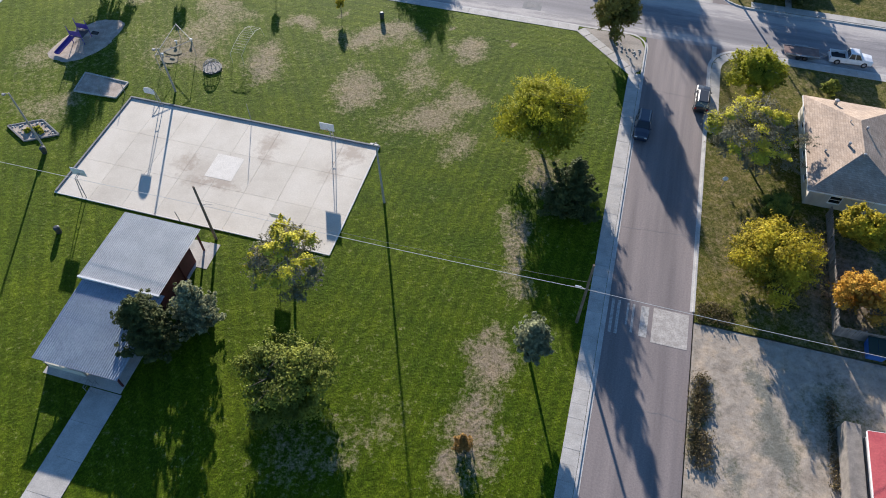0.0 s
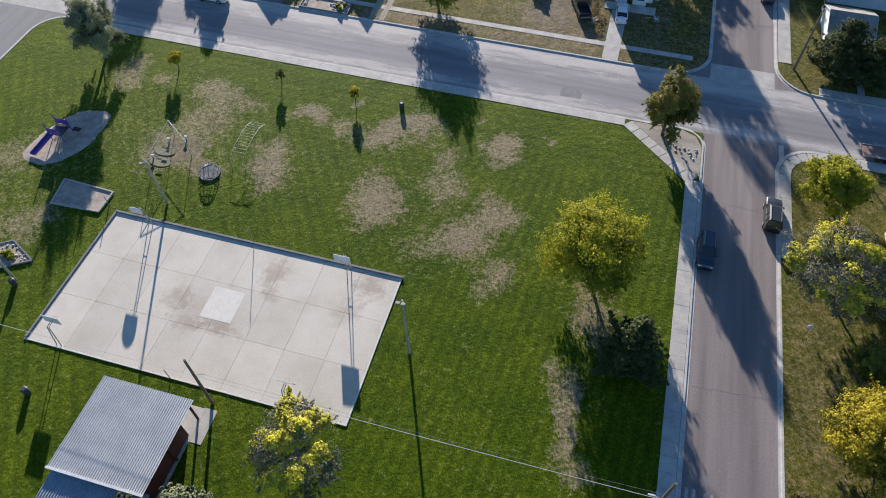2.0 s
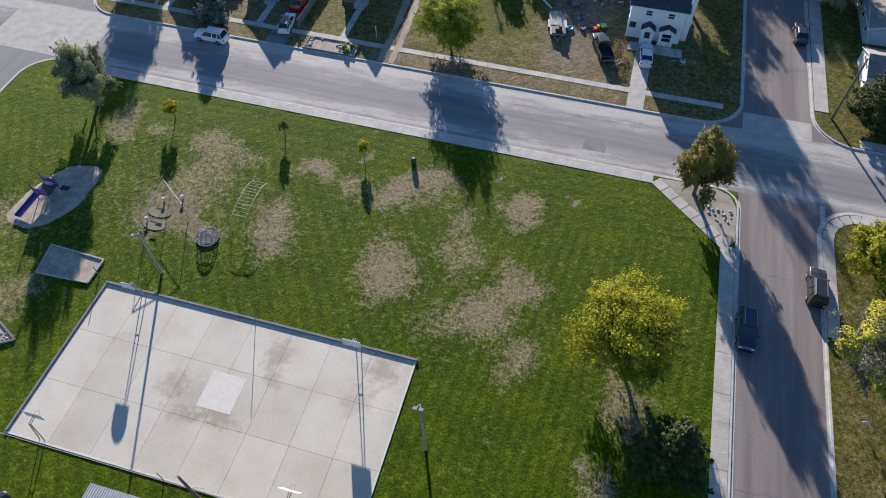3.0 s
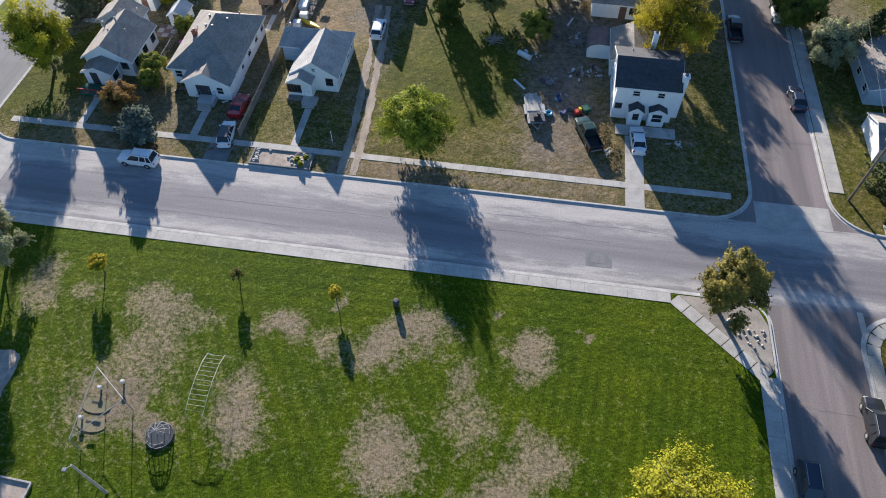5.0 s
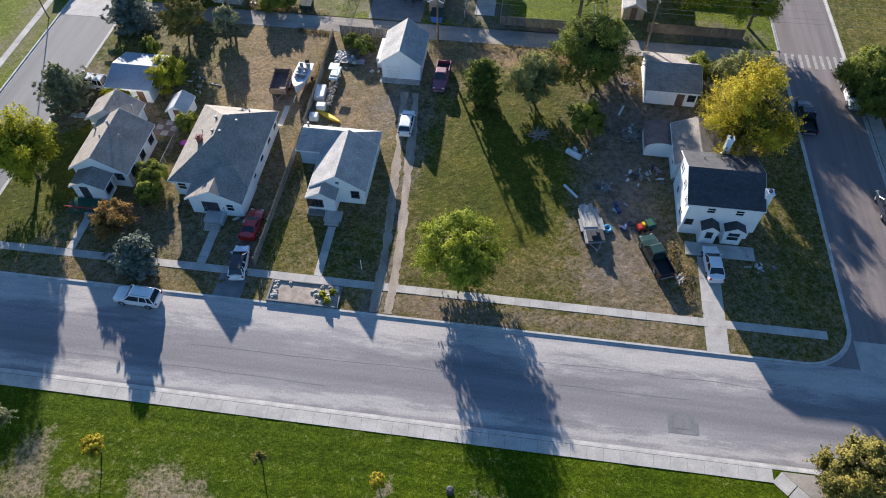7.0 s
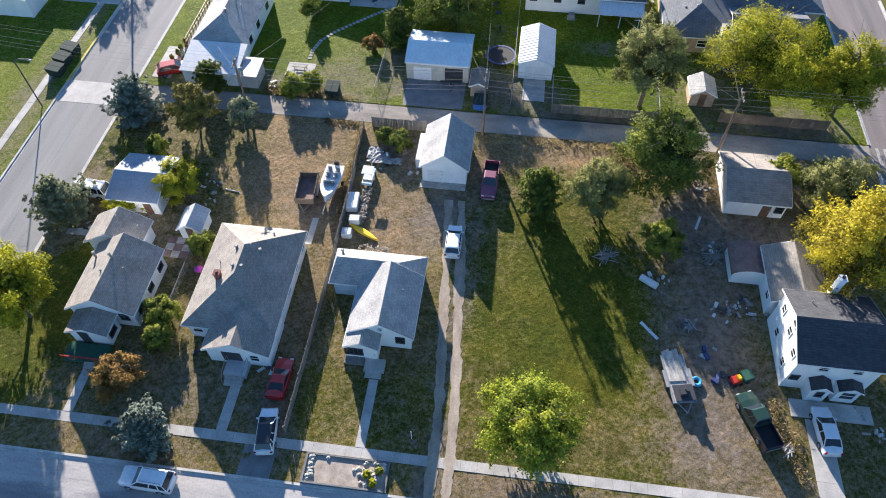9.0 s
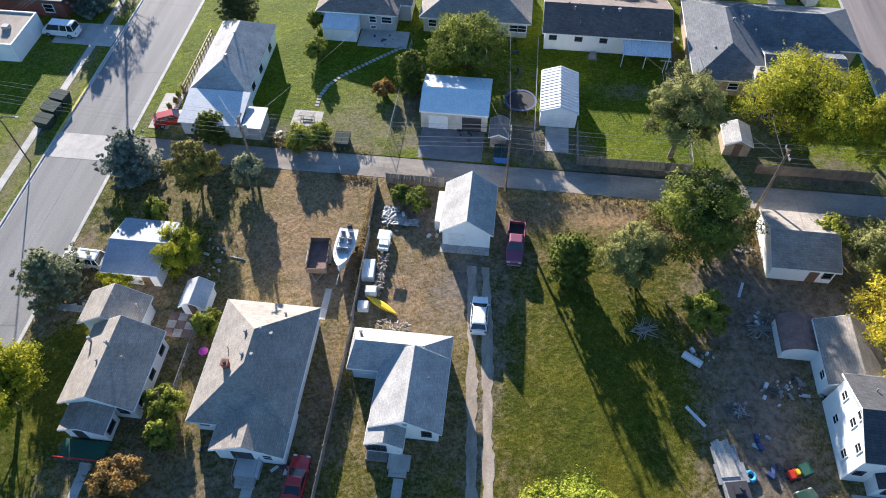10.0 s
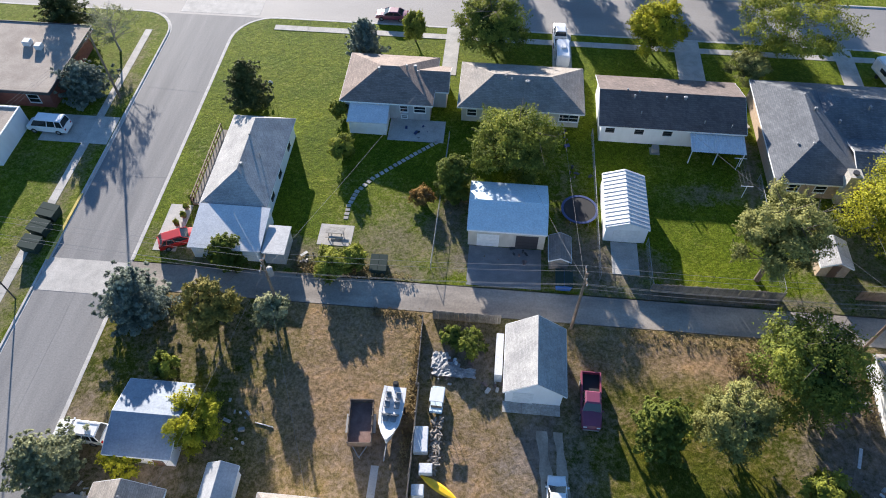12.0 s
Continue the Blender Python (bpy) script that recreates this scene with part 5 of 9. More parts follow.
# ---- trees and shrubs ----
LEAF = {
    "yellowgreen": leaf("leaves_yellow_green", (0.1, 0.125, 0.012), (0.32, 0.32, 0.026), (0.58, 0.53, 0.04), 0.36),
    "yellow": leaf("leaves_yellow", (0.12, 0.115, 0.016), (0.42, 0.34, 0.03), (0.66, 0.55, 0.045)),
    "orange": leaf("leaves_orange", (0.29, 0.16, 0.029), (0.609, 0.348, 0.0508), (0.7, 0.478, 0.087)),
    "green": leaf("leaves_green", (0.062, 0.085, 0.018), (0.165, 0.2, 0.036), (0.36, 0.37, 0.06)),
    "limegreen": leaf("leaves_lime", (0.085, 0.12, 0.014), (0.23, 0.28, 0.03), (0.5, 0.5, 0.06)),
    "lightgreen": leaf("leaves_soft_green", (0.1, 0.125, 0.022), (0.23, 0.255, 0.04), (0.44, 0.44, 0.07)),
    "dark": leaf("needles_dark", (0.037, 0.0498, 0.0172), (0.0792, 0.095, 0.0306), (0.158, 0.17, 0.0478), 0.15),
    "olive": leaf("needles_olive", (0.09, 0.0902, 0.0239), (0.191, 0.17, 0.0398), (0.36, 0.281, 0.0638), 0.2),
    "blue": leaf("needles_blue_grey", (0.085, 0.108, 0.086), (0.18, 0.217, 0.168), (0.36, 0.39, 0.285), 0.15),
    "gray": leaf("leaves_grey_green", (0.12, 0.138, 0.075), (0.255, 0.27, 0.15), (0.47, 0.46, 0.25), 0.25),
    "sage": leaf("leaves_sage", (0.075, 0.1, 0.02), (0.17, 0.2, 0.034), (0.34, 0.36, 0.058), 0.28),
    "greyolive": leaf("leaves_grey_olive", (0.1, 0.11, 0.035), (0.24, 0.245, 0.08), (0.44, 0.42, 0.15), 0.3),
    "weed": leaf("dry_weed_leaves", (0.08, 0.068, 0.03), (0.165, 0.128, 0.06), (0.27, 0.2, 0.1), 0.25),
    "tuft": leaf("leaves_yellow_tufts", (0.2, 0.195, 0.13), (0.3, 0.3, 0.07), (0.6, 0.55, 0.06), 0.3),
    "straw": leaf("dry_straw", (0.2, 0.15, 0.07), (0.34, 0.26, 0.13), (0.45, 0.36, 0.2), 0.3),
    "brown": leaf("leaves_rusty", (0.145, 0.087, 0.029), (0.319, 0.189, 0.058), (0.493, 0.319, 0.102)),
}


def cards(pos, nrm, size, rng, stretch=1.5):
    """Leaf sprays: a bent quad at each place, facing roughly along nrm."""
    k = len(pos)
    nrm = nrm + rng.normal(0, 0.36, (k, 3))
    nrm /= np.linalg.norm(nrm, axis=1, keepdims=True) + 1e-9
    u = np.cross(nrm, rng.normal(0, 1, (k, 3)))
    u /= np.linalg.norm(u, axis=1, keepdims=True) + 1e-9
    v = np.cross(nrm, u)
    s = (size * rng.uniform(0.6, 1.4, k))[:, None]
    a, b = u * s * stretch * 0.5, v * s * 0.5
    lift = nrm * s * 0.22
    return np.stack([pos - a, pos - b * 1.0 + lift, pos + a, pos + b * 1.0 + lift], 1).reshape(-1, 3)


def crown_mesh(name, verts, material, tuft_shade_tone=None):
    k = len(verts) // 4
    me = bpy.data.meshes.new(name)
    me.vertices.add(4 * k)
    me.vertices.foreach_set("co", verts.astype(np.float32).ravel())
    me.loops.add(4 * k)
    me.loops.foreach_set("vertex_index", np.arange(4 * k, dtype=np.int32))
    me.polygons.add(k)
    me.polygons.foreach_set("loop_start", np.arange(0, 4 * k, 4, dtype=np.int32))
    me.update(calc_edges=True)
    if tuft_shade_tone is not None:
        me.attributes.new("tuft_shade_tone", "FLOAT", "FACE").data.foreach_set("value", tuft_shade_tone.astype(np.float32))
    me.validate()
    me.materials.append(material)
    return me


def limbs(bm, rng, height, trunk_r, crown_r, base, count, top=0.85):
    """A tapered trunk that leans a little, with limbs that fork into the crown."""
    p = Vector((0, 0, -0.1))
    pts = [p]
    for i in range(1, 5):
        pts.append(Vector((rng.normal(0, 0.06) * i, rng.normal(0, 0.06) * i, height * top * i / 4)))
    rr = [trunk_r * (1.15 - 0.24 * i) for i in range(5)]
    for i in range(4):
        tube(bm, pts[i], pts[i + 1], rr[i], rr[i + 1], 8)
    tips = []
    for i in range(count):
        f = rng.uniform(base, 0.8)
        z = f * height
        j = min(3, int(f / top * 4))
        o = pts[j].lerp(pts[j + 1], min(1, max(0, (z - pts[j].z) / max(0.01, pts[j + 1].z - pts[j].z))))
        a = i * 2.4 + rng.uniform(-0.4, 0.4)
        reach = crown_r * rng.uniform(0.5, 0.85)
        m = o + Vector((math.cos(a) * reach * 0.5, math.sin(a) * reach * 0.5, height * 0.13))
        e = o + Vector((math.cos(a) * reach, math.sin(a) * reach, height * rng.uniform(0.12, 0.26)))
        tube(bm, o, m, trunk_r * 0.4, trunk_r * 0.24, 6)
        tube(bm, m, e, trunk_r * 0.24, trunk_r * 0.07, 5)
        for _ in range(2):
            t = m + Vector((rng.normal(0, 0.3) * crown_r, rng.normal(0, 0.3) * crown_r, height * rng.uniform(0.05, 0.2)))
            tube(bm, m, t, trunk_r * 0.16, trunk_r * 0.04, 4)
            tips.append(t)
        tips.append(e)
    return tips


def unit(v):
    return v / (np.linalg.norm(v, axis=-1, keepdims=True) + 1e-9)


def broadleaf(seed, height, width, dense=1.0, size=0.3, low=0.22, gaps=0.0):
    """Crown in lobes, each a heap of leafy clumps with sprays that stick out, so that the outline is ragged."""
    rng = np.random.default_rng(seed)
    r = width / 2
    zc, rz = height * (1 + low) / 2, height * (1 - low) / 2
    dims = np.array((r, r, rz))
    nlobe = int(11 + 0.9 * width)
    C, R, T = [], [], []
    for i in range(nlobe):
        z = 1 - 1.88 * (i + 0.5) / nlobe
        a = i * 2.39996 + rng.uniform(-0.5, 0.5)
        q = math.sqrt(max(0.0, 1 - z * z))
        d = unit(np.array((q * math.cos(a), q * math.sin(a), z)) + rng.normal(0, 0.16, 3))
        d[:2] *= 1.3 if z < -0.35 else 1.0
        c = d * rng.uniform(0.46, 0.68)
        lr = rng.uniform(0.27, 0.42)
        # Lighter high up, darker low: light from above put into the leaf colour.
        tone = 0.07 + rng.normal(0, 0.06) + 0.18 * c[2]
        for _ in range(int(6 + 3.5 * dense)):
            if rng.random() < 0.3 * gaps:
                continue
            e = unit(unit(rng.normal(0, 1, 3)) + 0.8 * d)
            C.append(c + e * lr * rng.uniform(0.55, 1.05))
            R.append(rng.uniform(0.1, 0.19))
            T.append(tone + rng.normal(0, 0.04))
    for _ in range(int((30 if gaps < 0.4 else 14) * dense)):
        d = unit(rng.normal(0, 1, 3))
        C.append(d * rng.uniform(0.2, 0.74))
        R.append(rng.uniform(0.16, 0.25))
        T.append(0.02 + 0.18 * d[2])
    C, R, T = np.array(C) * 0.97, np.array(R), np.array(T)
    k = len(C)
    total = max(300, min(int(dense * 100 * (width * height) / (size / 0.3) ** 1.6), 27000))
    w = R ** 2 * rng.uniform(1 - gaps, 1, k)
    if gaps > 0.9:
        tuft = (rng.random(k) < 0.42) & (C[:, 2] > -0.1)
        T = np.where(tuft, 0.42, -0.6)
        w *= np.where(tuft, 3.2, 0.8)
    idx = rng.choice(k, total, p=w / w.sum())
    d = unit(rng.normal(0, 1, (total, 3)))
    d[:, 2] = np.where(rng.random(total) < 0.6, np.abs(d[:, 2]), d[:, 2])
    pos = C[idx] + d * (R[idx] * rng.uniform(0.5, 1.1, total))[:, None]
    axis = unit(unit(C) * 0.8 + np.array((0, 0, 0.45)) + rng.normal(0, 0.35, (k, 3))) * rng.uniform(0.12, 0.34, (k, 1))
    spray = rng.random(total) < 0.2
    f = rng.uniform(0.3, 1.0, total)[:, None]
    pos = np.where(spray[:, None], C[idx] + axis[idx] * f + rng.normal(0, 0.03, (total, 3)) * (1.25 - f), pos)
    out = unit(pos + np.array((0, 0, 0.3)))
    nrm = d * 0.6 + out * 0.7
    pos = pos * dims + np.array((0, 0, zc))
    pos[:, 2] = np.maximum(pos[:, 2], 0.15 + 0.1 * height * low)
    if gaps > 0.7:
        return cards(pos, nrm, size, rng), T[idx]
    # Inner cards toned dark: shade inside the crown put into their colour.
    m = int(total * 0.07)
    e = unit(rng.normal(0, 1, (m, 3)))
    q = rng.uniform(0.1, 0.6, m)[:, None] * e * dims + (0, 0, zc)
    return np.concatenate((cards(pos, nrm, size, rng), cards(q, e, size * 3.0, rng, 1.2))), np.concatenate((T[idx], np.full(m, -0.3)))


def conifer(seed, height, width, dense=1.0, size=0.26, low=0.06, pow_=0.8):
    """Whorls of boughs of uneven reach, narrowing to a tip."""
    rng = np.random.default_rng(seed)
    out, nr = [], []
    r = width / 2
    n = int(7 * height * dense) + 24
    ph = rng.uniform(0, 6.28, 3)
    for i in range(n):
        f = (i + rng.random()) / n
        z = height * (low + (1 - low) * f)
        a = i * 2.39996 + rng.uniform(-0.3, 0.3)
        lump = 1 + 0.16 * math.sin(2 * a + ph[0] + 5 * f) + 0.12 * math.sin(3 * a + ph[1] - 9 * f)
        foot = min(1.0, 0.62 + 2.4 * f)
        reach = r * foot * (1 - f) ** pow_ * lump * rng.uniform(0.62, 1.15) + 0.12
        m = int(14 + 26 * reach * dense)
        s = rng.uniform(0.12, 1.0, m) ** 0.7
        w = (1 - s) * 0.36 * reach + 0.12
        off = rng.uniform(-1, 1, m) * w
        ca, sa = math.cos(a), math.sin(a)
        x = ca * reach * s - sa * off
        y = sa * reach * s + ca * off
        tip = rng.uniform(-0.2, 0.22)
        zz = z + tip * reach * s ** 1.5 + rng.normal(0, 0.07, m) + 0.16 * reach * (s > 0.9)
        out.append(np.stack((x, y, np.maximum(zz, 0.12)), 1))
        nr.append(np.stack((np.full(m, ca * 0.45), np.full(m, sa * 0.45), np.full(m, 0.8)), 1))
    return cards(np.concatenate(out), np.concatenate(nr), size, rng, 1.9)


KINDS = {
    # kind: (shape, leaf, dense, leaf size, low, gaps, limbs, words)
    "yellowgreen": ("broad", "yellowgreen", 2.3, 0.28, 0.1, 0.2, 10, "full-crowned tree turning yellow-green"),
    "sparseyellow": ("broad", "tuft", 0.8, 0.28, 0.3, 0.95, 18, "thinning tree with grey branches and yellow tufts"),
    "sparsegreen": ("broad", "lightgreen", 0.7, 0.28, 0.25, 0.8, 16, "wide open tree with thinning green leaves"),
    "yellow": ("broad", "yellow", 2.0, 0.28, 0.06, 0.3, 10, "tree in golden yellow autumn leaf"),
    "airyyellow": ("broad", "yellow", 2.1, 0.28, 0.08, 0.42, 14, "tall airy tree in yellow autumn leaf"),
    "orange": ("broad", "orange", 1.1, 0.24, 0.05, 0.4, 8, "orange autumn shrub tree"),
    "orangebrown": ("broad", "brown", 0.9, 0.22, 0.1, 0.5, 10, "small rusty brown ornamental tree"),
    "orangebush": ("broad", "brown", 1.6, 0.2, 0.02, 0.3, 6, "low rusty orange bush"),
    "green": ("broad", "green", 2.0, 0.3, 0.04, 0.25, 10, "large dense dark green tree"),
    "sage": ("broad", "sage", 2.0, 0.28, 0.03, 0.35, 14, "bushy olive green tree with upright sprays"),
    "limegreen": ("broad", "limegreen", 2.2, 0.27, 0.03, 0.15, 10, "round lime-green tree beside the pavement"),
    "lightgreen": ("broad", "lightgreen", 1.4, 0.26, 0.08, 0.4, 12, "airy light green yard tree"),
    "wispy": ("broad", "greyolive", 1.5, 0.22, 0.08, 0.5, 14, "airy olive green yard tree"),
    "olive": ("broad", "olive", 1.3, 0.26, 0.06, 0.4, 8, "olive green shrubby tree"),
    "bush": ("broad", "lightgreen", 1.8, 0.22, 0.02, 0.4, 6, "leafy green garden bush"),
    "greenbush": ("broad", "green", 1.8, 0.22, 0.02, 0.4, 6, "dark green garden bush"),
    "yellowbush": ("broad", "yellowgreen", 1.8, 0.22, 0.02, 0.4, 6, "yellow-green leafy garden bush"),
    "young": ("broad", "yellow", 0.8, 0.16, 0.35, 0.5, 6, "young staked tree with a few yellow leaves"),
    "youngbare": ("broad", "olive", 0.4, 0.13, 0.3, 0.6, 8, "young thin tree, nearly bare"),
    "bare": ("broad", "gray", 0.16, 0.2, 0.25, 0.9, 24, "bare-branched tree by the brick building"),
    "gray": ("broad", "gray", 1.5, 0.26, 0.06, 0.4, 12, "grey-green tree with open crown"),
    "graygreen": ("broad", "greyolive", 1.3, 0.27, 0.22, 0.6, 14, "tall grey-green tree by the fence"),
    "darkcon": ("cone", "dark", 1.3, 0.26, 0.05, 0.62, 0, "dark green spruce tree"),
    "brownconifer": ("broad", "olive", 2.0, 0.26, 0.05, 0.4, 14, "olive brown juniper on the corner island"),
    "denseconifer": ("cone", "green", 1.7, 0.24, 0.03, 0.42, 0, "dense rounded dark evergreen tree"),
    "bluespruce": ("cone", "blue", 1.5, 0.25, 0.02, 0.5, 0, "blue-grey spruce with dense boughs"),
    "graycon": ("cone", "gray", 1.4, 0.26, 0.04, 0.5, 0, "grey-green juniper with dense boughs"),
    "deadcone": ("cone", "brown", 0.8, 0.2, 0.04, 0.8, 0, "small brown dried-out conifer sapling"),
    "spruce": ("cone", "gray", 1.3, 0.26, 0.46, 0.75, 0, "pale grey-green pine on a bare trunk"),
}


def plant(x, y, height, width, kind, seed):
    shape, lf, dense, size, low, gaps, nl, words = KINDS[kind]
    rng = np.random.default_rng(seed + 5000)
    bush = height < 3.6 and "young" not in kind
    name = "bush" if bush else "tree"
    root = thing(name, x, y, 0.08, words, "bush" if bush else "tree")
    root.rotation_euler = (0, 0, seed * 1.7)
    bm = B()
    tr = max(0.03, height * 0.022)
    if shape == "broad":
        limbs(bm, rng, height * 0.95, tr, width / 2, max(0.06, low), nl)
        verts, tuft_shade_tone = broadleaf(seed, height, width, dense, size * 0.52, low, gaps)
    else:
        tube(bm, (0, 0, -0.1), (0, 0, height * 0.95), tr * 1.2, 0.02, 8)
        for i in range(14):
            f = low + 0.05 + (0.8 - low) * i / 14
            a = i * 2.4
            q = width / 2 * (1 - f) * 0.8
            tube(bm, (0, 0, height * f), (math.cos(a) * q, math.sin(a) * q, height * f - 0.12 * q), tr * 0.35, 0.015, 5)
        tuft_shade_tone = None
        verts = conifer(seed, height, width, dense * 1.6, size * 0.58, low, gaps)
    me = bpy.data.meshes.new("trunk")
    bm.to_mesh(me)
    bm.free()
    me.materials.append(M_PALEBARK if "sparse" in kind or kind in ("bare", "gray") else M_BARK)
    t = new("trunk", me)
    t.parent = root
    c = new("crown", crown_mesh("crown", verts, LEAF[lf], tuft_shade_tone))
    c.parent = root
    return root


TREES = [
    (-5.0, 62.8, 8.7, 12.2, "yellowgreen"),
    (0.5, 52.4, 8.5, 7.2, "darkcon"),
    (-0.2, 32.7, 6.5, 4.9, "spruce"),
    (-25.9, 34.6, 7.0, 9.2, "sparseyellow"),
    (-21.3, 23.1, 7.0, 9.7, "sage"),
    (-36.5, 24.4, 8.0, 7.4, "darkcon"),
    (-33.1, 27.7, 7.0, 5.0, "graycon"),
    (-4.3, 22.4, 2.3, 1.9, "deadcone"),
    (1.2, 85.8, 9.8, 6.8, "brownconifer"),
    (-74.6, 80.7, 9.8, 6.6, "gray"),
    (-63.6, 81.1, 3.0, 2.3, "young"),
    (-48.8, 82.1, 2.5, 1.5, "youngbare"),
    (-38.1, 81.4, 2.5, 1.6, "young"),
    (20.3, 79.7, 6.0, 7.9, "yellowgreen"),
    (19.6, 67.3, 6.5, 12.7, "sparseyellow"),
    (22.4, 49.7, 6.0, 10.5, "yellow"),
    (31.5, 56.2, 5.0, 5.4, "yellow"),
    (31.6, 48.0, 4.0, 6.4, "orange"),
    (23.5, 58.8, 2.5, 4.3, "greenbush"),
    (22.4, 104.3, 8.0, 9.9, "darkcon"),
    (26.7, 103.0, 8.0, 7.2, "darkcon"),
    (-33.7, 105.3, 7.5, 9.6, "limegreen"),
    (-68.1, 101.3, 4.5, 6.2, "bluespruce"),
    (-72.7, 105.9, 4.0, 5.0, "orangebrown"),
    (-71.1, 113.5, 3.0, 4.0, "bush"),
    (-70.6, 110.8, 2.5, 3.4, "bush"),
    (-85.2, 112.0, 9.6, 8.7, "yellowgreen"),
    (-87.1, 125.1, 6.0, 7.6, "graycon"),
    (-75.9, 130.2, 4.0, 6.2, "yellowbush"),
    (-80.1, 135.4, 3.5, 2.6, "bush"),
    (-80.8, 127.1, 2.5, 5.0, "yellowbush"),
    (-70.1, 122.2, 3.0, 3.2, "bush"),
    (-34.1, 133.1, 6.0, 6.1, "denseconifer"),
    (-27.7, 134.2, 6.4, 7.4, "wispy"),
    (-20.2, 139.6, 8.3, 11.6, "green"),
    (-20.8, 128.6, 4.5, 5.1, "lightgreen"),
    (-6.4, 139.9, 4.5, 4.5, "lightgreen"),
    (-1.3, 136.6, 7.5, 9.0, "wispy"),
    (-3.1, 125.8, 13.2, 11.0, "airyyellow"),
    (-85.4, 142.0, 6.0, 8.7, "bluespruce"),
    (-77.4, 141.6, 6.0, 6.3, "olive"),
    (-71.3, 142.1, 4.5, 4.1, "gray"),
    (-78.3, 149.2, 3.5, 4.9, "denseconifer"),
    (-82.3, 174.1, 6.5, 7.2, "darkcon"),
    (-66.6, 148.8, 3.0, 4.8, "bush"),
    (-64.5, 149.8, 3.0, 3.0, "bush"),
    (-69.1, 186.0, 5.0, 5.8, "bluespruce"),
    (-62.4, 188.8, 5.0, 3.7, "bush"),
    (-51.9, 188.0, 8.0, 10.0, "green"),
    (-48.0, 165.8, 8.0, 11.3, "green"),
    (-54.9, 161.0, 5.5, 5.5, "denseconifer"),
    (-58.2, 159.4, 2.0, 3.1, "orangebush"),
    (-68.7, 166.1, 3.0, 3.6, "bush"),
    (-70.2, 172.4, 3.0, 2.6, "bush"),
    (-29.8, 189.6, 7.0, 8.4, "yellowgreen"),
    (-12.3, 190.2, 9.0, 16.6, "sparsegreen"),
    (-21.7, 151.8, 13.0, 9.5, "graygreen"),
    (-6.8, 157.4, 11.0, 14.6, "yellowgreen"),
    (2.7, 153.2, 11.0, 9.0, "yellowgreen"),
    (-103.8, 173.7, 5.0, 7.7, "bluespruce"),
    (-103.2, 182.9, 7.0, 7.1, "bare"),
    (-112.3, 187.5, 7.0, 8.5, "darkcon"),
    (18.8, 128.8, 7.0, 7.5, "gray"),
    (14.8, 139.6, 7.0, 8.2, "green"),
    (16.2, 136.9, 7.0, 7.5, "green"),
    (24.1, 131.7, 7.0, 4.6, "darkcon"),
    (-17.8, 184.4, 4.0, 5.9, "graygreen"),
    (30.6, 81.8, 2.0, 2.6, "bush"),
    # Out of view: added for the tree shadows on the far street and yards.
    (-56.0, 212.0, 11.0, 10.0, "green"),
    (-44.0, 211.0, 11.0, 9.0, "green"),
    (-34.0, 213.0, 11.0, 9.0, "green"),
    (-22.0, 211.0, 12.0, 10.0, "green"),
    (-11.0, 212.0, 11.0, 9.0, "green"),
]
for i, (x, y, height, width, kind) in enumerate(TREES):
    plant(x, y, height, width, kind, i + 1)

# ---- park things ----
CX0, CX1, CY0, CY1 = -58.0, -23.9, 39.4, 56.3
root = thing("court_border", -41, 48, 0, "raised concrete border round the ball court", "kerb", kind="structure")
# Dark north and west, pale south and east: kerb's shade and light as colour.
for nm, a, m in (("north_edge", (CX0 - 0.25, CY1, CX1 + 0.25, CY1 + 0.25, 0.34), M_DARKCONC), ("west_edge", (CX0 - 0.25, CY0, CX0, CY1, 0.32), M_DARKCONC),
                 ("east_edge", (CX1, CY0, CX1 + 0.2, CY1, 0.2), M_COURT_PATCH), ("south_edge", (CX0 - 0.25, CY0 - 0.2, CX1 + 0.2, CY0, 0.2), M_COURT_PATCH)):
    bm = B()
    box(bm, a[0], a[1], -0.2, a[2], a[3], a[4], 0.02)
    part("border", bm, m, root)


bm = B()
box(bm, -42.45, 46.3, 0.17, -38.95, 50.1, 0.19, 0.004)
single("court_patch", bm, M_COURT_PATCH, "fresh pale square of concrete in the court", "patch", kind="structure")


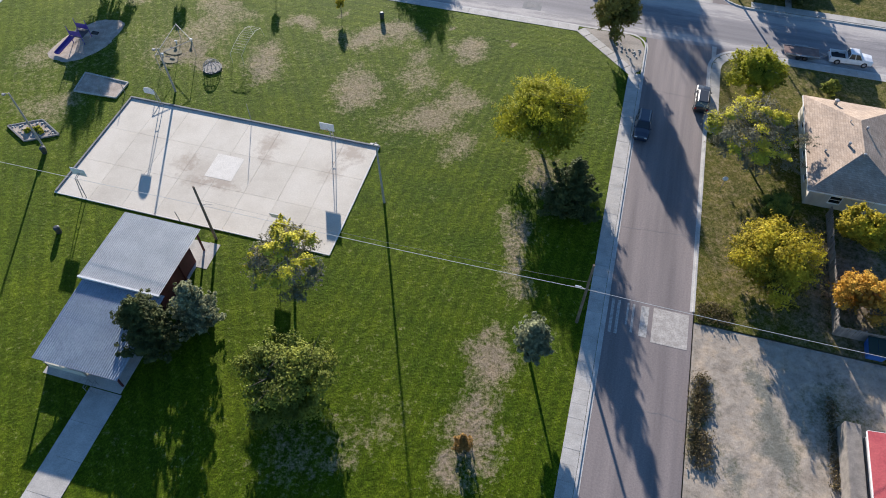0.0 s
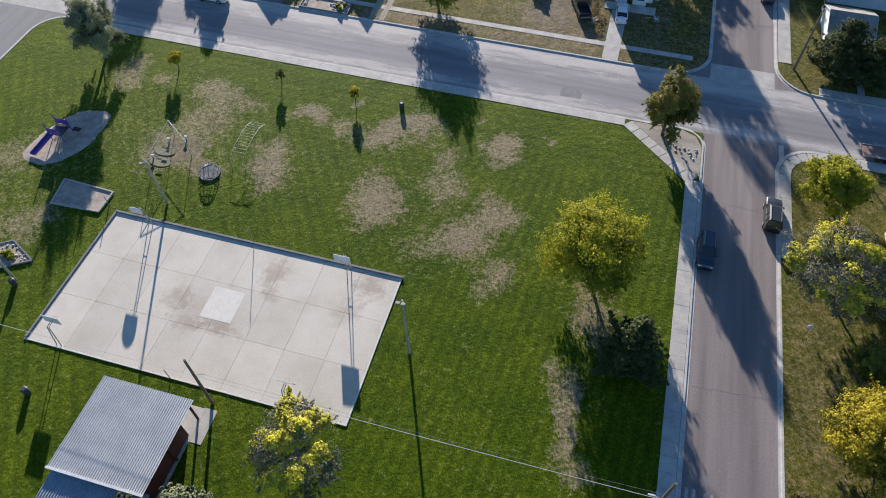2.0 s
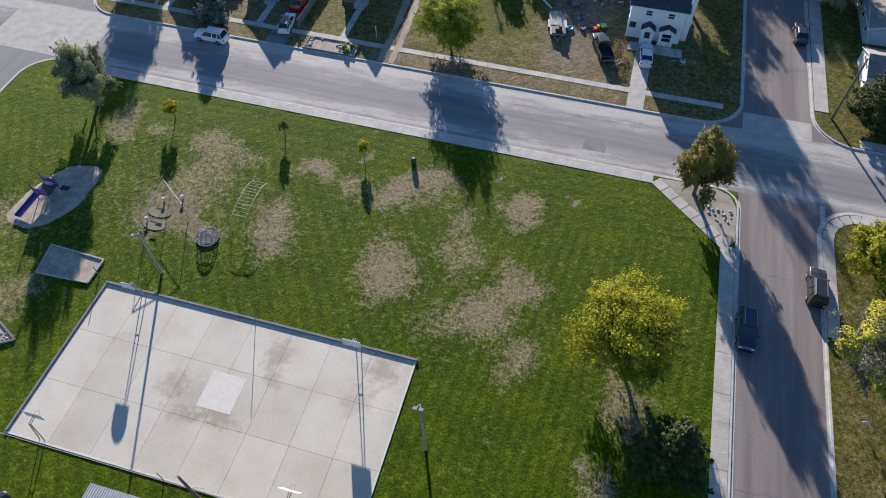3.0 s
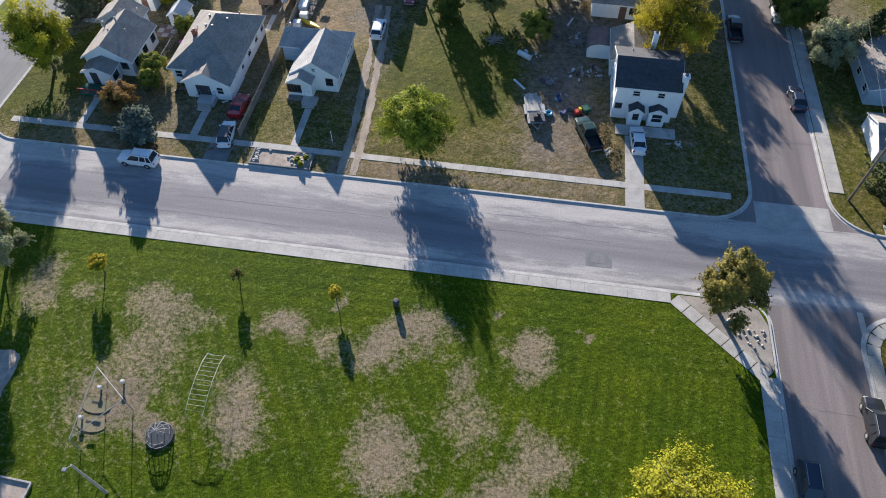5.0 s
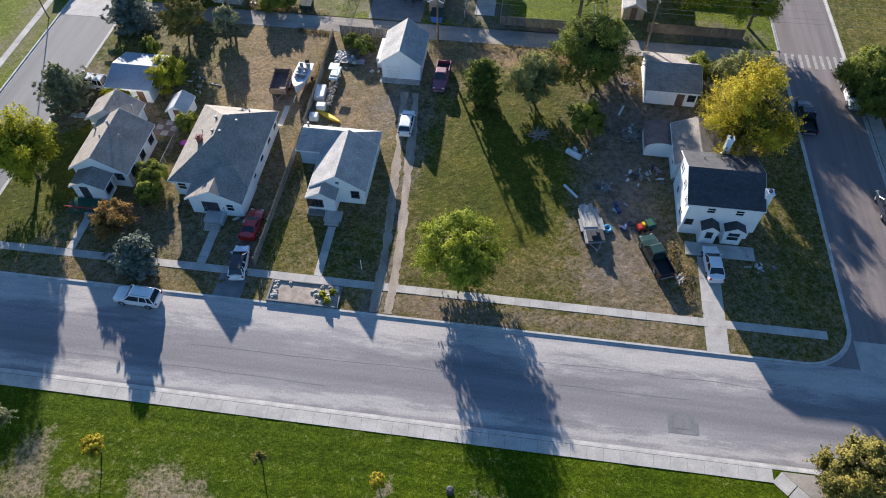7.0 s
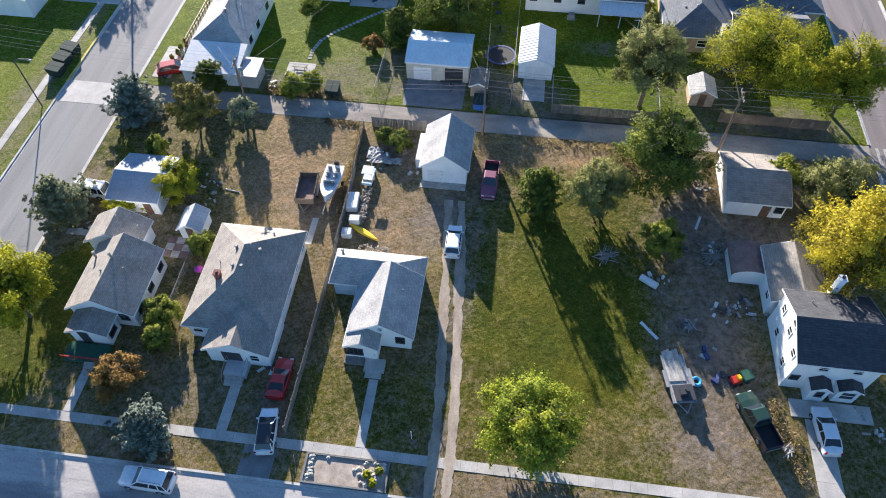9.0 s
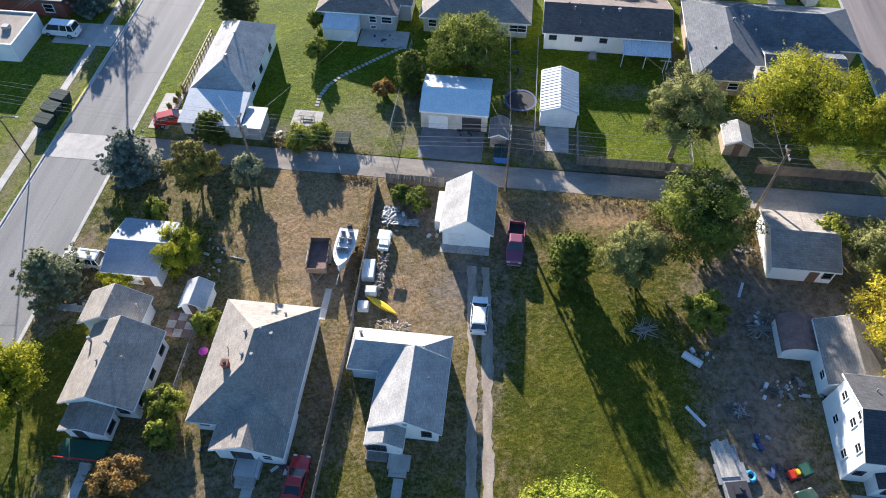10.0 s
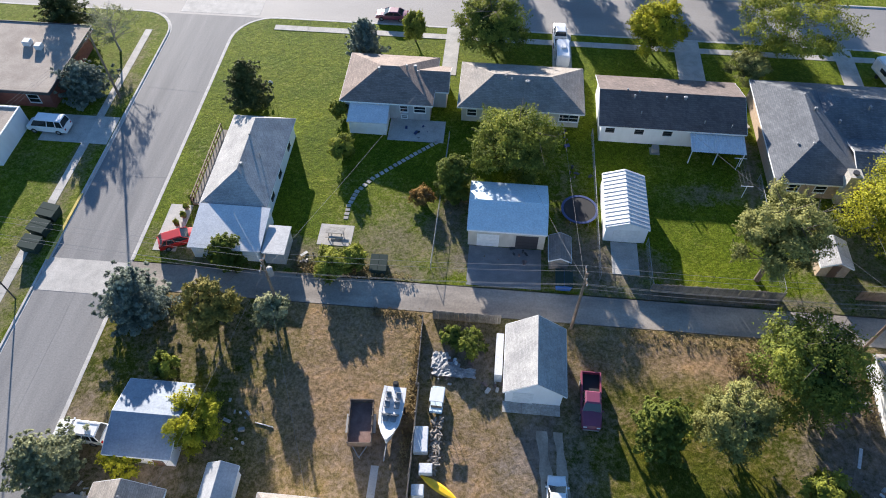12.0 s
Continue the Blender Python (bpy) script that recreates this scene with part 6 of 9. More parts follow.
def hoop(x, y, face, h=3.3, rounded=False, up=0.0):
    """Basketball hoop: pole, arm, backboard, rim; face: +1 looks north."""
    r = thing("basketball_hoop", x, y, 0.1, "steel basketball hoop with pale backboard at the court edge", "basketball hoop", "hoops round the court")
    bm = B()
    tube(bm, (x - 0.28, y, -0.1), (x - 0.1, y + face * 0.4, h), 0.05)
    part("pole", bm, M_STEEL, r)
    bm = B()
    tube(bm, (x + 0.28, y, -0.1), (x + 0.1, y + face * 0.4, h), 0.05)
    part("pole", bm, M_STEEL, r)
    bm = B()
    for s in (-0.1, 0.1):
        tube(bm, (x + s, y + face * 0.4, h), (x + s, y + face * 1.1, h + 0.1), 0.035)
    tube(bm, (x - 0.2, y + face * 0.15, 1.4), (x + 0.2, y + face * 0.15, 1.4), 0.03)
    part("arm", bm, M_STEEL, r)
    bm = B()
    yb = y + face * 1.12
    if rounded:
        pts = [(-0.7, -0.4), (0.7, -0.4)] + [(0.75 * math.cos(math.pi * i / 8), 0.1 + 0.5 * math.sin(math.pi * i / 8)) for i in range(9)]
    else:
        pts = [(-0.9, -0.55), (0.9, -0.55), (0.9, 0.55), (-0.9, 0.55)]
    rings = [[bm.verts.new((x + u, yb + d - up * v * face, h + 0.3 + v)) for u, v in pts] for d in (-0.03, 0.03)]
    for i in range(len(pts)):
        j = (i + 1) % len(pts)
        bm.faces.new((rings[0][i], rings[0][j], rings[1][j], rings[1][i]))
    bm.faces.new(rings[0][::-1]), bm.faces.new(rings[1])
    bmesh.ops.recalc_face_normals(bm, faces=bm.faces)
    part("backboard", bm, M_WHITEMETAL, r)
    bm = B()
    for i in range(12):
        a, b = 6.2832 * i / 12, 6.2832 * (i + 1) / 12
        yc = yb + face * 0.35
        tube(bm, (x + 0.23 * math.cos(a), yc + 0.23 * math.sin(a), h), (x + 0.23 * math.cos(b), yc + 0.23 * math.sin(b), h), 0.015, None, 5)
    part("rim", bm, M_REDP, r)


hoop(-53.5, 56.05, -1, 3.2, True)
hoop(-29.6, 56.0, -1, 3.2)
hoop(-54.4, 39.5, 1, 3.0)
hoop(-29.8, 39.5, 1, 3.0, up=0.35)


def post(x, y, h, r, label, name="post", material=None, lean=(0, 0)):
    bm = B()
    tube(bm, (0, 0, -0.1), (lean[0], lean[1], h), r, r * 0.85)
    return single(name, bm, material or M_STEEL, label, name.replace("_", " "), at=(x, y, 0.1))


post(-41.0, 56.5, 2.9, 0.04, "thin steel net post at the court edge", "net_post")
post(-41.8, 39.2, 1.6, 0.05, "short leaning steel post by the court", "net_post", None, (-0.25, 0.1))


def light_pole(x, y, h, lean, label, arms=1):
    r = thing("light_pole", x, y, 0.08, label, "light pole")
    bm = B()
    tube(bm, (x, y, -0.1), (x + lean[0], y + lean[1], h), 0.15, 0.09, 10)
    part("pole", bm, M_PALEWOOD, r)
    for i in range(arms):
        bm = B()
        tx, ty = x + lean[0], y + lean[1]
        bent(bm, ((tx, ty, h - 0.1), (tx + 0.25 * (i * 2 - 1), ty - 0.35, h + 0.08)), 0.03)
        a = part("arm", bm, M_STEEL, r)
        bm = B()
        box(bm, tx + 0.25 * (i * 2 - 1) - 0.2, ty - 0.62, h, tx + 0.25 * (i * 2 - 1) + 0.2, ty - 0.3, h + 0.22, 0.04)
        part("lamp_head", bm, M_STEEL, a)


M_PALEWOOD = mat("grey_pole_wood", (0.3, 0.27, 0.24), (0.42, 0.39, 0.35), 1.2, 12, 0.9)
light_pole(-63.6, 45.2, 9.0, (0, 0), "tall grey park light pole beside the stone planter")
light_pole(-20.35, 48.1, 9.6, (-0.3, 0.1), "tall park light pole with twin heads by the court", 2)
light_pole(-53.2, 59.1, 6.9, (-0.2, 0.1), "park light pole behind the court")


def util_pole(x, y, h, label, arm_z, lamp=False, cross=True, lean=(0, 0)):
    r = thing("utility_pole", x, y, 0.08, label, "utility pole")
    bm = B()
    tube(bm, (x, y, -0.1), (x + lean[0], y + lean[1], h), 0.17, 0.11, 10)
    part("pole", bm, M_POLE, r)
    if cross:
        bm = B()
        box(bm, x - 0.06, y - 1.1, arm_z - 0.07, x + 0.06, y + 1.1, arm_z + 0.07)
        c = part("crossarm", bm, M_POLE, r)
        for k in (-1, -0.4, 0.4, 1):
            bm = B()
            tube(bm, (x, y + k, arm_z + 0.07), (x, y + k, arm_z + 0.28), 0.06, 0.03)
            part("insulator", bm, M_WHITEMETAL, c)
    return r


util_pole(-36.75, 38.0, 8.9, "weathered wooden utility pole beside the shelter", 6.0, cross=False)
bm = B()
bent(bm, ((-36.75, 38, 6.0), (-36.2, 38.2, 6.15), (-35.6, 38.3, 6.1)), 0.03)
single("pole_bracket", bm, M_STEEL, "short steel bracket on the utility pole", "bracket")
util_pole(3.7, 38.1, 10.2, "wooden utility pole between grass and pavement", 8.6, cross=False)


def wire(a, b, sag, label="thin overhead power line on poles", r=0.01, material=None):
    bm = B()
    a, b = Vector(a), Vector(b)
    k = 16
    pts = []
    for i in range(k + 1):
        f = i / k
        p = a.lerp(b, f)
        p.z -= sag * 4 * f * (1 - f)
        pts.append(p)
    bent(bm, pts, r, 4)
    bmesh.ops.remove_doubles(bm, verts=bm.verts, dist=0.004)
    return single("power_line", bm, material or M_WIRE, label, "power line", "power lines")


wire((-110, 37.9, 7.0), (-36.75, 38.0, 6.0), 0.7, r=0.024, material=M_CABLE)
wire((-36.75, 38.0, 6.0), (3.7, 38.1, 6.2), 0.25, r=0.024, material=M_CABLE)
wire((-36.75, 38.0, 6.9), (3.7, 38.1, 7.4), 0.5)
wire((3.7, 38.1, 6.2), (62, 38.5, 6.5), 0.6, r=0.024, material=M_CABLE)
bm = B()
box(bm, 2.6, 38.2, 6.05, 3.2, 38.35, 6.2, 0.03)
tube(bm, (3.1, 38.28, 6.12), (3.75, 38.1, 6.2), 0.02)
single("line_clamp", bm, M_WHITEMETAL, "white clamp where the line meets the pole", "clamp")

# picnic shelter
sh = thing("picnic_shelter", -41.3, 28, 0, "open picnic shelter with two corrugated sheet roofs", "shelter")


def corrugated(x0, x1, y0, y1, z_of, period, material, name, amp=0.035):
    bm = B()
    k = int((x1 - x0) / period * 4)
    cols = []
    for i in range(k + 1):
        x = x0 + (x1 - x0) * i / k
        w = amp * (0, 1, 0, -1)[i % 4]
        cols.append([bm.verts.new((x, y, z_of(y) + w + o)) for y in (y0, y1) for o in (0.0, -0.02)])
    for a, b in zip(cols, cols[1:]):
        bm.faces.new((a[0], b[0], b[2], a[2]))
        bm.faces.new((a[1], a[3], b[3], b[1]))
        bm.faces.new((a[0], a[1], b[1], b[0]))
        bm.faces.new((a[2], b[2], b[3], a[3]))
    bmesh.ops.recalc_face_normals(bm, faces=bm.faces)
    return part(name, bm, material, sh)


corrugated(-46.1, -37.0, 27.9, 36.75, lambda y: 3.35 + 0.012 * (36.75 - y), 0.22, M_METAL, "roof", 0.026)
corrugated(-45.7, -36.6, 23.6, 28.2, lambda y: 3.22 - 0.06 * (28.2 - y), 0.24, M_METAL_BLUE, "roof", 0.03)
corrugated(-45.7, -36.6, 18.9, 23.7, lambda y: 2.925 - 0.06 * (23.7 - y), 0.24, M_METAL_BLUE, "roof", 0.03)
bm = B()
box(bm, -46.15, 27.8, 3.28, -36.95, 28.0, 3.55)
part("ridge_flashing", bm, M_WHITEMETAL, sh)
bm = B()
box(bm, -45.6, 18.6, -0.1, -37.1, 37.3, 0.14)
part("floor_slab", bm, M_CONC, sh)
for x in (-45.4, -37.3):
    for y in (19.4, 23.8, 28.0, 32.2, 36.2):
        bm = B()
        box(bm, x - 0.09, y - 0.09, 0.1, x + 0.09, y + 0.09, 3.15 if y > 27 else 2.5 + 0.06 * (y - 18.9))
        part("post", bm, M_DARKRED, sh)
for y in (28.0, 32.2, 36.2):
    bm = B()
    box(bm, -45.6, y - 0.08, 3.1, -37.1, y + 0.08, 3.3)
    part("beam", bm, M_POLE, sh)
bm = B()
box(bm, -45.3, 19.3, 0.1, -41.2, 19.5, 1.2)
box(bm, -45.4, 19.2, 1.2, -41.1, 19.6, 1.28)
part("low_wall", bm, M_CREAM, sh)
bm = B()
box(bm, -44.6, 27.9, 0.1, -37.4, 28.1, 2.6)
part("partition", bm, M_REDMETAL, sh, "dark red partition wall")
for y0, y1, top in ((24.0, 27.9, 2.75), (28.1, 34.6, 3.2)):
    bm = B()
    box(bm, -37.55, y0, 0.1, -37.42, y1, top)
    part("side_wall", bm, M_DARKRED, sh, "dark red board side wall")
for i, (x, y) in enumerate(((-43.5, 22), (-39.5, 23), (-42.5, 32), (-39, 34))):
    pt = thing("picnic_table", x, y, 0.14, "worn picnic table on the shelter slab", "picnic table", "shelter tables")
    bm = B()
    box(bm, x - 0.95, y - 0.38, 0.84, x + 0.95, y + 0.38, 0.9)
    part("tabletop", bm, M_WOOD, pt)
    for s in (-1, 1):
        bm = B()
        box(bm, x - 0.95, y + s * 0.65 - 0.14, 0.55, x + 0.95, y + s * 0.65 + 0.14, 0.6)
        part("bench", bm, M_WOOD, pt)
        bm = B()
        tube(bm, (x + s * 0.7, y - 0.7, 0.12), (x + s * 0.7, y + 0.2, 0.86), 0.04)
        tube(bm, (x + s * 0.7, y + 0.7, 0.12), (x + s * 0.7, y - 0.2, 0.86), 0.04)
        part("leg", bm, M_STEEL, pt)
for k, x in enumerate((-40.4, -39.7)):
    bm = B()
    bent(bm, ((0, 0, -0.1), (0, 0, 0.85), (0, -0.9, 0.85), (0, -0.9, -0.1)), 0.03)
    tube(bm, (0, 0, 0.45), (0, -0.9, 0.45), 0.02)
    single("rail", bm, M_STEEL, "short steel handrail beside the shelter path", "rail", "shelter rails", at=(x, 18.9, 0.12))
bm = B()
box(bm, -37.2, 34.0, -0.1, -35.9, 37.4, 0.13)
single("shelter_apron", bm, M_CONC, "concrete strip beside the shelter", "paving", kind="structure")


def trash_can(x, y, label="dark trash can standing on the grass"):
    r = thing("trash_can", x, y, 0.1, label, "trash can")
    bm = B()
    tube(bm, (x, y, 0.05), (x, y, 0.95), 0.3, 0.34, 14)
    part("drum", bm, M_DARKTRIM, r)
    bm = B()
    tube(bm, (x, y, 0.95), (x, y, 1.12), 0.36, 0.2, 14)
    part("lid", bm, M_DARKTRIM, r)


for x, y in ((-31.8, 81.7), (-54.2, 34.2), (-63.2, 44.6)):
    trash_can(x, y)

# playground
bm = B()
pts = []
for i in range(40):
    a = 6.2832 * i / 40
    k = 1 + 0.16 * noise.noise((math.cos(a) * 1.5, math.sin(a) * 1.5, 4.0)) + 0.05 * noise.noise((math.cos(a) * 6, math.sin(a) * 6, 9.0))
    u, v = 3.5 * k * math.cos(a), 6.6 * k * math.sin(a)
    pts.append((-70.8 + 0.93 * u + 0.36 * v, 65.6 - 0.36 * u + 0.93 * v))
inner = [bm.verts.new((-70.8 + 0.8 * (x + 70.8), 65.6 + 0.8 * (y - 65.6), 0.17)) for x, y in pts]
outer = [bm.verts.new((x, y, 0.04)) for x, y in pts]
bm.faces.new(inner)
for i in range(40):
    bm.faces.new((inner[i], outer[i], outer[(i + 1) % 40], inner[(i + 1) % 40]))
bmesh.ops.recalc_face_normals(bm, faces=bm.faces)
single("play_surface", bm, M_SAND, "pale gravel bed under the play set", "play surface", kind="structure")
ps = thing("play_set", -71.3, 65.5, 0.15, "purple play tower with slide and climbing bars", "play set")
for x in (-72.2, -70.4):
    for y in (64.6, 66.4):
        bm = B()
        tube(bm, (x, y, 0.1), (x, y, 2.9), 0.06)
        part("post", bm, M_PURPLE, ps)
bm = B()
box(bm, -72.25, 64.55, 1.2, -70.35, 66.45, 1.3, 0.02)
part("platform", bm, M_DARKTRIM, ps)
for y0, y1 in ((66.38, 66.44), (64.56, 64.62)):
    bm = B()
    box(bm, -72.2, y0, 1.4, -70.4, y1, 2.2, 0.02)
    part("panel", bm, M_PURPLE, ps)
bm = B()
for a, b in (((-72.2, 64.6, 1.25), (-73.2, 61.6, 0.3)),):
    d = Vector((0.32, -0.1, 0))
    A, C = Vector(a) + Vector((0.35, 0, 0)), Vector(b) + Vector((0.35, 0, 0))
    for s0, s1, up in ((-0.3, 0.3, 0.0), (-0.36, -0.3, 0.22), (0.3, 0.36, 0.22)):
        slab(bm, [(A.x + s0, A.y, A.z + up), (A.x + s1, A.y, A.z + up), (C.x + s1, C.y, C.z + up), (C.x + s0, C.y, C.z + up)], 0.05 + up)
part("slide", bm, M_PURPLE, ps, "purple plastic slide")
bm = B()
for s in (0.0, 0.55):
    bent(bm, ((-70.4 + s, 64.4, 1.3), (-69.8 + s, 63.0, 0.9), (-69.6 + s, 62.6, 0.1)), 0.035)
for i in range(4):
    f = i / 4
    tube(bm, (-70.4 + 0.6 * f, 64.4 - 1.4 * f, 1.3 - 0.4 * f), (-69.85 + 0.6 * f, 64.4 - 1.4 * f, 1.3 - 0.4 * f), 0.025)
part("ladder", bm, M_STEEL, ps)
bm = B()
box(bm, -69.9, 66.0, 1.0, -68.9, 66.6, 1.2, 0.05)
part("seat_panel", bm, M_BLACK, ps)

sb = thing("sandbox", -63, 57, 0.1, "weathered timber sandbox with worn sand", "sandbox")
SBC = [(-66.8, 59.2), (-60.1, 58.9), (-60.1, 55.8), (-66.2, 55.5)]
for (x0, y0), (x1, y1) in zip(SBC, SBC[1:] + SBC[:1]):
    bm = B()
    sweep(bm, [(x0, y0), (x1, y1)], -0.08, 0.08, 0.0, 0.3)
    bmesh.ops.recalc_face_normals(bm, faces=bm.faces)
    part("timber", bm, M_STONE, sb)
bm = B()
slab(bm, [(x, y, 0.17) for x, y in SBC], 0.1)
part("sand", bm, M_SAND, sb)
for x, y in ((-62.0, 55.7), (-59.5, 57.0)):
    post(x, y, 1.7, 0.05, "bare steel post beside the sandbox", "post")

pl = thing("planter_bed", -67, 47.8, 0.1, "stone-edged gravel planting bed round the light pole", "planter")
PLC = [(-70.5, 47.4), (-66.9, 49.6), (-63.3, 47.8), (-66.8, 45.6)]
for (x0, y0), (x1, y1) in zip(PLC, PLC[1:] + PLC[:1]):
    for i in range(9):
        f0, f1 = i / 9 + 0.006, (i + 1) / 9 - 0.006
        bm = B()
        sweep(bm, [(x0 + (x1 - x0) * f0, y0 + (y1 - y0) * f0), (x0 + (x1 - x0) * f1, y0 + (y1 - y0) * f1)], -0.09, 0.08, 0.0, 0.3)
        bmesh.ops.recalc_face_normals(bm, faces=bm.faces)
        part("edging_block", bm, M_DARKCONC, pl)
bm = B()
slab(bm, [(x, y, 0.2) for x, y in PLC], 0.1)
part("gravel", bm, M_SAND, pl)
rg = random.Random(23)
for i in range(60):
    u, v = rg.uniform(0.06, 0.94), rg.uniform(0.06, 0.94)
    p = Vector(PLC[0]).lerp(Vector(PLC[1]), u).lerp(Vector(PLC[3]).lerp(Vector(PLC[2]), u), v)
    bm = B()
    bmesh.ops.create_icosphere(bm, subdivisions=1, radius=rg.uniform(0.08, 0.19))
    for w in bm.verts:
        w.co.z *= 0.6
        w.co += Vector((p.x, p.y, 0.22))
    part("stone", bm, M_STONE, pl)
for i, (x, y, w) in enumerate(((-66.4, 47.8, 1.3), (-67.4, 47.2, 0.9), (-65.6, 47.4, 0.8))):
    plant(x, y, 0.6, w, "yellowbush", 300 + i)

# triangular swing frame
sw = thing("swing_frame", -56.4, 66, 0.1, "three-legged steel swing frame over worn ground", "swing")
V = [(-57.9, 69.4), (-57.2, 62.4), (-54.1, 66.7)]
for x, y in V:
    bm = B()
    tube(bm, (x, y, 0.0), (x, y, 2.6), 0.04)
    part("leg", bm, M_STEEL, sw)
for a, b in zip(V, V[1:] + V[:1]):
    bm = B()
    tube(bm, (*a, 2.6), (*b, 2.6), 0.04)
    part("top_bar", bm, M_STEEL, sw)
for x, y in ((-57.7, 66.7), (-57.4, 64.8)):
    bm = B()
    bent(bm, ((x, y, 2.6), (x + 0.1, y, 0.75)), 0.018, 4)
    part("chain", bm, M_STEEL, sw)
    bm = B()
    box(bm, x - 0.25, y - 0.12, 0.62, x + 0.45, y + 0.12, 0.7, 0.02)
    part("seat", bm, M_BLACK, sw)
for i, (x, y) in enumerate(((-57.7, 66.6), (-57.3, 64.8))):
    bm = B()
    bmesh.ops.create_circle(bm, cap_ends=True, segments=20, radius=1.0)
    for v in bm.verts:
        v.co.x *= 1.4
        v.co.y *= 0.75
        v.co.z = 0
    single("worn_hollow", bm, M_GROUND, "dark worn hollow under the swing seat", "hollow", kind="structure", at=(x, y, 0.16))
for x, y in ((-58.0, 68.3), (-58.4, 65.2), (-56.1, 69.2)):
    bm = B()
    tube(bm, (0, 0, 0), (0, 0, 0.4), 0.1)
    box(bm, -0.2, -0.14, 0.4, 0.2, 0.14, 0.56, 0.04)
    single("spring_rider", bm, M_WHITEMETAL, "small white spring rider seat", "spring rider", at=(x, y, 0.1))

dm = thing("climbing_dome", -50.6, 64.7, 0.1, "steel merry dome climber on a gravel disc", "climbing dome")
bm = B()
for i in range(12):
    a = 6.2832 * i / 12
    pts = [(-50.6 + 1.25 * math.cos(a) * math.cos(e), 64.7 + 1.25 * math.sin(a) * math.cos(e), 0.25 + 1.15 * math.sin(e)) for e in (0, 0.4, 0.8, 1.2, 1.5)]
    bent(bm, pts, 0.03, 5)
for e in (0.02, 0.5, 0.95):
    k = 18
    for i in range(k):
        a, b = 6.2832 * i / k, 6.2832 * (i + 1) / k
        r, z = 1.25 * math.cos(e), 0.25 + 1.15 * math.sin(e)
        tube(bm, (-50.6 + r * math.cos(a), 64.7 + r * math.sin(a), z), (-50.6 + r * math.cos(b), 64.7 + r * math.sin(b), z), 0.025, None, 5)
part("cage", bm, M_STEEL, dm)
bm = B()
tube(bm, (-50.6, 64.7, 0.0), (-50.6, 64.7, 0.26), 1.3, 1.3, 24)
part("deck", bm, M_DARKTRIM, dm)

ar = thing("monkey_bars", -47.6, 70, 0.1, "pale yellow arched ladder climber on thin posts", "monkey bars")
PTS = [(-0.0, 66.6, 1.6), (0, 68.2, 2.1), (0, 70, 2.3), (0, 71.6, 2.2), (0, 72.8, 1.7)]
for s in (-48.5, -46.8):
    bm = B()
    bent(bm, [(s, 66.6, 0)] + [(s, y, z) for _, y, z in PTS] + [(s, 73.3, 0)], 0.024)
    part("side_rail", bm, M_CREAM, ar)
for i in range(13):
    y = 66.9 + i * 0.47
    z = 2.28 - 0.055 * (y - 70) ** 2
    bm = B()
    tube(bm, (-48.5, y, z), (-46.8, y, z), 0.013, None, 6)
    part("rung", bm, M_CREAM, ar)
# corner island
bm = B()
slab(bm, [(-2.75, 87.35, 0.12), (5.7, 79.42, 0.12), (6.05, 80.0, 0.12), (6.05, 84.9, 0.12), (5.3, 86.6, 0.12), (3.6, 87.4, 0.12)], 0.2)
single("gravel_island", bm, M_ALLEY, "gravel corner bed with scattered stones", "gravel bed", kind="structure")
rng = random.Random(5)
for i in range(26):
    f, g_ = rng.random(), rng.random()
    x, y = 1.5 + 4.0 * f, 84.6 - 3.6 * f + g_ * (0.8 + 2.4 * f)
    bm = B()
    bmesh.ops.create_icosphere(bm, subdivisions=1, radius=rng.uniform(0.1, 0.22))
    for v in bm.verts:
        v.co *= rng.uniform(0.8, 1.2)
        v.co.z *= 0.7
    single("rock", bm, M_STONE, "rounded pale rock in the corner bed", "rock", "corner rocks", at=(x, y, 0.16))

# ---- vehicles ----
def paint(name, c, rough=0.3, metal=0.0):
    m, n, l, b = nodes_of(name)
    f = noise_node(n, l, 2.0, 4, 0.6)
    g = ramp_node(n, ((0.3, tuple(x * 0.88 for x in c)), (0.75, tuple(min(1, x * 1.05) for x in c))))
    l.new(f.outputs["Fac"], g.inputs[0])
    l.new(g.outputs[0], b.inputs["Base Color"])
    b.inputs["Roughness"].default_value = rough
    b.inputs["Metallic"].default_value = metal
    b.inputs["Coat Weight"].default_value = 0.6
    b.inputs["Coat Roughness"].default_value = 0.08
    return m


P_WHITE = paint("white_car_paint", (0.8, 0.8, 0.8))
P_BLACK = paint("black_car_paint", (0.015, 0.017, 0.022))
P_NAVY = paint("navy_car_paint", (0.02, 0.03, 0.055))
P_GREY = paint("grey_car_paint", (0.022, 0.023, 0.026), 0.4, 0.1)
P_RED = paint("red_car_paint", (0.45, 0.02, 0.02))
P_MAROON = paint("faded_maroon_paint", (0.22, 0.045, 0.09), 0.45)
P_PINKISH = paint("chalky_red_paint", (0.3, 0.06, 0.1), 0.5)
P_GREEN = paint("dark_green_paint", (0.02, 0.05, 0.035))
M_LIGHT = plain("lamp_lens", (0.7, 0.7, 0.68), 0.15)
M_TAIL = plain("tail_lens", (0.35, 0.01, 0.01), 0.2)


def loft(bm, rows, cap=True):
    """Skins a row of closed rings."""
    rings = [[bm.verts.new(p) for p in r] for r in rows]
    k = len(rings[0])
    for a, b in zip(rings, rings[1:]):
        for i in range(k):
            j = (i + 1) % k
            bm.faces.new((a[i], a[j], b[j], b[i]))
    if cap:
        bm.faces.new(rings[0][::-1])
        bm.faces.new(rings[-1])
    bmesh.ops.recalc_face_normals(bm, faces=bm.faces)


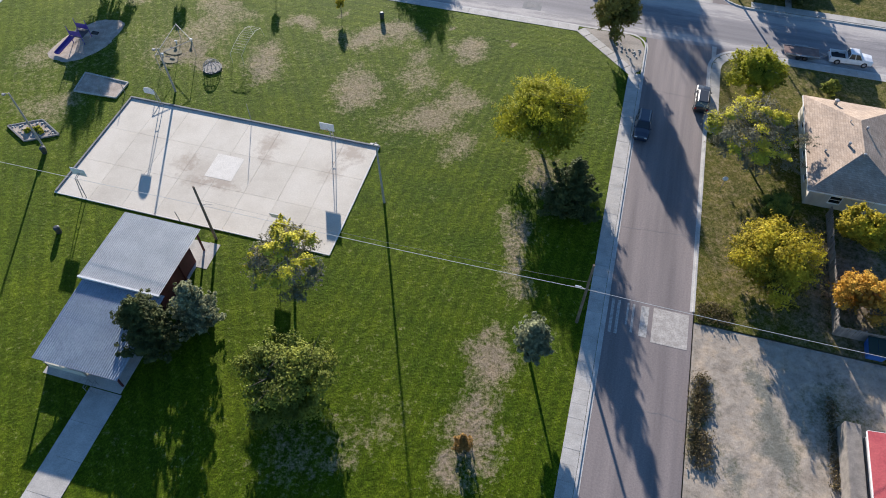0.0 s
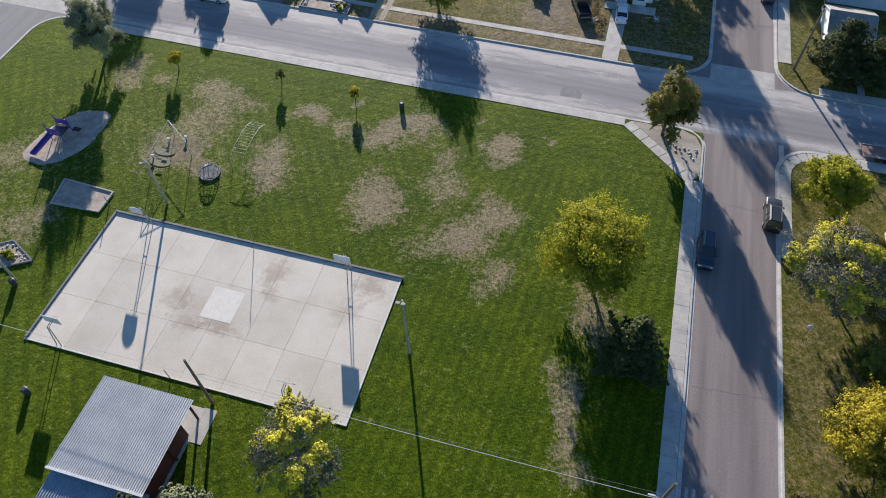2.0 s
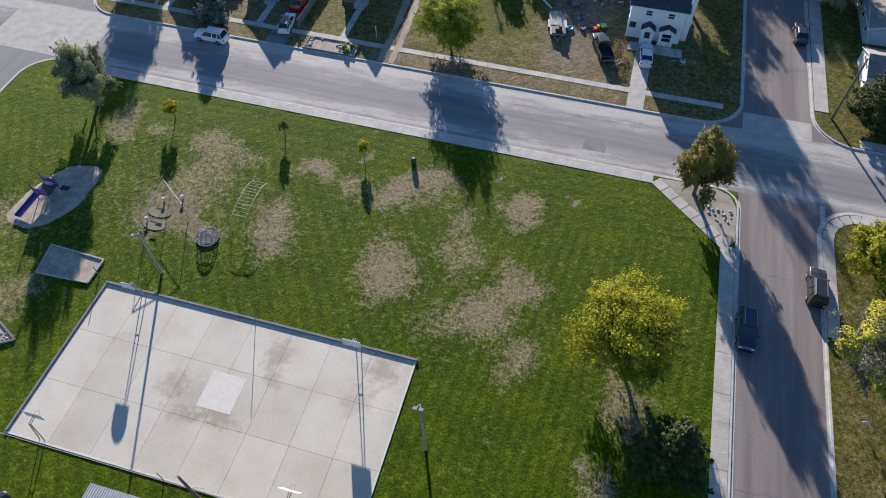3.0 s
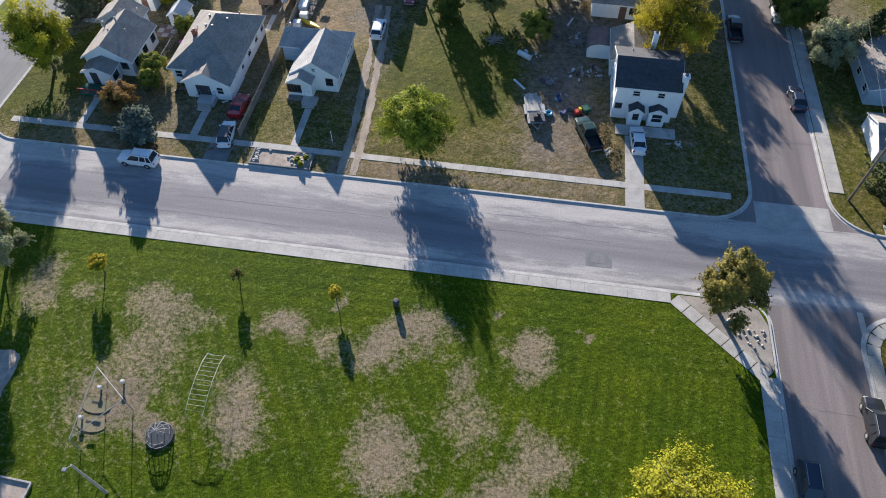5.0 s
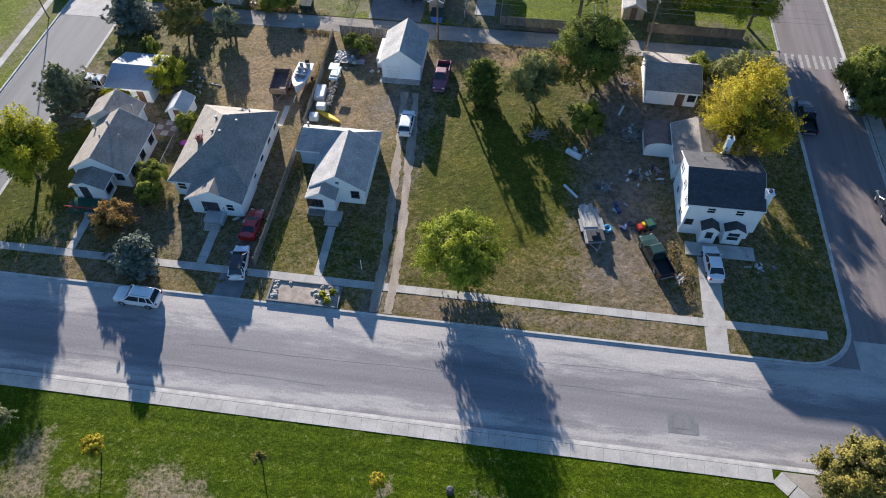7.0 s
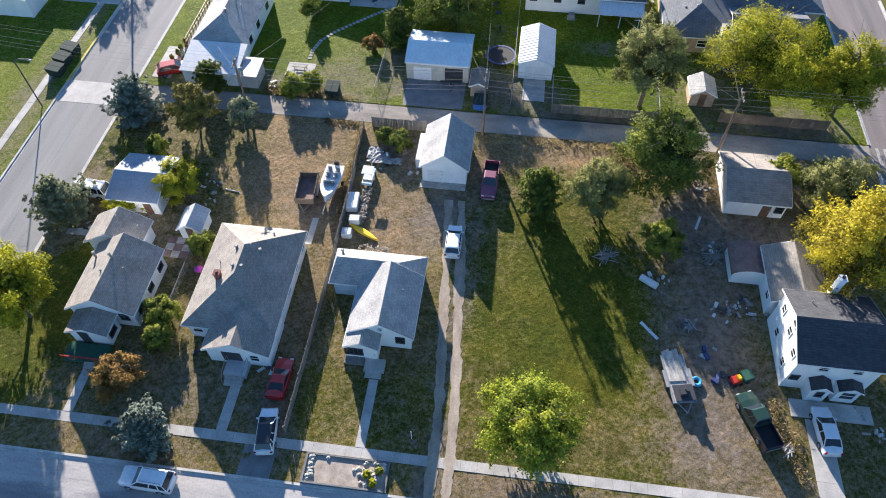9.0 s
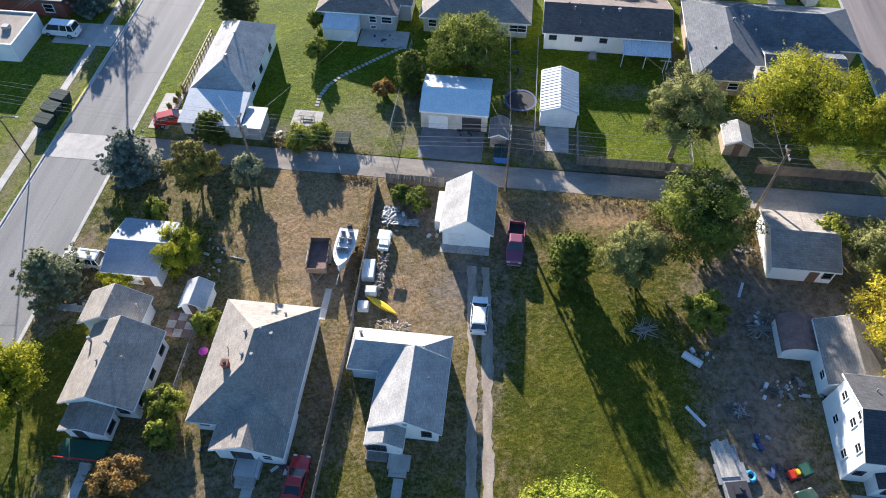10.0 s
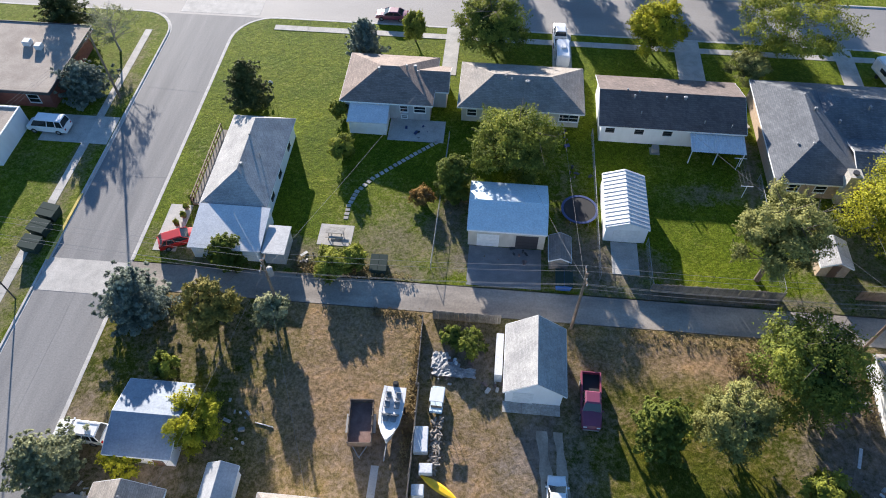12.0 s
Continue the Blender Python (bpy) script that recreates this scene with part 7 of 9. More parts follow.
def body_ring(x, hw, z0, z1, crown=0.05):
    """Cross-section of a car body: rocker, flank, shoulder, crowned top."""
    pts = [(-hw * 0.9, z0), (-hw, z0 + 0.12), (-hw * 1.0, z0 + (z1 - z0) * 0.6), (-hw * 0.95, z1 - 0.05), (-hw * 0.84, z1), (0, z1 + crown)]
    pts += [(-y, z) for y, z in pts[-2::-1]]
    return [(x, y, z) for y, z in pts]


SHAPES = {
    # belt profile (x, half width, top of body), cabin (x0 base, x0 roof, x1 roof, x1 base), roof height, wheels
    "sedan": (4.6, [(-2.3, 0.7, 0.72), (-2.2, 0.82, 0.92), (-1.5, 0.88, 0.98), (0.6, 0.9, 0.95), (1.6, 0.86, 0.88), (2.15, 0.78, 0.76), (2.3, 0.62, 0.6)], (-1.75, -1.05, 0.35, 1.15), 1.43, (-1.35, 1.4), 0.32),
    "hatch": (4.3, [(-2.15, 0.7, 0.75), (-2.1, 0.84, 0.98), (-1.2, 0.88, 1.0), (0.6, 0.9, 0.97), (1.4, 0.86, 0.92), (2.0, 0.78, 0.78), (2.15, 0.62, 0.6)], (-2.0, -1.55, 0.4, 1.2), 1.52, (-1.3, 1.35), 0.33),
    "suv": (4.8, [(-2.4, 0.75, 0.8), (-2.33, 0.9, 1.05), (-1.3, 0.94, 1.1), (0.7, 0.95, 1.08), (1.6, 0.92, 1.04), (2.25, 0.86, 0.92), (2.4, 0.7, 0.7)], (-2.25, -1.95, 0.35, 1.05), 1.78, (-1.45, 1.45), 0.37),
    "van": (5.2, [(-2.6, 0.8, 0.9), (-2.55, 0.95, 1.15), (-1.3, 0.98, 1.2), (1.0, 0.98, 1.18), (1.9, 0.94, 1.08), (2.45, 0.88, 0.9), (2.6, 0.72, 0.7)], (-2.5, -2.35, 1.1, 1.8), 2.05, (-1.6, 1.6), 0.36),
    "sport": (4.3, [(-2.15, 0.72, 0.7), (-2.1, 0.86, 0.9), (-1.2, 0.9, 0.9), (0.5, 0.9, 0.84), (1.4, 0.86, 0.76), (2.0, 0.78, 0.62), (2.15, 0.6, 0.5)], (-1.7, -0.75, 0.05, 0.85), 1.24, (-1.3, 1.35), 0.32),
    "pickup": (5.6, [(-2.8, 0.85, 0.95), (-2.75, 0.95, 1.05), (-1.0, 0.96, 1.08), (0.9, 0.97, 1.1), (1.9, 0.94, 1.08), (2.65, 0.88, 0.98), (2.8, 0.74, 0.75)], (-0.55, -0.4, 0.75, 1.35), 1.82, (-1.75, 1.75), 0.4),
}


def vehicle(kind, name, x, y, yaw, material, label, category="car", roof=None, roofrack=False, cargo=None, bed=None):
    length, prof, (b0, r0, r1, b1), top, axles, wr = SHAPES[kind]
    root = thing(name, 0, 0, 0, label, category)
    z0 = wr * 0.75
    bm = B()
    if kind == "pickup":
        front = [p for p in prof if p[0] > -0.7]
        loft(bm, [body_ring(-0.62, 0.96, z0, 1.09)] + [body_ring(px, hw, z0, z1) for px, hw, z1 in front])
    else:
        loft(bm, [body_ring(px, hw, z0, z1) for px, hw, z1 in prof])
    body = part("body", bm, material, root)
    belt = max(z1 for _, _, z1 in prof) - 0.06
    w0, w1 = max(h_ for _, h_, _ in prof) * 0.9, max(h_ for _, h_, _ in prof) * 0.72
    bm = B()
    loft(bm, [[(b0, -w0, belt), (b1, -w0, belt), (b1, w0, belt), (b0, w0, belt)], [(r0, -w1, top - 0.06), (r1, -w1, top - 0.06), (r1, w1, top - 0.06), (r0, w1, top - 0.06)]])
    part("cabin_glass", bm, M_GLASS, root, "dark tinted car windows")
    bm = B()
    rr = [[(r0 - 0.04, -w1 - 0.02, top - 0.07), (r1 + 0.04, -w1 - 0.02, top - 0.07), (r1 + 0.04, w1 + 0.02, top - 0.07), (r0 - 0.04, w1 + 0.02, top - 0.07)],
          [(r0 + 0.06, -w1 + 0.1, top), (r1 - 0.1, -w1 + 0.1, top), (r1 - 0.1, w1 - 0.1, top), (r0 + 0.06, w1 - 0.1, top)]]
    loft(bm, rr)
    part("roof", bm, roof or material, root)
    for s in (-1, 1):
        mids = [(b1, r1)] + ([((b0 + b1) / 2, (r0 + r1) / 2)] if kind != "sport" else []) + [(b0, r0)] + ([((b0 * 3 + b1) / 4 - 0.1, (r0 * 3 + r1) / 4 - 0.1)] if kind in ("suv", "van", "hatch") else [])
        for lo, hi in mids:
            bm = B()
            tube(bm, (lo, s * (w0 + 0.005), belt), (hi, s * (w1 + 0.012), top - 0.06), 0.05, 0.045, 5)
            part("pillar", bm, material, root)
    for ax in axles:
        for s in (-1, 1):
            hw = max(h_ for _, h_, _ in prof)
            bm = B()
            tube(bm, (ax, s * (hw - 0.2), wr), (ax, s * (hw + 0.02), wr), wr, wr, 16)
            wh = part("wheel", bm, M_BLACK, root)
            bm = B()
            tube(bm, (ax, s * (hw + 0.0), wr), (ax, s * (hw + 0.035), wr), wr * 0.62, wr * 0.5, 12)
            part("rim", bm, M_STEEL, wh)
    hx = prof[-1][0]
    for s in (-1, 1):
        bm = B()
        box(bm, hx - 0.16, s * 0.6 - 0.17, 0.6 * prof[-2][2] + 0.14, hx - 0.01, s * 0.6 + 0.17, 0.6 * prof[-2][2] + 0.3, 0.02)
        part("headlight", bm, M_LIGHT, root)
        bm = B()
        tx = prof[0][0]
        box(bm, tx - 0.02, s * 0.72 - 0.1, 0.72, tx + 0.1, s * 0.72 + 0.1, 0.95, 0.01)
        part("tail_light", bm, M_TAIL, root)
        bm = B()
        box(bm, b1 - 0.25, s * (w0 + 0.14) - 0.09, belt, b1 - 0.1, s * (w0 + 0.14) + 0.09, belt + 0.13, 0.02)
        part("mirror", bm, material, root)
    bm = B()
    box(bm, hx - 0.12, -0.75, 0.28, hx + 0.04, 0.75, 0.48, 0.03)
    part("bumper", bm, M_STEEL if kind == "pickup" else material, root)
    bm = B()
    box(bm, prof[0][0] - 0.05, -0.75, 0.32, prof[0][0] + 0.12, 0.75, 0.52, 0.03)
    part("bumper", bm, M_STEEL if kind == "pickup" else material, root)
    if kind == "pickup":
        bm = B()
        bx0, bx1 = -2.8, -0.64
        box(bm, bx0, -0.94, z0, bx1, 0.94, 0.62)
        box(bm, bx0, -0.94, 0.62, bx1, -0.82, 1.08, 0.02)
        box(bm, bx0, 0.82, 0.62, bx1, 0.94, 1.08, 0.02)
        box(bm, bx0, -0.82, 0.62, bx0 + 0.1, 0.82, 1.05, 0.02)
        part("cargo_bed", bm, bed or material, root)
        bm = B()
        box(bm, bx0 + 0.1, -0.81, 0.62, bx1, 0.81, 0.64)
        part("bed_liner", bm, M_BLACK, root)
    if roofrack:
        for s in (-1, 1):
            bm = B()
            tube(bm, (r0 + 0.15, s * (w1 - 0.12), top + 0.05), (r1 - 0.2, s * (w1 - 0.12), top + 0.05), 0.025, None, 6)
            part("roof_rail", bm, M_STEEL, root)
    root.matrix_basis = pose(x, y, 0.0 if abs(x - 10) < 5 or 87 < y < 99 or y > 192.5 else 0.1, 0, 0, yaw)
    return root


vehicle("suv", "car", 7.3, 68.4, -91, P_NAVY, "dark blue estate car parked at the kerb in tree shade", roofrack=True)
vehicle("suv", "car", 14.3, 75.6, 88, P_GREY, "dark grey sport utility car parked at the kerb", roofrack=True)
vehicle("pickup", "pickup_truck", 33.6, 89.5, 2, P_WHITE, "white crew pickup truck hitched ahead of a trailer", "pickup truck")
vehicle("suv", "car", -66.6, 97.3, 178, P_WHITE, "white sport utility car parked on the street", roofrack=True)
vehicle("sport", "car", -57.6, 108.2, 89, P_RED, "red sports car parked beside the fence")
vehicle("hatch", "car", -57.4, 102.9, 98, P_WHITE, "white hatchback with black roof across the pavement", roof=P_BLACK)
vehicle("hatch", "car", -43.0, 126.6, 91, P_WHITE, "white estate car parked on the dirt drive")
vehicle("pickup", "pickup_truck", -39.8, 136.1, -91, P_MAROON, "faded maroon pickup truck in the shade", "pickup truck", bed=P_PINKISH)
vehicle("suv", "car", -86.0, 128.8, 178, P_WHITE, "white sport utility car beside the shed", roofrack=True)
vehicle("sedan", "car", -6.75, 109.3, 94, P_WHITE, "white car parked on the concrete drive")
vehicle("pickup", "pickup_truck", -12.8, 109.5, 112, P_GREEN, "old dark green pickup truck with black bed", "pickup truck", bed=P_BLACK)
vehicle("pickup", "pickup_truck", 7.3, 134.2, 90, P_BLACK, "black pickup truck parked under the yellow tree", "pickup truck")
vehicle("pickup", "pickup_truck", 14.1, 139.5, -91, P_WHITE, "white pickup truck parked in tree shade", "pickup truck", bed=P_BLACK)
vehicle("sedan", "car", 13.9, 120.1, 91, P_NAVY, "dark blue car parked at the kerb")
vehicle("van", "van", -106.2, 167.1, 178, P_WHITE, "white passenger van on the concrete drive", "van")
vehicle("hatch", "car", -84.3, 151.2, 28, P_RED, "red car parked behind the lean-to")
vehicle("sedan", "car", -66.5, 194.0, 178, P_MAROON, "maroon car parked on the far street")
vehicle("pickup", "pickup_truck", -42.2, 190.8, 92, P_WHITE, "white pickup truck in the front drive", "pickup truck")


def flat_trailer(x, y, yaw, length, width, deck_mat, side_h, label, rails=False):
    root = thing("trailer", 0, 0, 0, label, "trailer")
    L, W = length / 2, width / 2
    bm = B()
    box(bm, -L, -W, 0.55, L, W, 0.66)
    part("deck", bm, deck_mat, root)
    for s in (-1, 1):
        bm = B()
        if side_h:
            box(bm, -L, s * W - 0.04, 0.66, L, s * W + 0.04, 0.66 + side_h)
            part("side_panel", bm, M_POLE, root)
        else:
            box(bm, -L, s * W - 0.05, 0.5, L, s * W + 0.05, 0.72)
            part("side_rail", bm, M_STEEL, root)
        for ax in (-0.45, 0.45):
            bm = B()
            tube(bm, (ax, s * (W + 0.05), 0.34), (ax, s * (W + 0.26), 0.34), 0.34, 0.34, 14)
            part("wheel", bm, M_BLACK, root)
        bm = B()
        box(bm, -0.9, s * (W + 0.17) - 0.14, 0.7, 0.9, s * (W + 0.17) + 0.14, 0.75)
        part("mudguard", bm, M_STEEL, root)
        if rails:
            for i in range(6):
                bm = B()
                px = -L + 0.1 + i * (length - 0.2) / 5
                box(bm, px - 0.04, s * W - 0.07, 0.5, px + 0.04, s * W + 0.07, 1.5)
                part("stake", bm, M_POLE, root)
    if side_h:
        for k in (-L, L - 0.08):
            bm = B()
            box(bm, k, -W, 0.66, k + 0.08, W, 0.66 + side_h)
            part("end_panel", bm, M_POLE, root)
    bm = B()
    tube(bm, (L, -W * 0.6, 0.55), (L + 1.0, 0, 0.5), 0.05)
    tube(bm, (L, W * 0.6, 0.55), (L + 1.0, 0, 0.5), 0.05)
    tube(bm, (L + 0.9, 0, 0.5), (L + 0.9, 0, 0.05), 0.04)
    part("tongue", bm, M_STEEL, root)
    root.matrix_basis = pose(x, y, 0 if 87 < y < 99 else 0.1, 0, 0, yaw)
    return root


flat_trailer(27.2, 89.3, 2, 4.6, 2.0, M_RUST, 0, "low flatbed trailer with dark red deck behind the pickup")
flat_trailer(-60.8, 131.9, -85, 4.2, 2.1, M_RUST, 0.75, "wooden stake-sided trailer with rusty floor", True)
flat_trailer(-19.75, 112.9, -79, 5.0, 2.1, M_JUNK, 0, "flatbed trailer loaded with pale planks and engine parts")
for i in range(6):
    bm = B()
    box(bm, -1.6 - 0.1 * (i % 3), -0.13, 0, 1.6, 0.13, 0.06)
    ob = single("plank", bm, M_STONE, "pale weathered plank lying on the trailer", "plank", "trailer planks")
    ob.matrix_basis = pose(-20.15 + 0.27 * (i - 2.5) * 0.98, 114.0 + 0.05 * i, 0.78, 0, 0, -79)
bm = B()
box(bm, -0.9, -0.95, 0, 0.7, 0.95, 0.14)
box(bm, -0.5, -0.5, 0.14, 0.3, 0.4, 0.55, 0.05)
tube(bm, (-0.2, 0.2, 0.55), (-0.2, 0.2, 0.75), 0.25)
ob = single("engine", bm, M_DARKTRIM, "dark engine block on a white tray on the trailer", "engine")
ob.matrix_basis = pose(-19.3, 111.3, 0.77, 0, 0, -79)


def boat(x, y, yaw):
    root = thing("motor_boat", 0, 0, 0, "white open motor boat with dark seats on its trailer", "boat")
    st = [(-2.5, 1.0, 1.0), (-1.5, 1.05, 1.0), (0, 1.05, 1.05), (1.2, 0.9, 1.12), (2.1, 0.5, 1.22), (2.7, 0.06, 1.32)]
    bm = B()
    loft(bm, [[(px, -w, 1.0 + (z - 1.0) + 0.5), (px, -w * 0.75, 0.72), (px, 0, 0.55 + 0.12 * max(0, px)), (px, w * 0.75, 0.72), (px, w, z + 0.5)] for px, w, z in st])
    part("hull", bm, P_WHITE, root)
    for s in (-1, 1):
        bm = B()
        for (p, w, z), (q, v, zz) in zip(st, st[1:]):
            slab(bm, [(p, s * (w + 0.04), z + 0.56), (q, s * (v + 0.04), zz + 0.56), (q, s * max(0.0, v - 0.22), zz + 0.56), (p, s * (w - 0.22), z + 0.56)][:: s], 0.12)
        bmesh.ops.remove_doubles(bm, verts=bm.verts[:], dist=0.015)
        part("gunwale", bm, M_WHITEMETAL, root)
    bm = B()
    slab(bm, [(-2.3, -0.78, 1.53), (0.0, -0.8, 1.56), (1.3, -0.6, 1.6), (1.9, 0, 1.68), (1.3, 0.6, 1.6), (0.0, 0.8, 1.56), (-2.3, 0.78, 1.53)], 0.02)
    part("cockpit_floor", bm, M_WHITEMETAL, root)
    for px, py in ((-0.6, -0.45), (-0.6, 0.45), (-1.5, -0.45), (-1.5, 0.45), (0.7, 0.35), (0.7, -0.35)):
        bm = B()
        box(bm, px - 0.28, py - 0.25, 1.55, px + 0.28, py + 0.25, 1.8, 0.05)
        box(bm, px - 0.3, py - 0.25, 1.75, px - 0.18, py + 0.25, 2.05, 0.04)
        part("seat", bm, M_STEEL, root)
    bm = B()
    slab(bm, [(0.2, -0.85, 1.65), (0.55, -0.7, 2.0), (0.55, 0.7, 2.0), (0.2, 0.85, 1.65)], 0.03)
    part("windscreen", bm, M_GLASS, root)
    bm = B()
    box(bm, -2.95, -0.25, 0.9, -2.5, 0.25, 1.9, 0.08)
    part("outboard_motor", bm, M_BLACK, root)
    bm = B()
    tube(bm, (-2.3, -0.5, 0.5), (2.2, -0.3, 0.5), 0.05)
    tube(bm, (-2.3, 0.5, 0.5), (2.2, 0.3, 0.5), 0.05)
    tube(bm, (2.1, 0, 0.5), (4.2, 0, 0.45), 0.06)
    tube(bm, (3.9, 0, 0.45), (3.9, 0, 0.0), 0.04)
    part("trailer_frame", bm, M_STEEL, root)
    for s in (-1, 1):
        bm = B()
        tube(bm, (-0.8, s * 0.95, 0.3), (-0.8, s * 1.15, 0.3), 0.3, 0.3, 14)
        part("wheel", bm, M_BLACK, root)
    root.matrix_basis = pose(x, y, 0.1, 0, 0, yaw)


boat(-58.15, 132.9, -92)
# camper shells and small cart
cv = thing("camper", 0, 0, 0, "white camper trailer in the front drive", "camper")
bm = B()
box(bm, -2.6, -1.1, 0.5, 2.6, 1.1, 2.6, 0.18)
part("body", bm, P_WHITE, cv)
bm = B()
box(bm, -1.6, -1.13, 1.4, 0.2, 1.13, 2.0)
part("window", bm, M_GLASS, cv)
bm = B()
box(bm, -0.5, -0.4, 2.6, 0.4, 0.4, 2.85, 0.05)
part("roof_unit", bm, M_WHITEMETAL, cv)
for s in (-1, 1):
    bm = B()
    tube(bm, (0.2, s * 0.95, 0.35), (0.2, s * 1.12, 0.35), 0.35, 0.35, 14)
    part("wheel", bm, M_BLACK, cv)
cv.matrix_basis = pose(-42.0, 186.2, 0.1, 0, 0, 91) @ Matrix.Diagonal((0.72, 0.8, 0.9, 1))
copy_thing(cv, pose(0.8, 186.5, 0.1, 0, 0, 105))
ct = thing("utility_cart", 0, 0, 0, "small white roofed utility cart in the yard", "cart")
bm = B()
box(bm, -1.3, -0.6, 0.35, 1.3, 0.6, 0.75, 0.06)
part("body", bm, M_BLUEMETAL, ct)
bm = B()
box(bm, -0.6, -0.65, 1.75, 0.75, 0.65, 1.83, 0.03)
part("roof", bm, P_WHITE, ct)
for px in (-0.5, 0.65):
    for s in (-0.55, 0.55):
        bm = B()
        tube(bm, (px, s, 0.7), (px, s, 1.76), 0.03)
        part("post", bm, M_STEEL, ct)
        bm = B()
        tube(bm, (px * 1.5, s * 0.9, 0.26), (px * 1.5, s * 1.15, 0.26), 0.26, 0.26, 12)
        part("wheel", bm, M_BLACK, ct)
bm = B()
slab(bm, [(0.7, -0.55, 0.8), (0.9, -0.5, 0.8), (0.9, 0.5, 0.8), (0.7, 0.55, 0.8)], 0.02)
part("seat", bm, M_BLACK, ct)
ct.matrix_basis = pose(-54.1, 134.9, 0.1, 0, 0, -92)

# ---- poles and lines of the back alley ----
for x, y, hh, lab in ((-41.4, 144.1, 9.9, "wooden utility pole beside the alley"), (-70.9, 142.9, 9.9, "wooden utility pole with transformer at the alley"), (-12.6, 144.4, 9.8, "wooden utility pole by the back garage"), (-99.6, 173.4, 10.4, "tall wooden utility pole at the street edge"), (-110, 146, 10, "wooden utility pole across the street"), (17.4, 103.5, 9.5, "utility pole at the street corner"), (40, 146, 10, "wooden utility pole far along the alley")):
    util_pole(x, y, hh, lab, hh - 0.5)
tr = thing("transformer", -70.5, 142.9, 8.2, "grey pole-mounted transformer can", "transformer")
bm = B()
tube(bm, (-70.45, 142.9, 7.6), (-70.45, 142.9, 8.6), 0.26, 0.26, 14)
part("tank", bm, M_STEEL, tr)
bm = B()
tube(bm, (-70.45, 142.9, 8.6), (-70.45, 142.9, 8.75), 0.28, 0.1, 14)
part("cap", bm, M_STEEL, tr)
ALLEY = [(-110, 146, 9.6), (-70.9, 142.9, 9.5), (-41.4, 144.1, 9.5), (-12.6, 144.4, 9.4), (40, 146, 9.6)]
for dy, dz in ((-1, 0.2), (0.4, 0.2), (1, 0.2), (0.1, -1.6), (0.15, -2.3)):
    for a, b in zip(ALLEY, ALLEY[1:]):
        wire((a[0], a[1] + dy, a[2] + dz), (b[0], b[1] + dy, b[2] + dz), 0.45)
for a, b in (((-41.4, 144.1, 8.6), (-46.0, 160.4, 3.8)), ((-41.4, 144.1, 8.6), (-45.4, 136.0, 4.1)), ((-70.9, 142.9, 8.4), (-78.2, 153.5, 3.2)), ((-70.9, 142.9, 8.4), (-60.5, 173.0, 4.0)),
             ((-41.4, 144.1, 8.6), (-42.5, 173.0, 3.2)), ((-12.6, 144.4, 8.4), (-8.8, 128.0, 3.6)), ((-12.6, 144.4, 8.4), (-28.0, 171.2, 3.4)), ((-12.6, 144.4, 8.4), (-9.8, 164.6, 3.6)),
             ((-99.6, 173.4, 9.6), (-110, 146, 9.4)), ((-99.6, 174.2, 9.6), (-110.5, 147, 9.4)), ((-99.6, 172.6, 9.6), (-109, 146, 9.4)), ((17.4, 103.5, 9.2), (24.0, 160, 9.4)), ((-70.9, 142.9, 8.4), (-63.2, 123.0, 5.0)), ((-70.9, 142.9, 8.4), (-76.5, 121, 4.6))):
    wire(a, b, 0.35)
# street light with bent arm
sl = thing("street_lamp", -99.0, 142.3, 0.1, "bent-arm street lamp at the kerb", "street lamp")
bm = B()
bent(bm, ((-99.0, 142.3, 0), (-99.0, 142.3, 6.4), (-99.2, 142.4, 7.2), (-98.4, 142.4, 7.6), (-97.0, 142.4, 7.7)), 0.08, 8)
part("pole", bm, M_DARKTRIM, sl)
bm = B()
box(bm, -97.3, 142.25, 7.58, -96.6, 142.55, 7.72, 0.04)
part("lamp_head", bm, M_STEEL, sl)


# ---- fences ----
def plank_fence(line, h, label, board=0.16, gap=0.02, material=None, jitter=0.05):
    """Upright boards on posts and rails, a little uneven."""
    (x0, y0), (x1, y1) = line
    L = math.hypot(x1 - x0, y1 - y0)
    root = thing("fence", 0, 0, 0, label, "fence")
    n = int(L / (board + gap))
    rng = random.Random(int(L * 100))
    m = material or M_WOOD
    me = bpy.data.meshes.new("board")
    bm = B()
    box(bm, -board / 2, -0.012, 0.0, board / 2, 0.012, h)
    bm.to_mesh(me)
    bm.free()
    me.materials.append(m)
    yaw = math.degrees(math.atan2(y1 - y0, x1 - x0))
    for i in range(n):
        f = (i + 0.5) / n
        ob = new("board", me)
        ob.parent = root
        ob.matrix_basis = pose(x0 + (x1 - x0) * f, y0 + (y1 - y0) * f, 0.06 + rng.uniform(-jitter, jitter * 0.3), rng.uniform(-2, 2), rng.uniform(-1, 1), yaw)
    k = max(2, int(L / 2.4) + 1)
    ox, oy = -(y1 - y0) / L * 0.06, (x1 - x0) / L * 0.06
    for i in range(k):
        f = i / (k - 1)
        px, py = x0 + (x1 - x0) * f + ox, y0 + (y1 - y0) * f + oy
        bm = B()
        box(bm, px - 0.05, py - 0.05, -0.1, px + 0.05, py + 0.05, h + 0.1)
        part("post", bm, m, root)
    for z in (0.35, h - 0.25):
        bm = B()
        sweep(bm, [(x0 + ox * 0.6, y0 + oy * 0.6), (x1 + ox * 0.6, y1 + oy * 0.6)], -0.02, 0.02, z, z + 0.08)
        bmesh.ops.recalc_face_normals(bm, faces=bm.faces)
        part("rail", bm, m, root)


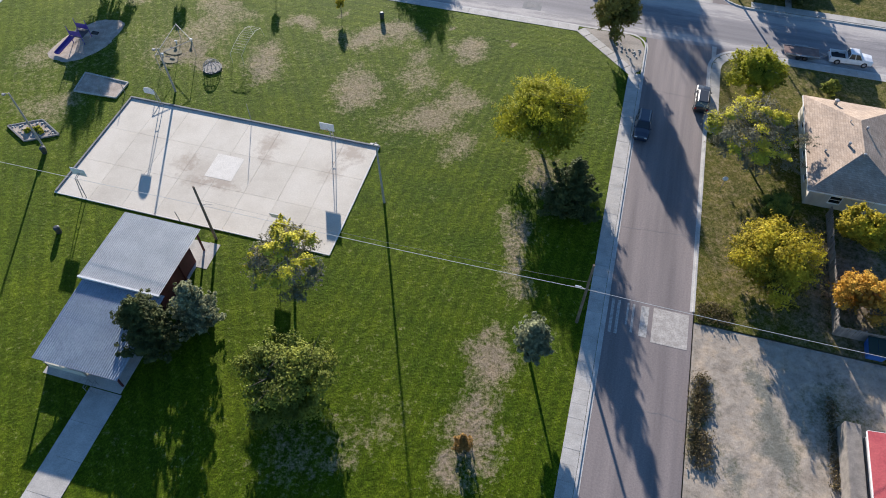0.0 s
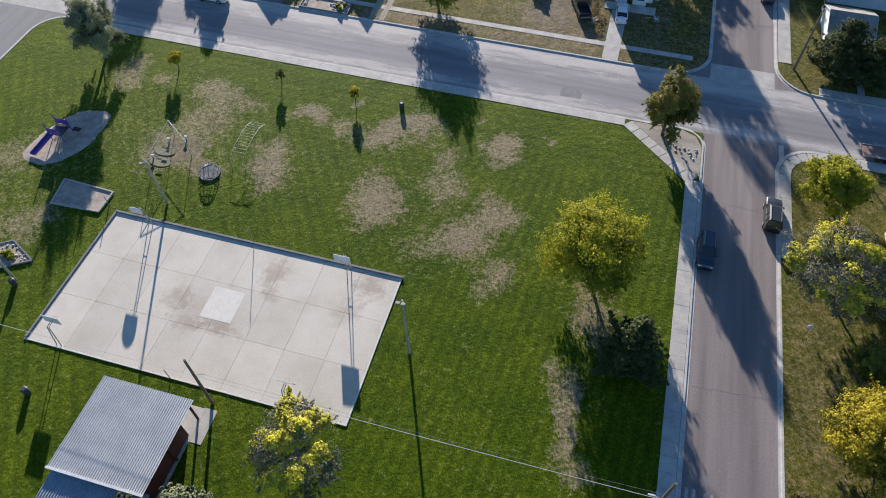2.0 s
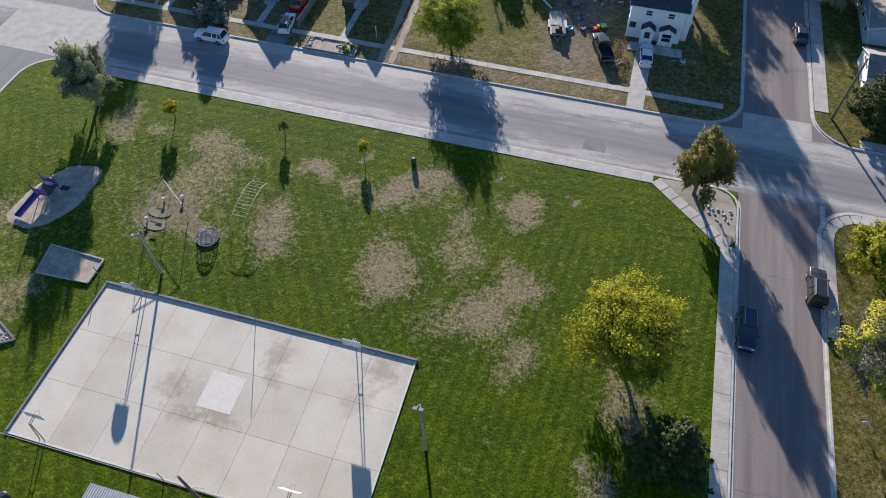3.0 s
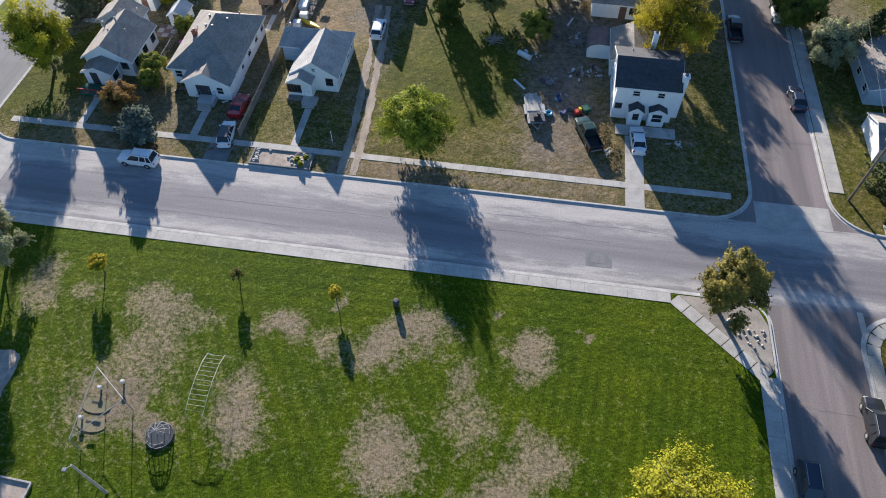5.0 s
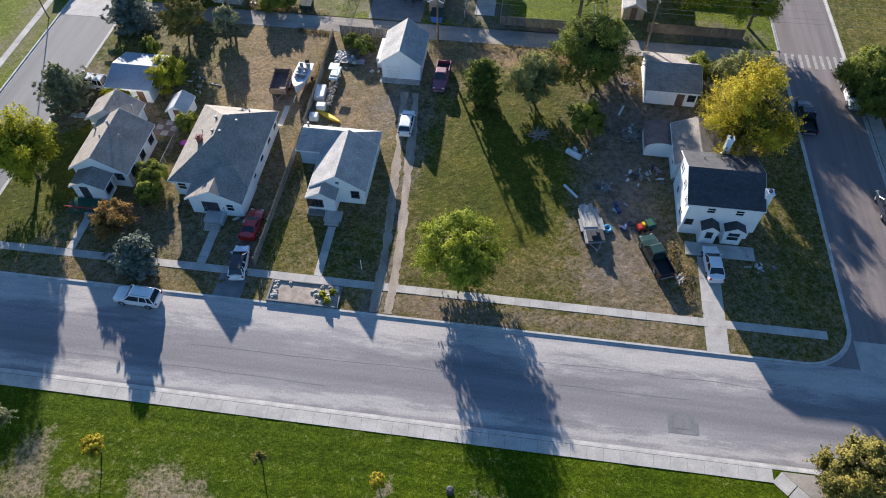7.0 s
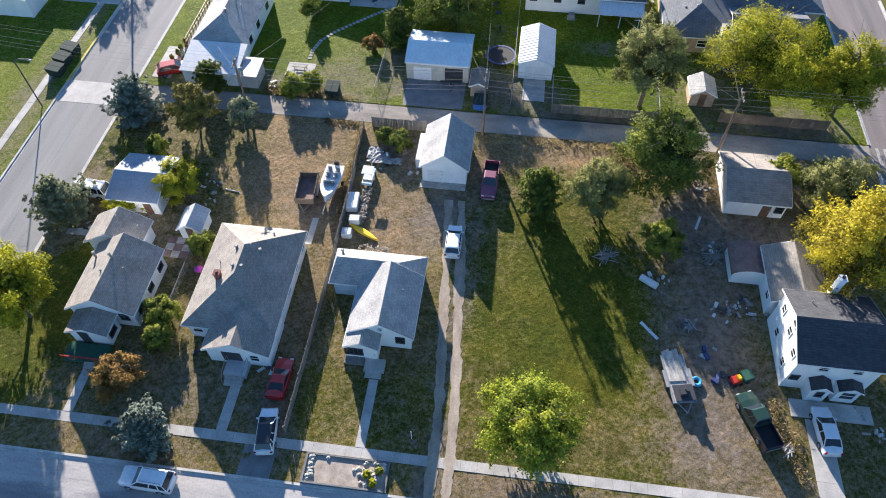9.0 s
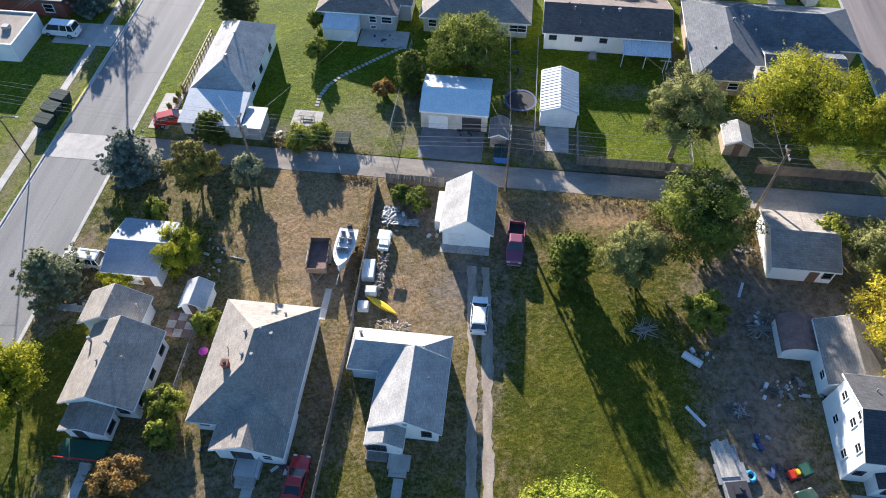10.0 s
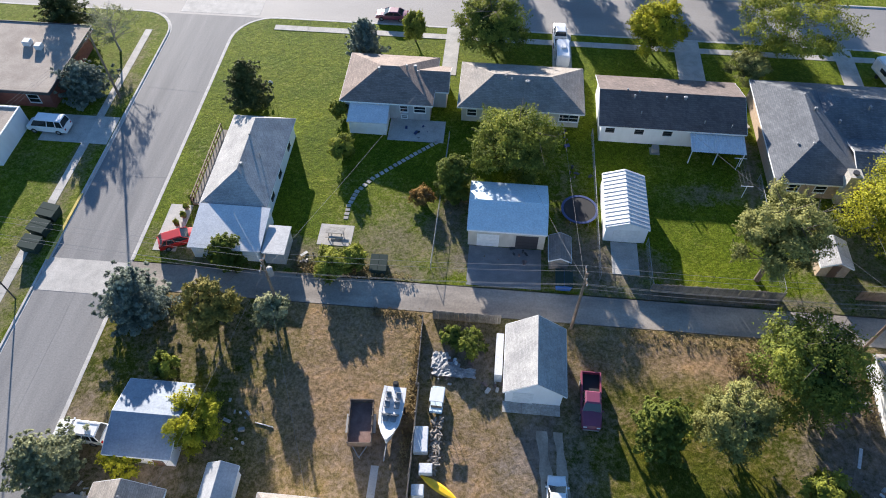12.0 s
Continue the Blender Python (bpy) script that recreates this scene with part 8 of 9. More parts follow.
def wire_fence(line, h, label):
    """Chain-link fence: posts, top rail and a coarse mesh of wires."""
    (x0, y0), (x1, y1) = line
    L = math.hypot(x1 - x0, y1 - y0)
    root = thing("wire_fence", 0, 0, 0, label, "fence")
    k = max(2, int(L / 2.5) + 1)
    for i in range(k):
        f = i / (k - 1)
        bm = B()
        tube(bm, (x0 + (x1 - x0) * f, y0 + (y1 - y0) * f, 0), (x0 + (x1 - x0) * f, y0 + (y1 - y0) * f, h + 0.1), 0.035, None, 6)
        part("post", bm, M_STEEL, root)
    bm = B()
    tube(bm, (x0, y0, h + 0.06), (x1, y1, h + 0.06), 0.025, None, 6)
    part("top_rail", bm, M_STEEL, root)
    bm = B()
    n = int(L / 0.3)
    for i in range(n):
        f0, f1 = i / n, min(1, (i + h / 0.3) / n)
        for a, b in ((f0, f1), (f1, f0)):
            tube(bm, (x0 + (x1 - x0) * a, y0 + (y1 - y0) * a, 0.1), (x0 + (x1 - x0) * b, y0 + (y1 - y0) * b, h), 0.006, None, 3)
    ob = part("mesh", bm, M_STEEL, root)
    ob["kind"] = "stuff"


plank_fence(((-55.8, 103.2), (-55.7, 124.5)), 1.35, "grey weathered board fence between two yards")
plank_fence(((-55.8, 124.6), (-55.95, 136.0)), 1.5, "grey weathered board fence beside the boat")
plank_fence(((-56.2, 136.2), (-56.4, 143.6)), 1.1, "low leaning board fence in dry grass")
plank_fence(((-55.4, 143.9), (-48.6, 143.9)), 1.7, "grey board fence along the alley")
plank_fence(((-33.0, 149.3), (-19.6, 149.4)), 1.5, "weathered board fence along the alley garden")
plank_fence(((-11.9, 150.2), (1.5, 150.3)), 1.6, "brown board fence along the alley", material=M_POLE)
plank_fence(((28.9, 43.6), (29.1, 59.6)), 1.7, "grey board fence round the side yard")
plank_fence(((28.9, 43.5), (44.0, 43.6)), 1.7, "grey board fence along the gravel lane")
wire_fence(((-71.0, 109.0), (-71.2, 121.5)), 1.2, "chain-link fence beside the hipped house")
wire_fence(((-38.3, 150.2), (-38.4, 172.0)), 1.2, "chain-link fence between back gardens")
wire_fence(((-33.0, 149.6), (-33.0, 155.4)), 1.3, "chain-link fence beside the white shed")
wire_fence(((-56.3, 150), (-56.0, 170.0)), 1.2, "chain-link fence beside the workshop")
wire_fence(((-19.4, 150), (-19.2, 166.0)), 1.3, "chain-link fence at the end of the lawn")

# deck and rail beside the pale hipped house
dk = thing("deck", -84, 162, 0.1, "narrow wooden deck with dark red railing", "deck")
bm = B()
box(bm, -84.4, 156.5, 0.1, -82.5, 168.5, 0.5)
part("deck_floor", bm, M_WOOD, dk)
for i in range(13):
    bm = B()
    y = 156.5 + i
    box(bm, -84.45, y - 0.05, 0.1, -84.35, y + 0.05, 1.5)
    part("post", bm, M_DOOR, dk)
for z in (0.9, 1.45):
    bm = B()
    box(bm, -84.44, 156.5, z, -84.36, 168.5, z + 0.08)
    part("handrail", bm, M_DOOR, dk)
bm = B()
box(bm, -87.0, 149.8, 0.0, -84.4, 156.4, 0.13)
single("side_patio", bm, M_CONC, "concrete side patio with pots", "paving", kind="structure")
for i, (x, y) in enumerate(((-85.0, 155.8), (-84.9, 154.6), (-85.3, 153.4), (-84.8, 157.2))):
    bm = B()
    tube(bm, (0, 0, 0), (0, 0, 0.5), 0.22, 0.3, 12)
    single("plant_pot", bm, M_RUST, "rust brown plant pot on the patio", "plant pot", "patio pots", at=(x, y, 0.13))
    plant(x, y, 1.1, 0.7, "bush", 330 + i)


# ---- yard things ----
def small(name, label, category, x, y, z, build, material, yaw=0, group=""):
    bm = B()
    build(bm)
    ob = single(name, bm, material, label, category, group)
    ob.matrix_basis = pose(x, y, z, 0, 0, yaw)
    return ob


def wheelie_bin(x, y, yaw, material, label):
    r = thing("dumpster", 0, 0, 0, label, "dumpster", "dumpsters at the kerb")
    bm = B()
    loft(bm, [[(-0.75, -0.85, 0.1), (0.75, -0.85, 0.1), (0.75, 0.85, 0.1), (-0.75, 0.85, 0.1)], [(-0.9, -0.95, 1.15), (0.9, -0.95, 1.15), (0.9, 0.95, 1.3), (-0.9, 0.95, 1.3)]])
    part("bin", bm, material, r)
    for s in (-0.46, 0.46):
        bm = B()
        slab(bm, [(s - 0.44, -1.0, 1.2), (s + 0.44, -1.0, 1.2), (s + 0.44, 1.0, 1.38), (s - 0.44, 1.0, 1.38)], 0.05)
        part("lid", bm, M_GREENBIN, r)
    r.matrix_basis = pose(x, y, 0.0, 0, 0, yaw)


wheelie_bin(-100.0, 153.4, 82, M_GREENBIN, "dark green dumpster with closed black lid")
wheelie_bin(-100.1, 151.2, 80, M_GREENBIN, "dark green dumpster with closed black lid")
wheelie_bin(-100.0, 148.9, 84, M_GREENBIN, "dark green dumpster with closed black lid")
wheelie_bin(-61.8, 149.6, 0, M_GREENBIN, "green dumpster beside the alley bushes")
wheelie_bin(32.6, 42.4, 0, M_BLUE, "blue dumpster beside the board fence")
wheelie_bin(-42.2, 149.4, 0, M_BLUE, "blue dumpster at the alley edge")


def kayak_build(bm):
    k = 12
    rows = []
    for i in range(k + 1):
        f = i / k
        x = -1.9 + 3.8 * f
        w = 0.4 * math.sin(math.pi * min(0.97, max(0.03, f))) ** 0.7
        rows.append([(x, -w, 0.25), (x, -w * 0.6, 0.02), (x, w * 0.6, 0.02), (x, w, 0.25), (x, w * 0.5, 0.36), (x, -w * 0.5, 0.36)])
    loft(bm, rows)


small("kayak", "yellow plastic kayak lying on the grass", "kayak", -53.2, 126.9, 0.1, kayak_build, M_YELLOW, -28)
for x, y, w, d, hh, m, lab in ((-55.2, 130.9, 1.3, 2.4, 0.9, M_WHITEMETAL, "pale sheet-covered stack by the fence"), (-55.0, 126.4, 1.1, 1.0, 0.8, M_WHITEMETAL, "white box by the fence"), (-54.5, 128.3, 1.2, 0.9, 0.9, M_WHITEMETAL, "white chest lid open by the fence")):
    small("storage_box", lab, "box", x, y, 0.1, lambda bm, w=w, d=d, hh=hh: box(bm, -w / 2, -d / 2, 0, w / 2, d / 2, hh, 0.05), m, 4)


def log_pile(x, y, lx, ly, n, label, material, seed, rmax=0.1):
    r = thing("log_pile", x, y, 0.1, label, "log pile")
    rg = random.Random(seed)
    for i in range(n):
        bm = B()
        px, py = x + rg.uniform(-lx, lx), y + rg.uniform(-ly, ly)
        a = rg.uniform(0, 3.14)
        q = rg.uniform(0.14, 0.26)
        z = 0.2 + rg.random() * 0.45
        rr = rg.uniform(0.05, rmax)
        tube(bm, (px - q * math.cos(a), py - q * math.sin(a), z), (px + q * math.cos(a), py + q * math.sin(a), z + rg.uniform(-0.1, 0.1)), rr, rr, 7)
        part("log", bm, material, r)


M_CUTWOOD = mat("cut_wood", (0.24, 0.2, 0.16), (0.42, 0.36, 0.29), 3, 12, 0.9, vary=0.25)
log_pile(-53.9, 130.6, 0.45, 2.6, 150, "long heap of pale split firewood", M_CUTWOOD, 3)
log_pile(-51.6, 124.6, 1.8, 0.4, 40, "scattered firewood behind the house", M_CUTWOOD, 4)


def branch_pile(x, y, spread, n, label, material, seed, length=2.6):
    r = thing("branch_pile", x, y, 0.1, label, "branch pile")
    rg = random.Random(seed)
    for i in range(n):
        bm = B()
        a = rg.uniform(0, 6.28)
        c = (x + rg.uniform(-spread, spread) * 0.4, y + rg.uniform(-spread, spread) * 0.4)
        q = rg.uniform(0.4, 0.5) * length * rg.uniform(0.6, 1)
        z = 0.16 + i * 0.02
        tube(bm, (c[0] - q * math.cos(a), c[1] - q * math.sin(a), z), (c[0] + q * math.cos(a), c[1] + q * math.sin(a), z + rg.uniform(0, 0.4)), 0.06, 0.03, 6)
        part("branch", bm, material, r)


branch_pile(-26.4, 126.9, 1.4, 26, "heap of pale cut branches on the grass", M_PALEBARK, 11)
branch_pile(-14.9, 128.3, 1.2, 16, "heap of pale poles in the dirt yard", M_PALEBARK, 12, 3.0)
branch_pile(-18.0, 119.0, 0.9, 12, "tangle of scrap metal and poles", M_STEEL, 13, 1.8)
branch_pile(-10.2, 107.2, 0.9, 9, "scrap poles beside the drive", M_STEEL, 14, 1.6)


def junk(x, y, spread, n, label, seed, mats):
    """Loose boxes, drums and panels lying about: each is a thing of its own."""
    rg = random.Random(seed)
    for i in range(round(n * 1.7)):
        px, py = x + rg.gauss(0, spread), y + rg.gauss(0, spread)
        s = rg.uniform(0.1, 0.34)
        k = rg.random()
        bm = B()
        if k < 0.45:
            box(bm, -s, -s * 0.6, 0, s, s * 0.6, s * rg.uniform(0.3, 1.2), 0.03)
            nm = "crate"
        elif k < 0.7:
            tube(bm, (0, 0, 0), (0, 0, s * 1.5), s * 0.5, s * 0.5, 12)
            nm = "drum"
        else:
            slab(bm, [(-s * 1.4, -s * 0.5, 0.3), (s * 1.4, -s * 0.5, 0.1), (s * 1.4, s * 0.5, 0.1), (-s * 1.4, s * 0.5, 0.3)], 0.05)
            nm = "panel"
        ob = single(nm, bm, mats[i % len(mats)], label, nm, "yard clutter")
        ob.matrix_basis = pose(px, py, 0.1, 0, 0, rg.uniform(0, 180))


JM = (M_JUNK, M_WHITEMETAL, M_STEEL, M_DARKTRIM, M_RUST, M_WOOD)
junk(-14.6, 121.5, 0.8, 9, "pale scrap object lying in the dirt yard", 21, JM)
junk(-18.2, 119.2, 0.8, 7, "dark scrap object lying in the dirt yard", 22, (M_DARKTRIM, M_STEEL, M_RUST))
junk(-12.2, 122.8, 1.0, 12, "scrap object beside the white house", 23, JM)
junk(-14.6, 129.5, 1.2, 8, "weathered scrap object near the shed", 24, JM)
junk(-20.9, 124.3, 0.5, 5, "pale scrap object on the grass edge", 25, (M_WHITEMETAL, M_JUNK))
junk(-15.3, 114.2, 0.5, 4, "small scrap object near the mower", 26, (M_TARP, M_DARKTRIM))
junk(-16.6, 116.4, 0.4, 4, "small scrap object in the yard", 27, (M_JUNK, M_TARP))
junk(-53.3, 139.0, 1.2, 9, "scrap object heaped behind the fence", 28, (M_WHITEMETAL, M_JUNK, M_RUST))
junk(-49.0, 136.6, 0.5, 5, "pale scrap object beside the garage", 29, (M_STONE, M_RUST))
junk(-66.0, 110.5, 0.5, 5, "small object under the house wall", 30, (M_RUST, M_DARKTRIM))
junk(-79.5, 122.0, 1.4, 8, "small object in the shaded side yard", 31, (M_JUNK, M_RUST, M_STEEL))
junk(-84.0, 123.5, 1.4, 10, "small garden object in the shaded bed", 32, (M_RUST, M_JUNK, M_STONE))
junk(-14.5, 138.5, 0.7, 7, "pale scrap object beside the garage wall", 33, JM)
junk(-72.0, 131.5, 1.0, 6, "small pale object in the yard", 34, (M_JUNK, M_STONE))
junk(-59.2, 109.2, 0.4, 4, "small object beside the stoop", 35, (M_WHITEMETAL, M_DARKTRIM))
junk(-2.0, 110.0, 0.8, 6, "pale stone or pot in the front yard", 36, (M_STONE, M_JUNK))
junk(-40.3, 165.5, 0.6, 4, "dark garden chair in the back yard", 37, (M_DARKTRIM,))
junk(-59.8, 171.0, 0.7, 5, "covered object on the patio", 38, (M_TARP, M_DARKTRIM))
junk(-42.0, 171.5, 0.7, 5, "dark covered object behind the house", 39, (M_TARP, M_DARKTRIM))
junk(-19.8, 176, 0.8, 5, "pale object between the houses", 41, (M_STONE, M_RUST))
junk(-47.3, 153.0, 1.2, 5, "small tool standing on the work yard", 42, (M_DARKTRIM, M_RUST))
junk(-70.5, 150.6, 0.8, 5, "dark object at the alley edge", 43, (M_DARKTRIM, M_JUNK))
small("board", "long white board lying on the ground", "board", -22.1, 118.2, 0.1, lambda bm: box(bm, -1.2, -0.16, 0, 1.2, 0.16, 0.12, 0.02), M_WHITEMETAL, -48)
small("board", "pale board lying on the ground", "board", -15.9, 133.0, 0.1, lambda bm: box(bm, -1.0, -0.14, 0, 1.0, 0.14, 0.1, 0.02), M_WHITEMETAL, 70)
small("culvert_pipe", "large pale pipe lying on the grass", "pipe", -21.9, 124.0, 0.1, lambda bm: tube(bm, (-1.0, 0, 0.38), (1.0, 0, 0.38), 0.38, 0.38, 16), M_WHITEMETAL, -32)
small("ladder", "thin white pole lying in dry grass", "pole", -69.8, 131.2, 0.1, lambda bm: tube(bm, (-0.9, 0, 0.06), (0.9, 0, 0.06), 0.05), M_WHITEMETAL, -10)
small("tire", "light blue tyre lying on the ground", "tire", -17.9, 113.0, 0.1, lambda bm: bent(bm, [(0.4 * math.cos(a * 0.5236), 0.4 * math.sin(a * 0.5236), 0.18) for a in range(13)], 0.17, 8), M_CYAN)
small("parasol", "pink garden parasol leaning by the fence", "parasol", -69.6, 119.4, 0.1, lambda bm: (tube(bm, (0, 0, 0), (0, 0, 1.0), 0.03), tube(bm, (0, 0, 0.75), (0, 0, 1.1), 0.5, 0.05, 8)), M_PINK)
tb = thing("riding_mower", 0, 0, 0, "red and green riding mower with cart", "mower")
bm = B()
box(bm, -0.75, -0.4, 0.25, 0.2, 0.4, 0.7, 0.08)
part("body", bm, M_REDP, tb)
bm = B()
box(bm, 0.3, -0.55, 0.35, 1.4, 0.55, 0.95, 0.06)
part("cart", bm, M_GREENDECK, tb, "green cart box")
bm = B()
box(bm, -0.2, -0.25, 0.7, 0.15, 0.25, 1.05, 0.05)
part("seat", bm, M_YELLOW, tb)
for px in (-0.5, 0.1, 0.85):
    for s in (-0.5, 0.5):
        bm = B()
        tube(bm, (px, s - 0.08, 0.22), (px, s + 0.08, 0.22), 0.22, 0.22, 12)
        part("wheel", bm, M_BLACK, tb)
tb.matrix_basis = pose(-14.0, 113.6, 0.1, 0, 0, 25)


def trampoline(x, y, r):
    t = thing("trampoline", x, y, 0.1, "round black trampoline on the lawn", "trampoline")
    bm = B()
    tube(bm, (x, y, 0.86), (x, y, 0.9), r - 0.25, r - 0.25, 32)
    part("mat", bm, M_BLACK, t)
    bm = B()
    k = 32
    for i in range(k):
        a, b = 6.2832 * i / k, 6.2832 * (i + 1) / k
        slab(bm, [(x + rr * math.cos(q), y + rr * math.sin(q), 0.93) for rr, q in ((r, a), (r, b), (r - 0.28, b), (r - 0.28, a))], 0.06)
    part("edge_pad", bm, M_TARP, t)
    for i in range(6):
        a = 6.2832 * i / 6
        bm = B()
        tube(bm, (x + r * 0.97 * math.cos(a), y + r * 0.97 * math.sin(a), 0), (x + r * 0.97 * math.cos(a), y + r * 0.97 * math.sin(a), 0.9), 0.03, None, 6)
        part("leg", bm, M_STEEL, t)


trampoline(-40.3, 159.2, 2.1)
trampoline(-9.2, 161.3, 2.1)
for x, y in ((-21.4, 163.4), (-21.4, 167.8)):
    cl = thing("clothes_post", x, y, 0.1, "white T-shaped clothes line post", "clothes post", "clothes posts")
    bm = B()
    tube(bm, (x, y, 0), (x, y, 2.0), 0.04)
    part("post", bm, M_TRIM, cl)
    bm = B()
    tube(bm, (x - 0.7, y, 2.0), (x + 0.7, y, 2.0), 0.04)
    part("crossbar", bm, M_TRIM, cl)
for dx in (-0.6, -0.2, 0.2, 0.6):
    wire((-21.4 + dx, 163.4, 2.02), (-21.4 + dx, 167.8, 2.02), 0.06, "thin clothes line between white posts", 0.008)
pt = thing("picnic_table", -67.3, 153.6, 0.1, "pale picnic table with benches on a slab", "picnic table")
bm = B()
box(bm, -68.3, 153.3, 0.8, -66.3, 154.0, 0.87, 0.02)
part("tabletop", bm, M_STONE, pt)
for s in (-0.65, 0.65):
    bm = B()
    box(bm, -68.3, 153.65 + s - 0.15, 0.5, -66.3, 153.65 + s + 0.15, 0.56, 0.02)
    part("bench", bm, M_STONE, pt)
for s in (-0.7, 0.7):
    bm = B()
    tube(bm, (-67.3 + s, 152.9, 0.1), (-67.3 + s, 153.9, 0.82), 0.05)
    tube(bm, (-67.3 + s, 154.4, 0.1), (-67.3 + s, 153.4, 0.82), 0.05)
    part("leg", bm, M_WOOD, pt)
for i, (x, y, w) in enumerate(((-51.4, 140.9, 3.4), (-53.3, 141.6, 2.4))):
    plant(x, y, 2.0, w, "greenbush", 370 + i)
rg = random.Random(17)
for x, y, w, d in ((-53.6, 138.3, 1.3, 0.8), (-52.2, 138.0, 1.5, 0.5), (-54.3, 139.2, 0.8, 0.9)):
    bm = B()
    bmesh.ops.create_grid(bm, x_segments=9, y_segments=7, size=1.0)
    for v in bm.verts:
        v.co.x, v.co.y = v.co.x * w + rg.uniform(-0.08, 0.08), v.co.y * d + rg.uniform(-0.08, 0.08)
        v.co.z = 0.2 + 0.22 * rg.random()
    bmesh.ops.solidify(bm, geom=bm.faces[:], thickness=0.02)
    single("plastic_sheet", bm, M_JUNK, "crumpled pale plastic sheeting on the ground", "sheet", "garden sheeting", at=(x, y, 0.08))
# rock garden by the street
gd = thing("rock_garden", -49.6, 100.2, 0.1, "pale gravel bed edged with stones", "rock garden")
bm = B()
box(bm, -53.2, 98.95, 0.0, -45.9, 101.5, 0.17)
part("gravel", bm, M_SAND, gd)
bm = B()
for a in ((-53.4, 98.85, -45.7, 99.0), (-53.4, 101.45, -45.7, 101.55), (-53.4, 99.0, -53.2, 101.45), (-45.9, 99.0, -45.75, 101.45)):
    box(bm, a[0], a[1], 0.0, a[2], a[3], 0.3)
part("edging", bm, M_DARKCONC, gd)
rg = random.Random(8)
for i in range(46):
    if i < 14:
        px, py = rg.uniform(-53.0, -52.5), rg.uniform(99.2, 101.3)
    elif i < 36:
        px, py = rg.gauss(-47.3, 0.7), rg.uniform(99.1, 101.3)
    else:
        px, py = rg.uniform(-53, -46), 101.3
    bm = B()
    bmesh.ops.create_icosphere(bm, subdivisions=1, radius=rg.uniform(0.12, 0.3))
    for v in bm.verts:
        v.co.z *= 0.6
        v.co += Vector((px, py, 0.22)) + Vector((rg.uniform(-0.04, 0.04), rg.uniform(-0.04, 0.04), 0))
    part("stone", bm, M_STONE, gd)
for i, (x, y) in enumerate(((-47.6, 100.2), (-46.6, 100.6), (-47.0, 99.5))):
    plant(x, y, 0.7, 0.8, "greenbush" if i % 2 else "yellowbush", 350 + i)
yl = thing("yard_lamp", -44.2, 104.0, 0.1, "small yard lamp on a post in a round bed", "yard lamp")
bm = B()
tube(bm, (-44.2, 104.0, 0), (-44.2, 104.0, 1.9), 0.04)
part("post", bm, M_TRIM, yl)
bm = B()
tube(bm, (-44.2, 104.0, 0.0), (-44.2, 104.0, 0.1), 0.5, 0.5, 16)
part("base_ring", bm, M_RUST, yl)
# signs
for x, y, lab in ((17.2, 60.3, "round pale sign on a post by the kerb"), (-79.7, 175.8, "small pale lamp on a post in the lawn")):
    sg = thing("sign_post", x, y, 0.1, lab, "sign")
    bm = B()
    tube(bm, (x, y, 0), (x, y, 2.2), 0.03)
    part("post", bm, M_STEEL, sg)
    bm = B()
    tube(bm, (x, y - 0.03, 2.2), (x, y + 0.03, 2.2), 0.32, 0.32, 14)
    part("plate", bm, M_WHITEMETAL, sg)
# patio of the first house
for i in range(3):
    for j in range(3):
        bm = B()
        box(bm, -74.6 + i * 0.95, 121.0 + j * 0.95, 0.0, -73.7 + i * 0.95, 121.9 + j * 0.95, 0.15, 0.01)
        single("patio_slab", bm, M_STAIN if (i + j) % 2 else M_RUST, "square patio slab behind the house", "paving slab", "patio slabs")
# tall dry grass and weeds along edges
def weeds(name, label, spots, material, seed, hgt=0.45, size=0.1):
    rg = np.random.default_rng(seed)
    P, N = [], []
    for x0, y0, x1, y1, n in spots:
        n *= 3
        p = np.stack((rg.uniform(x0, x1, n), rg.uniform(y0, y1, n), rg.uniform(0.1, 0.1 + hgt, n)), 1)
        p[:, :2] += rg.normal(0, 0.25, (n, 2))
        P.append(p)
        N.append(rg.normal(0, 1, (n, 3)) * (1, 1, 0.4))
    v = cards(np.concatenate(P), np.concatenate(N), size, rg, 2.4)
    tagged(new(name, crown_mesh(name, v, material)), label, "weeds", kind="stuff")


weeds("dry_weeds", "tall straw-coloured weeds along fences and edges", ((-56.9, 128, -56.2, 143, 500), (-9.9, 104, -9.2, 109, 120), (-11.2, 107.5, -10.5, 112, 120), (-36, 143.2, -20, 144.4, 200), (28.0, 45, 28.8, 59, 200), (-14.6, 136, -13.5, 142, 220), (-26, 140.5, -23, 142.5, 250), (-70, 148.3, -58, 148.9, 260)), LEAF["straw"], 61)
weeds("green_weeds", "rough green weeds and shrubs on the verge", ((15.5, 27, 16.6, 35.5, 330), (15.8, 26, 17.6, 29.5, 260), (15.8, 31.0, 17.2, 33.5, 160), (16.4, 34, 16.9, 35.4, 60), (15.6, 41.6, 19, 44, 300), (-62, 143.6, -57, 144.5, 120), (28, 27, 28.5, 36, 300), (-71, 148.4, -63, 150.0, 400)), LEAF["weed"], 62, 0.3)

# ---- paving: separate slabs ----
SLABS = {}


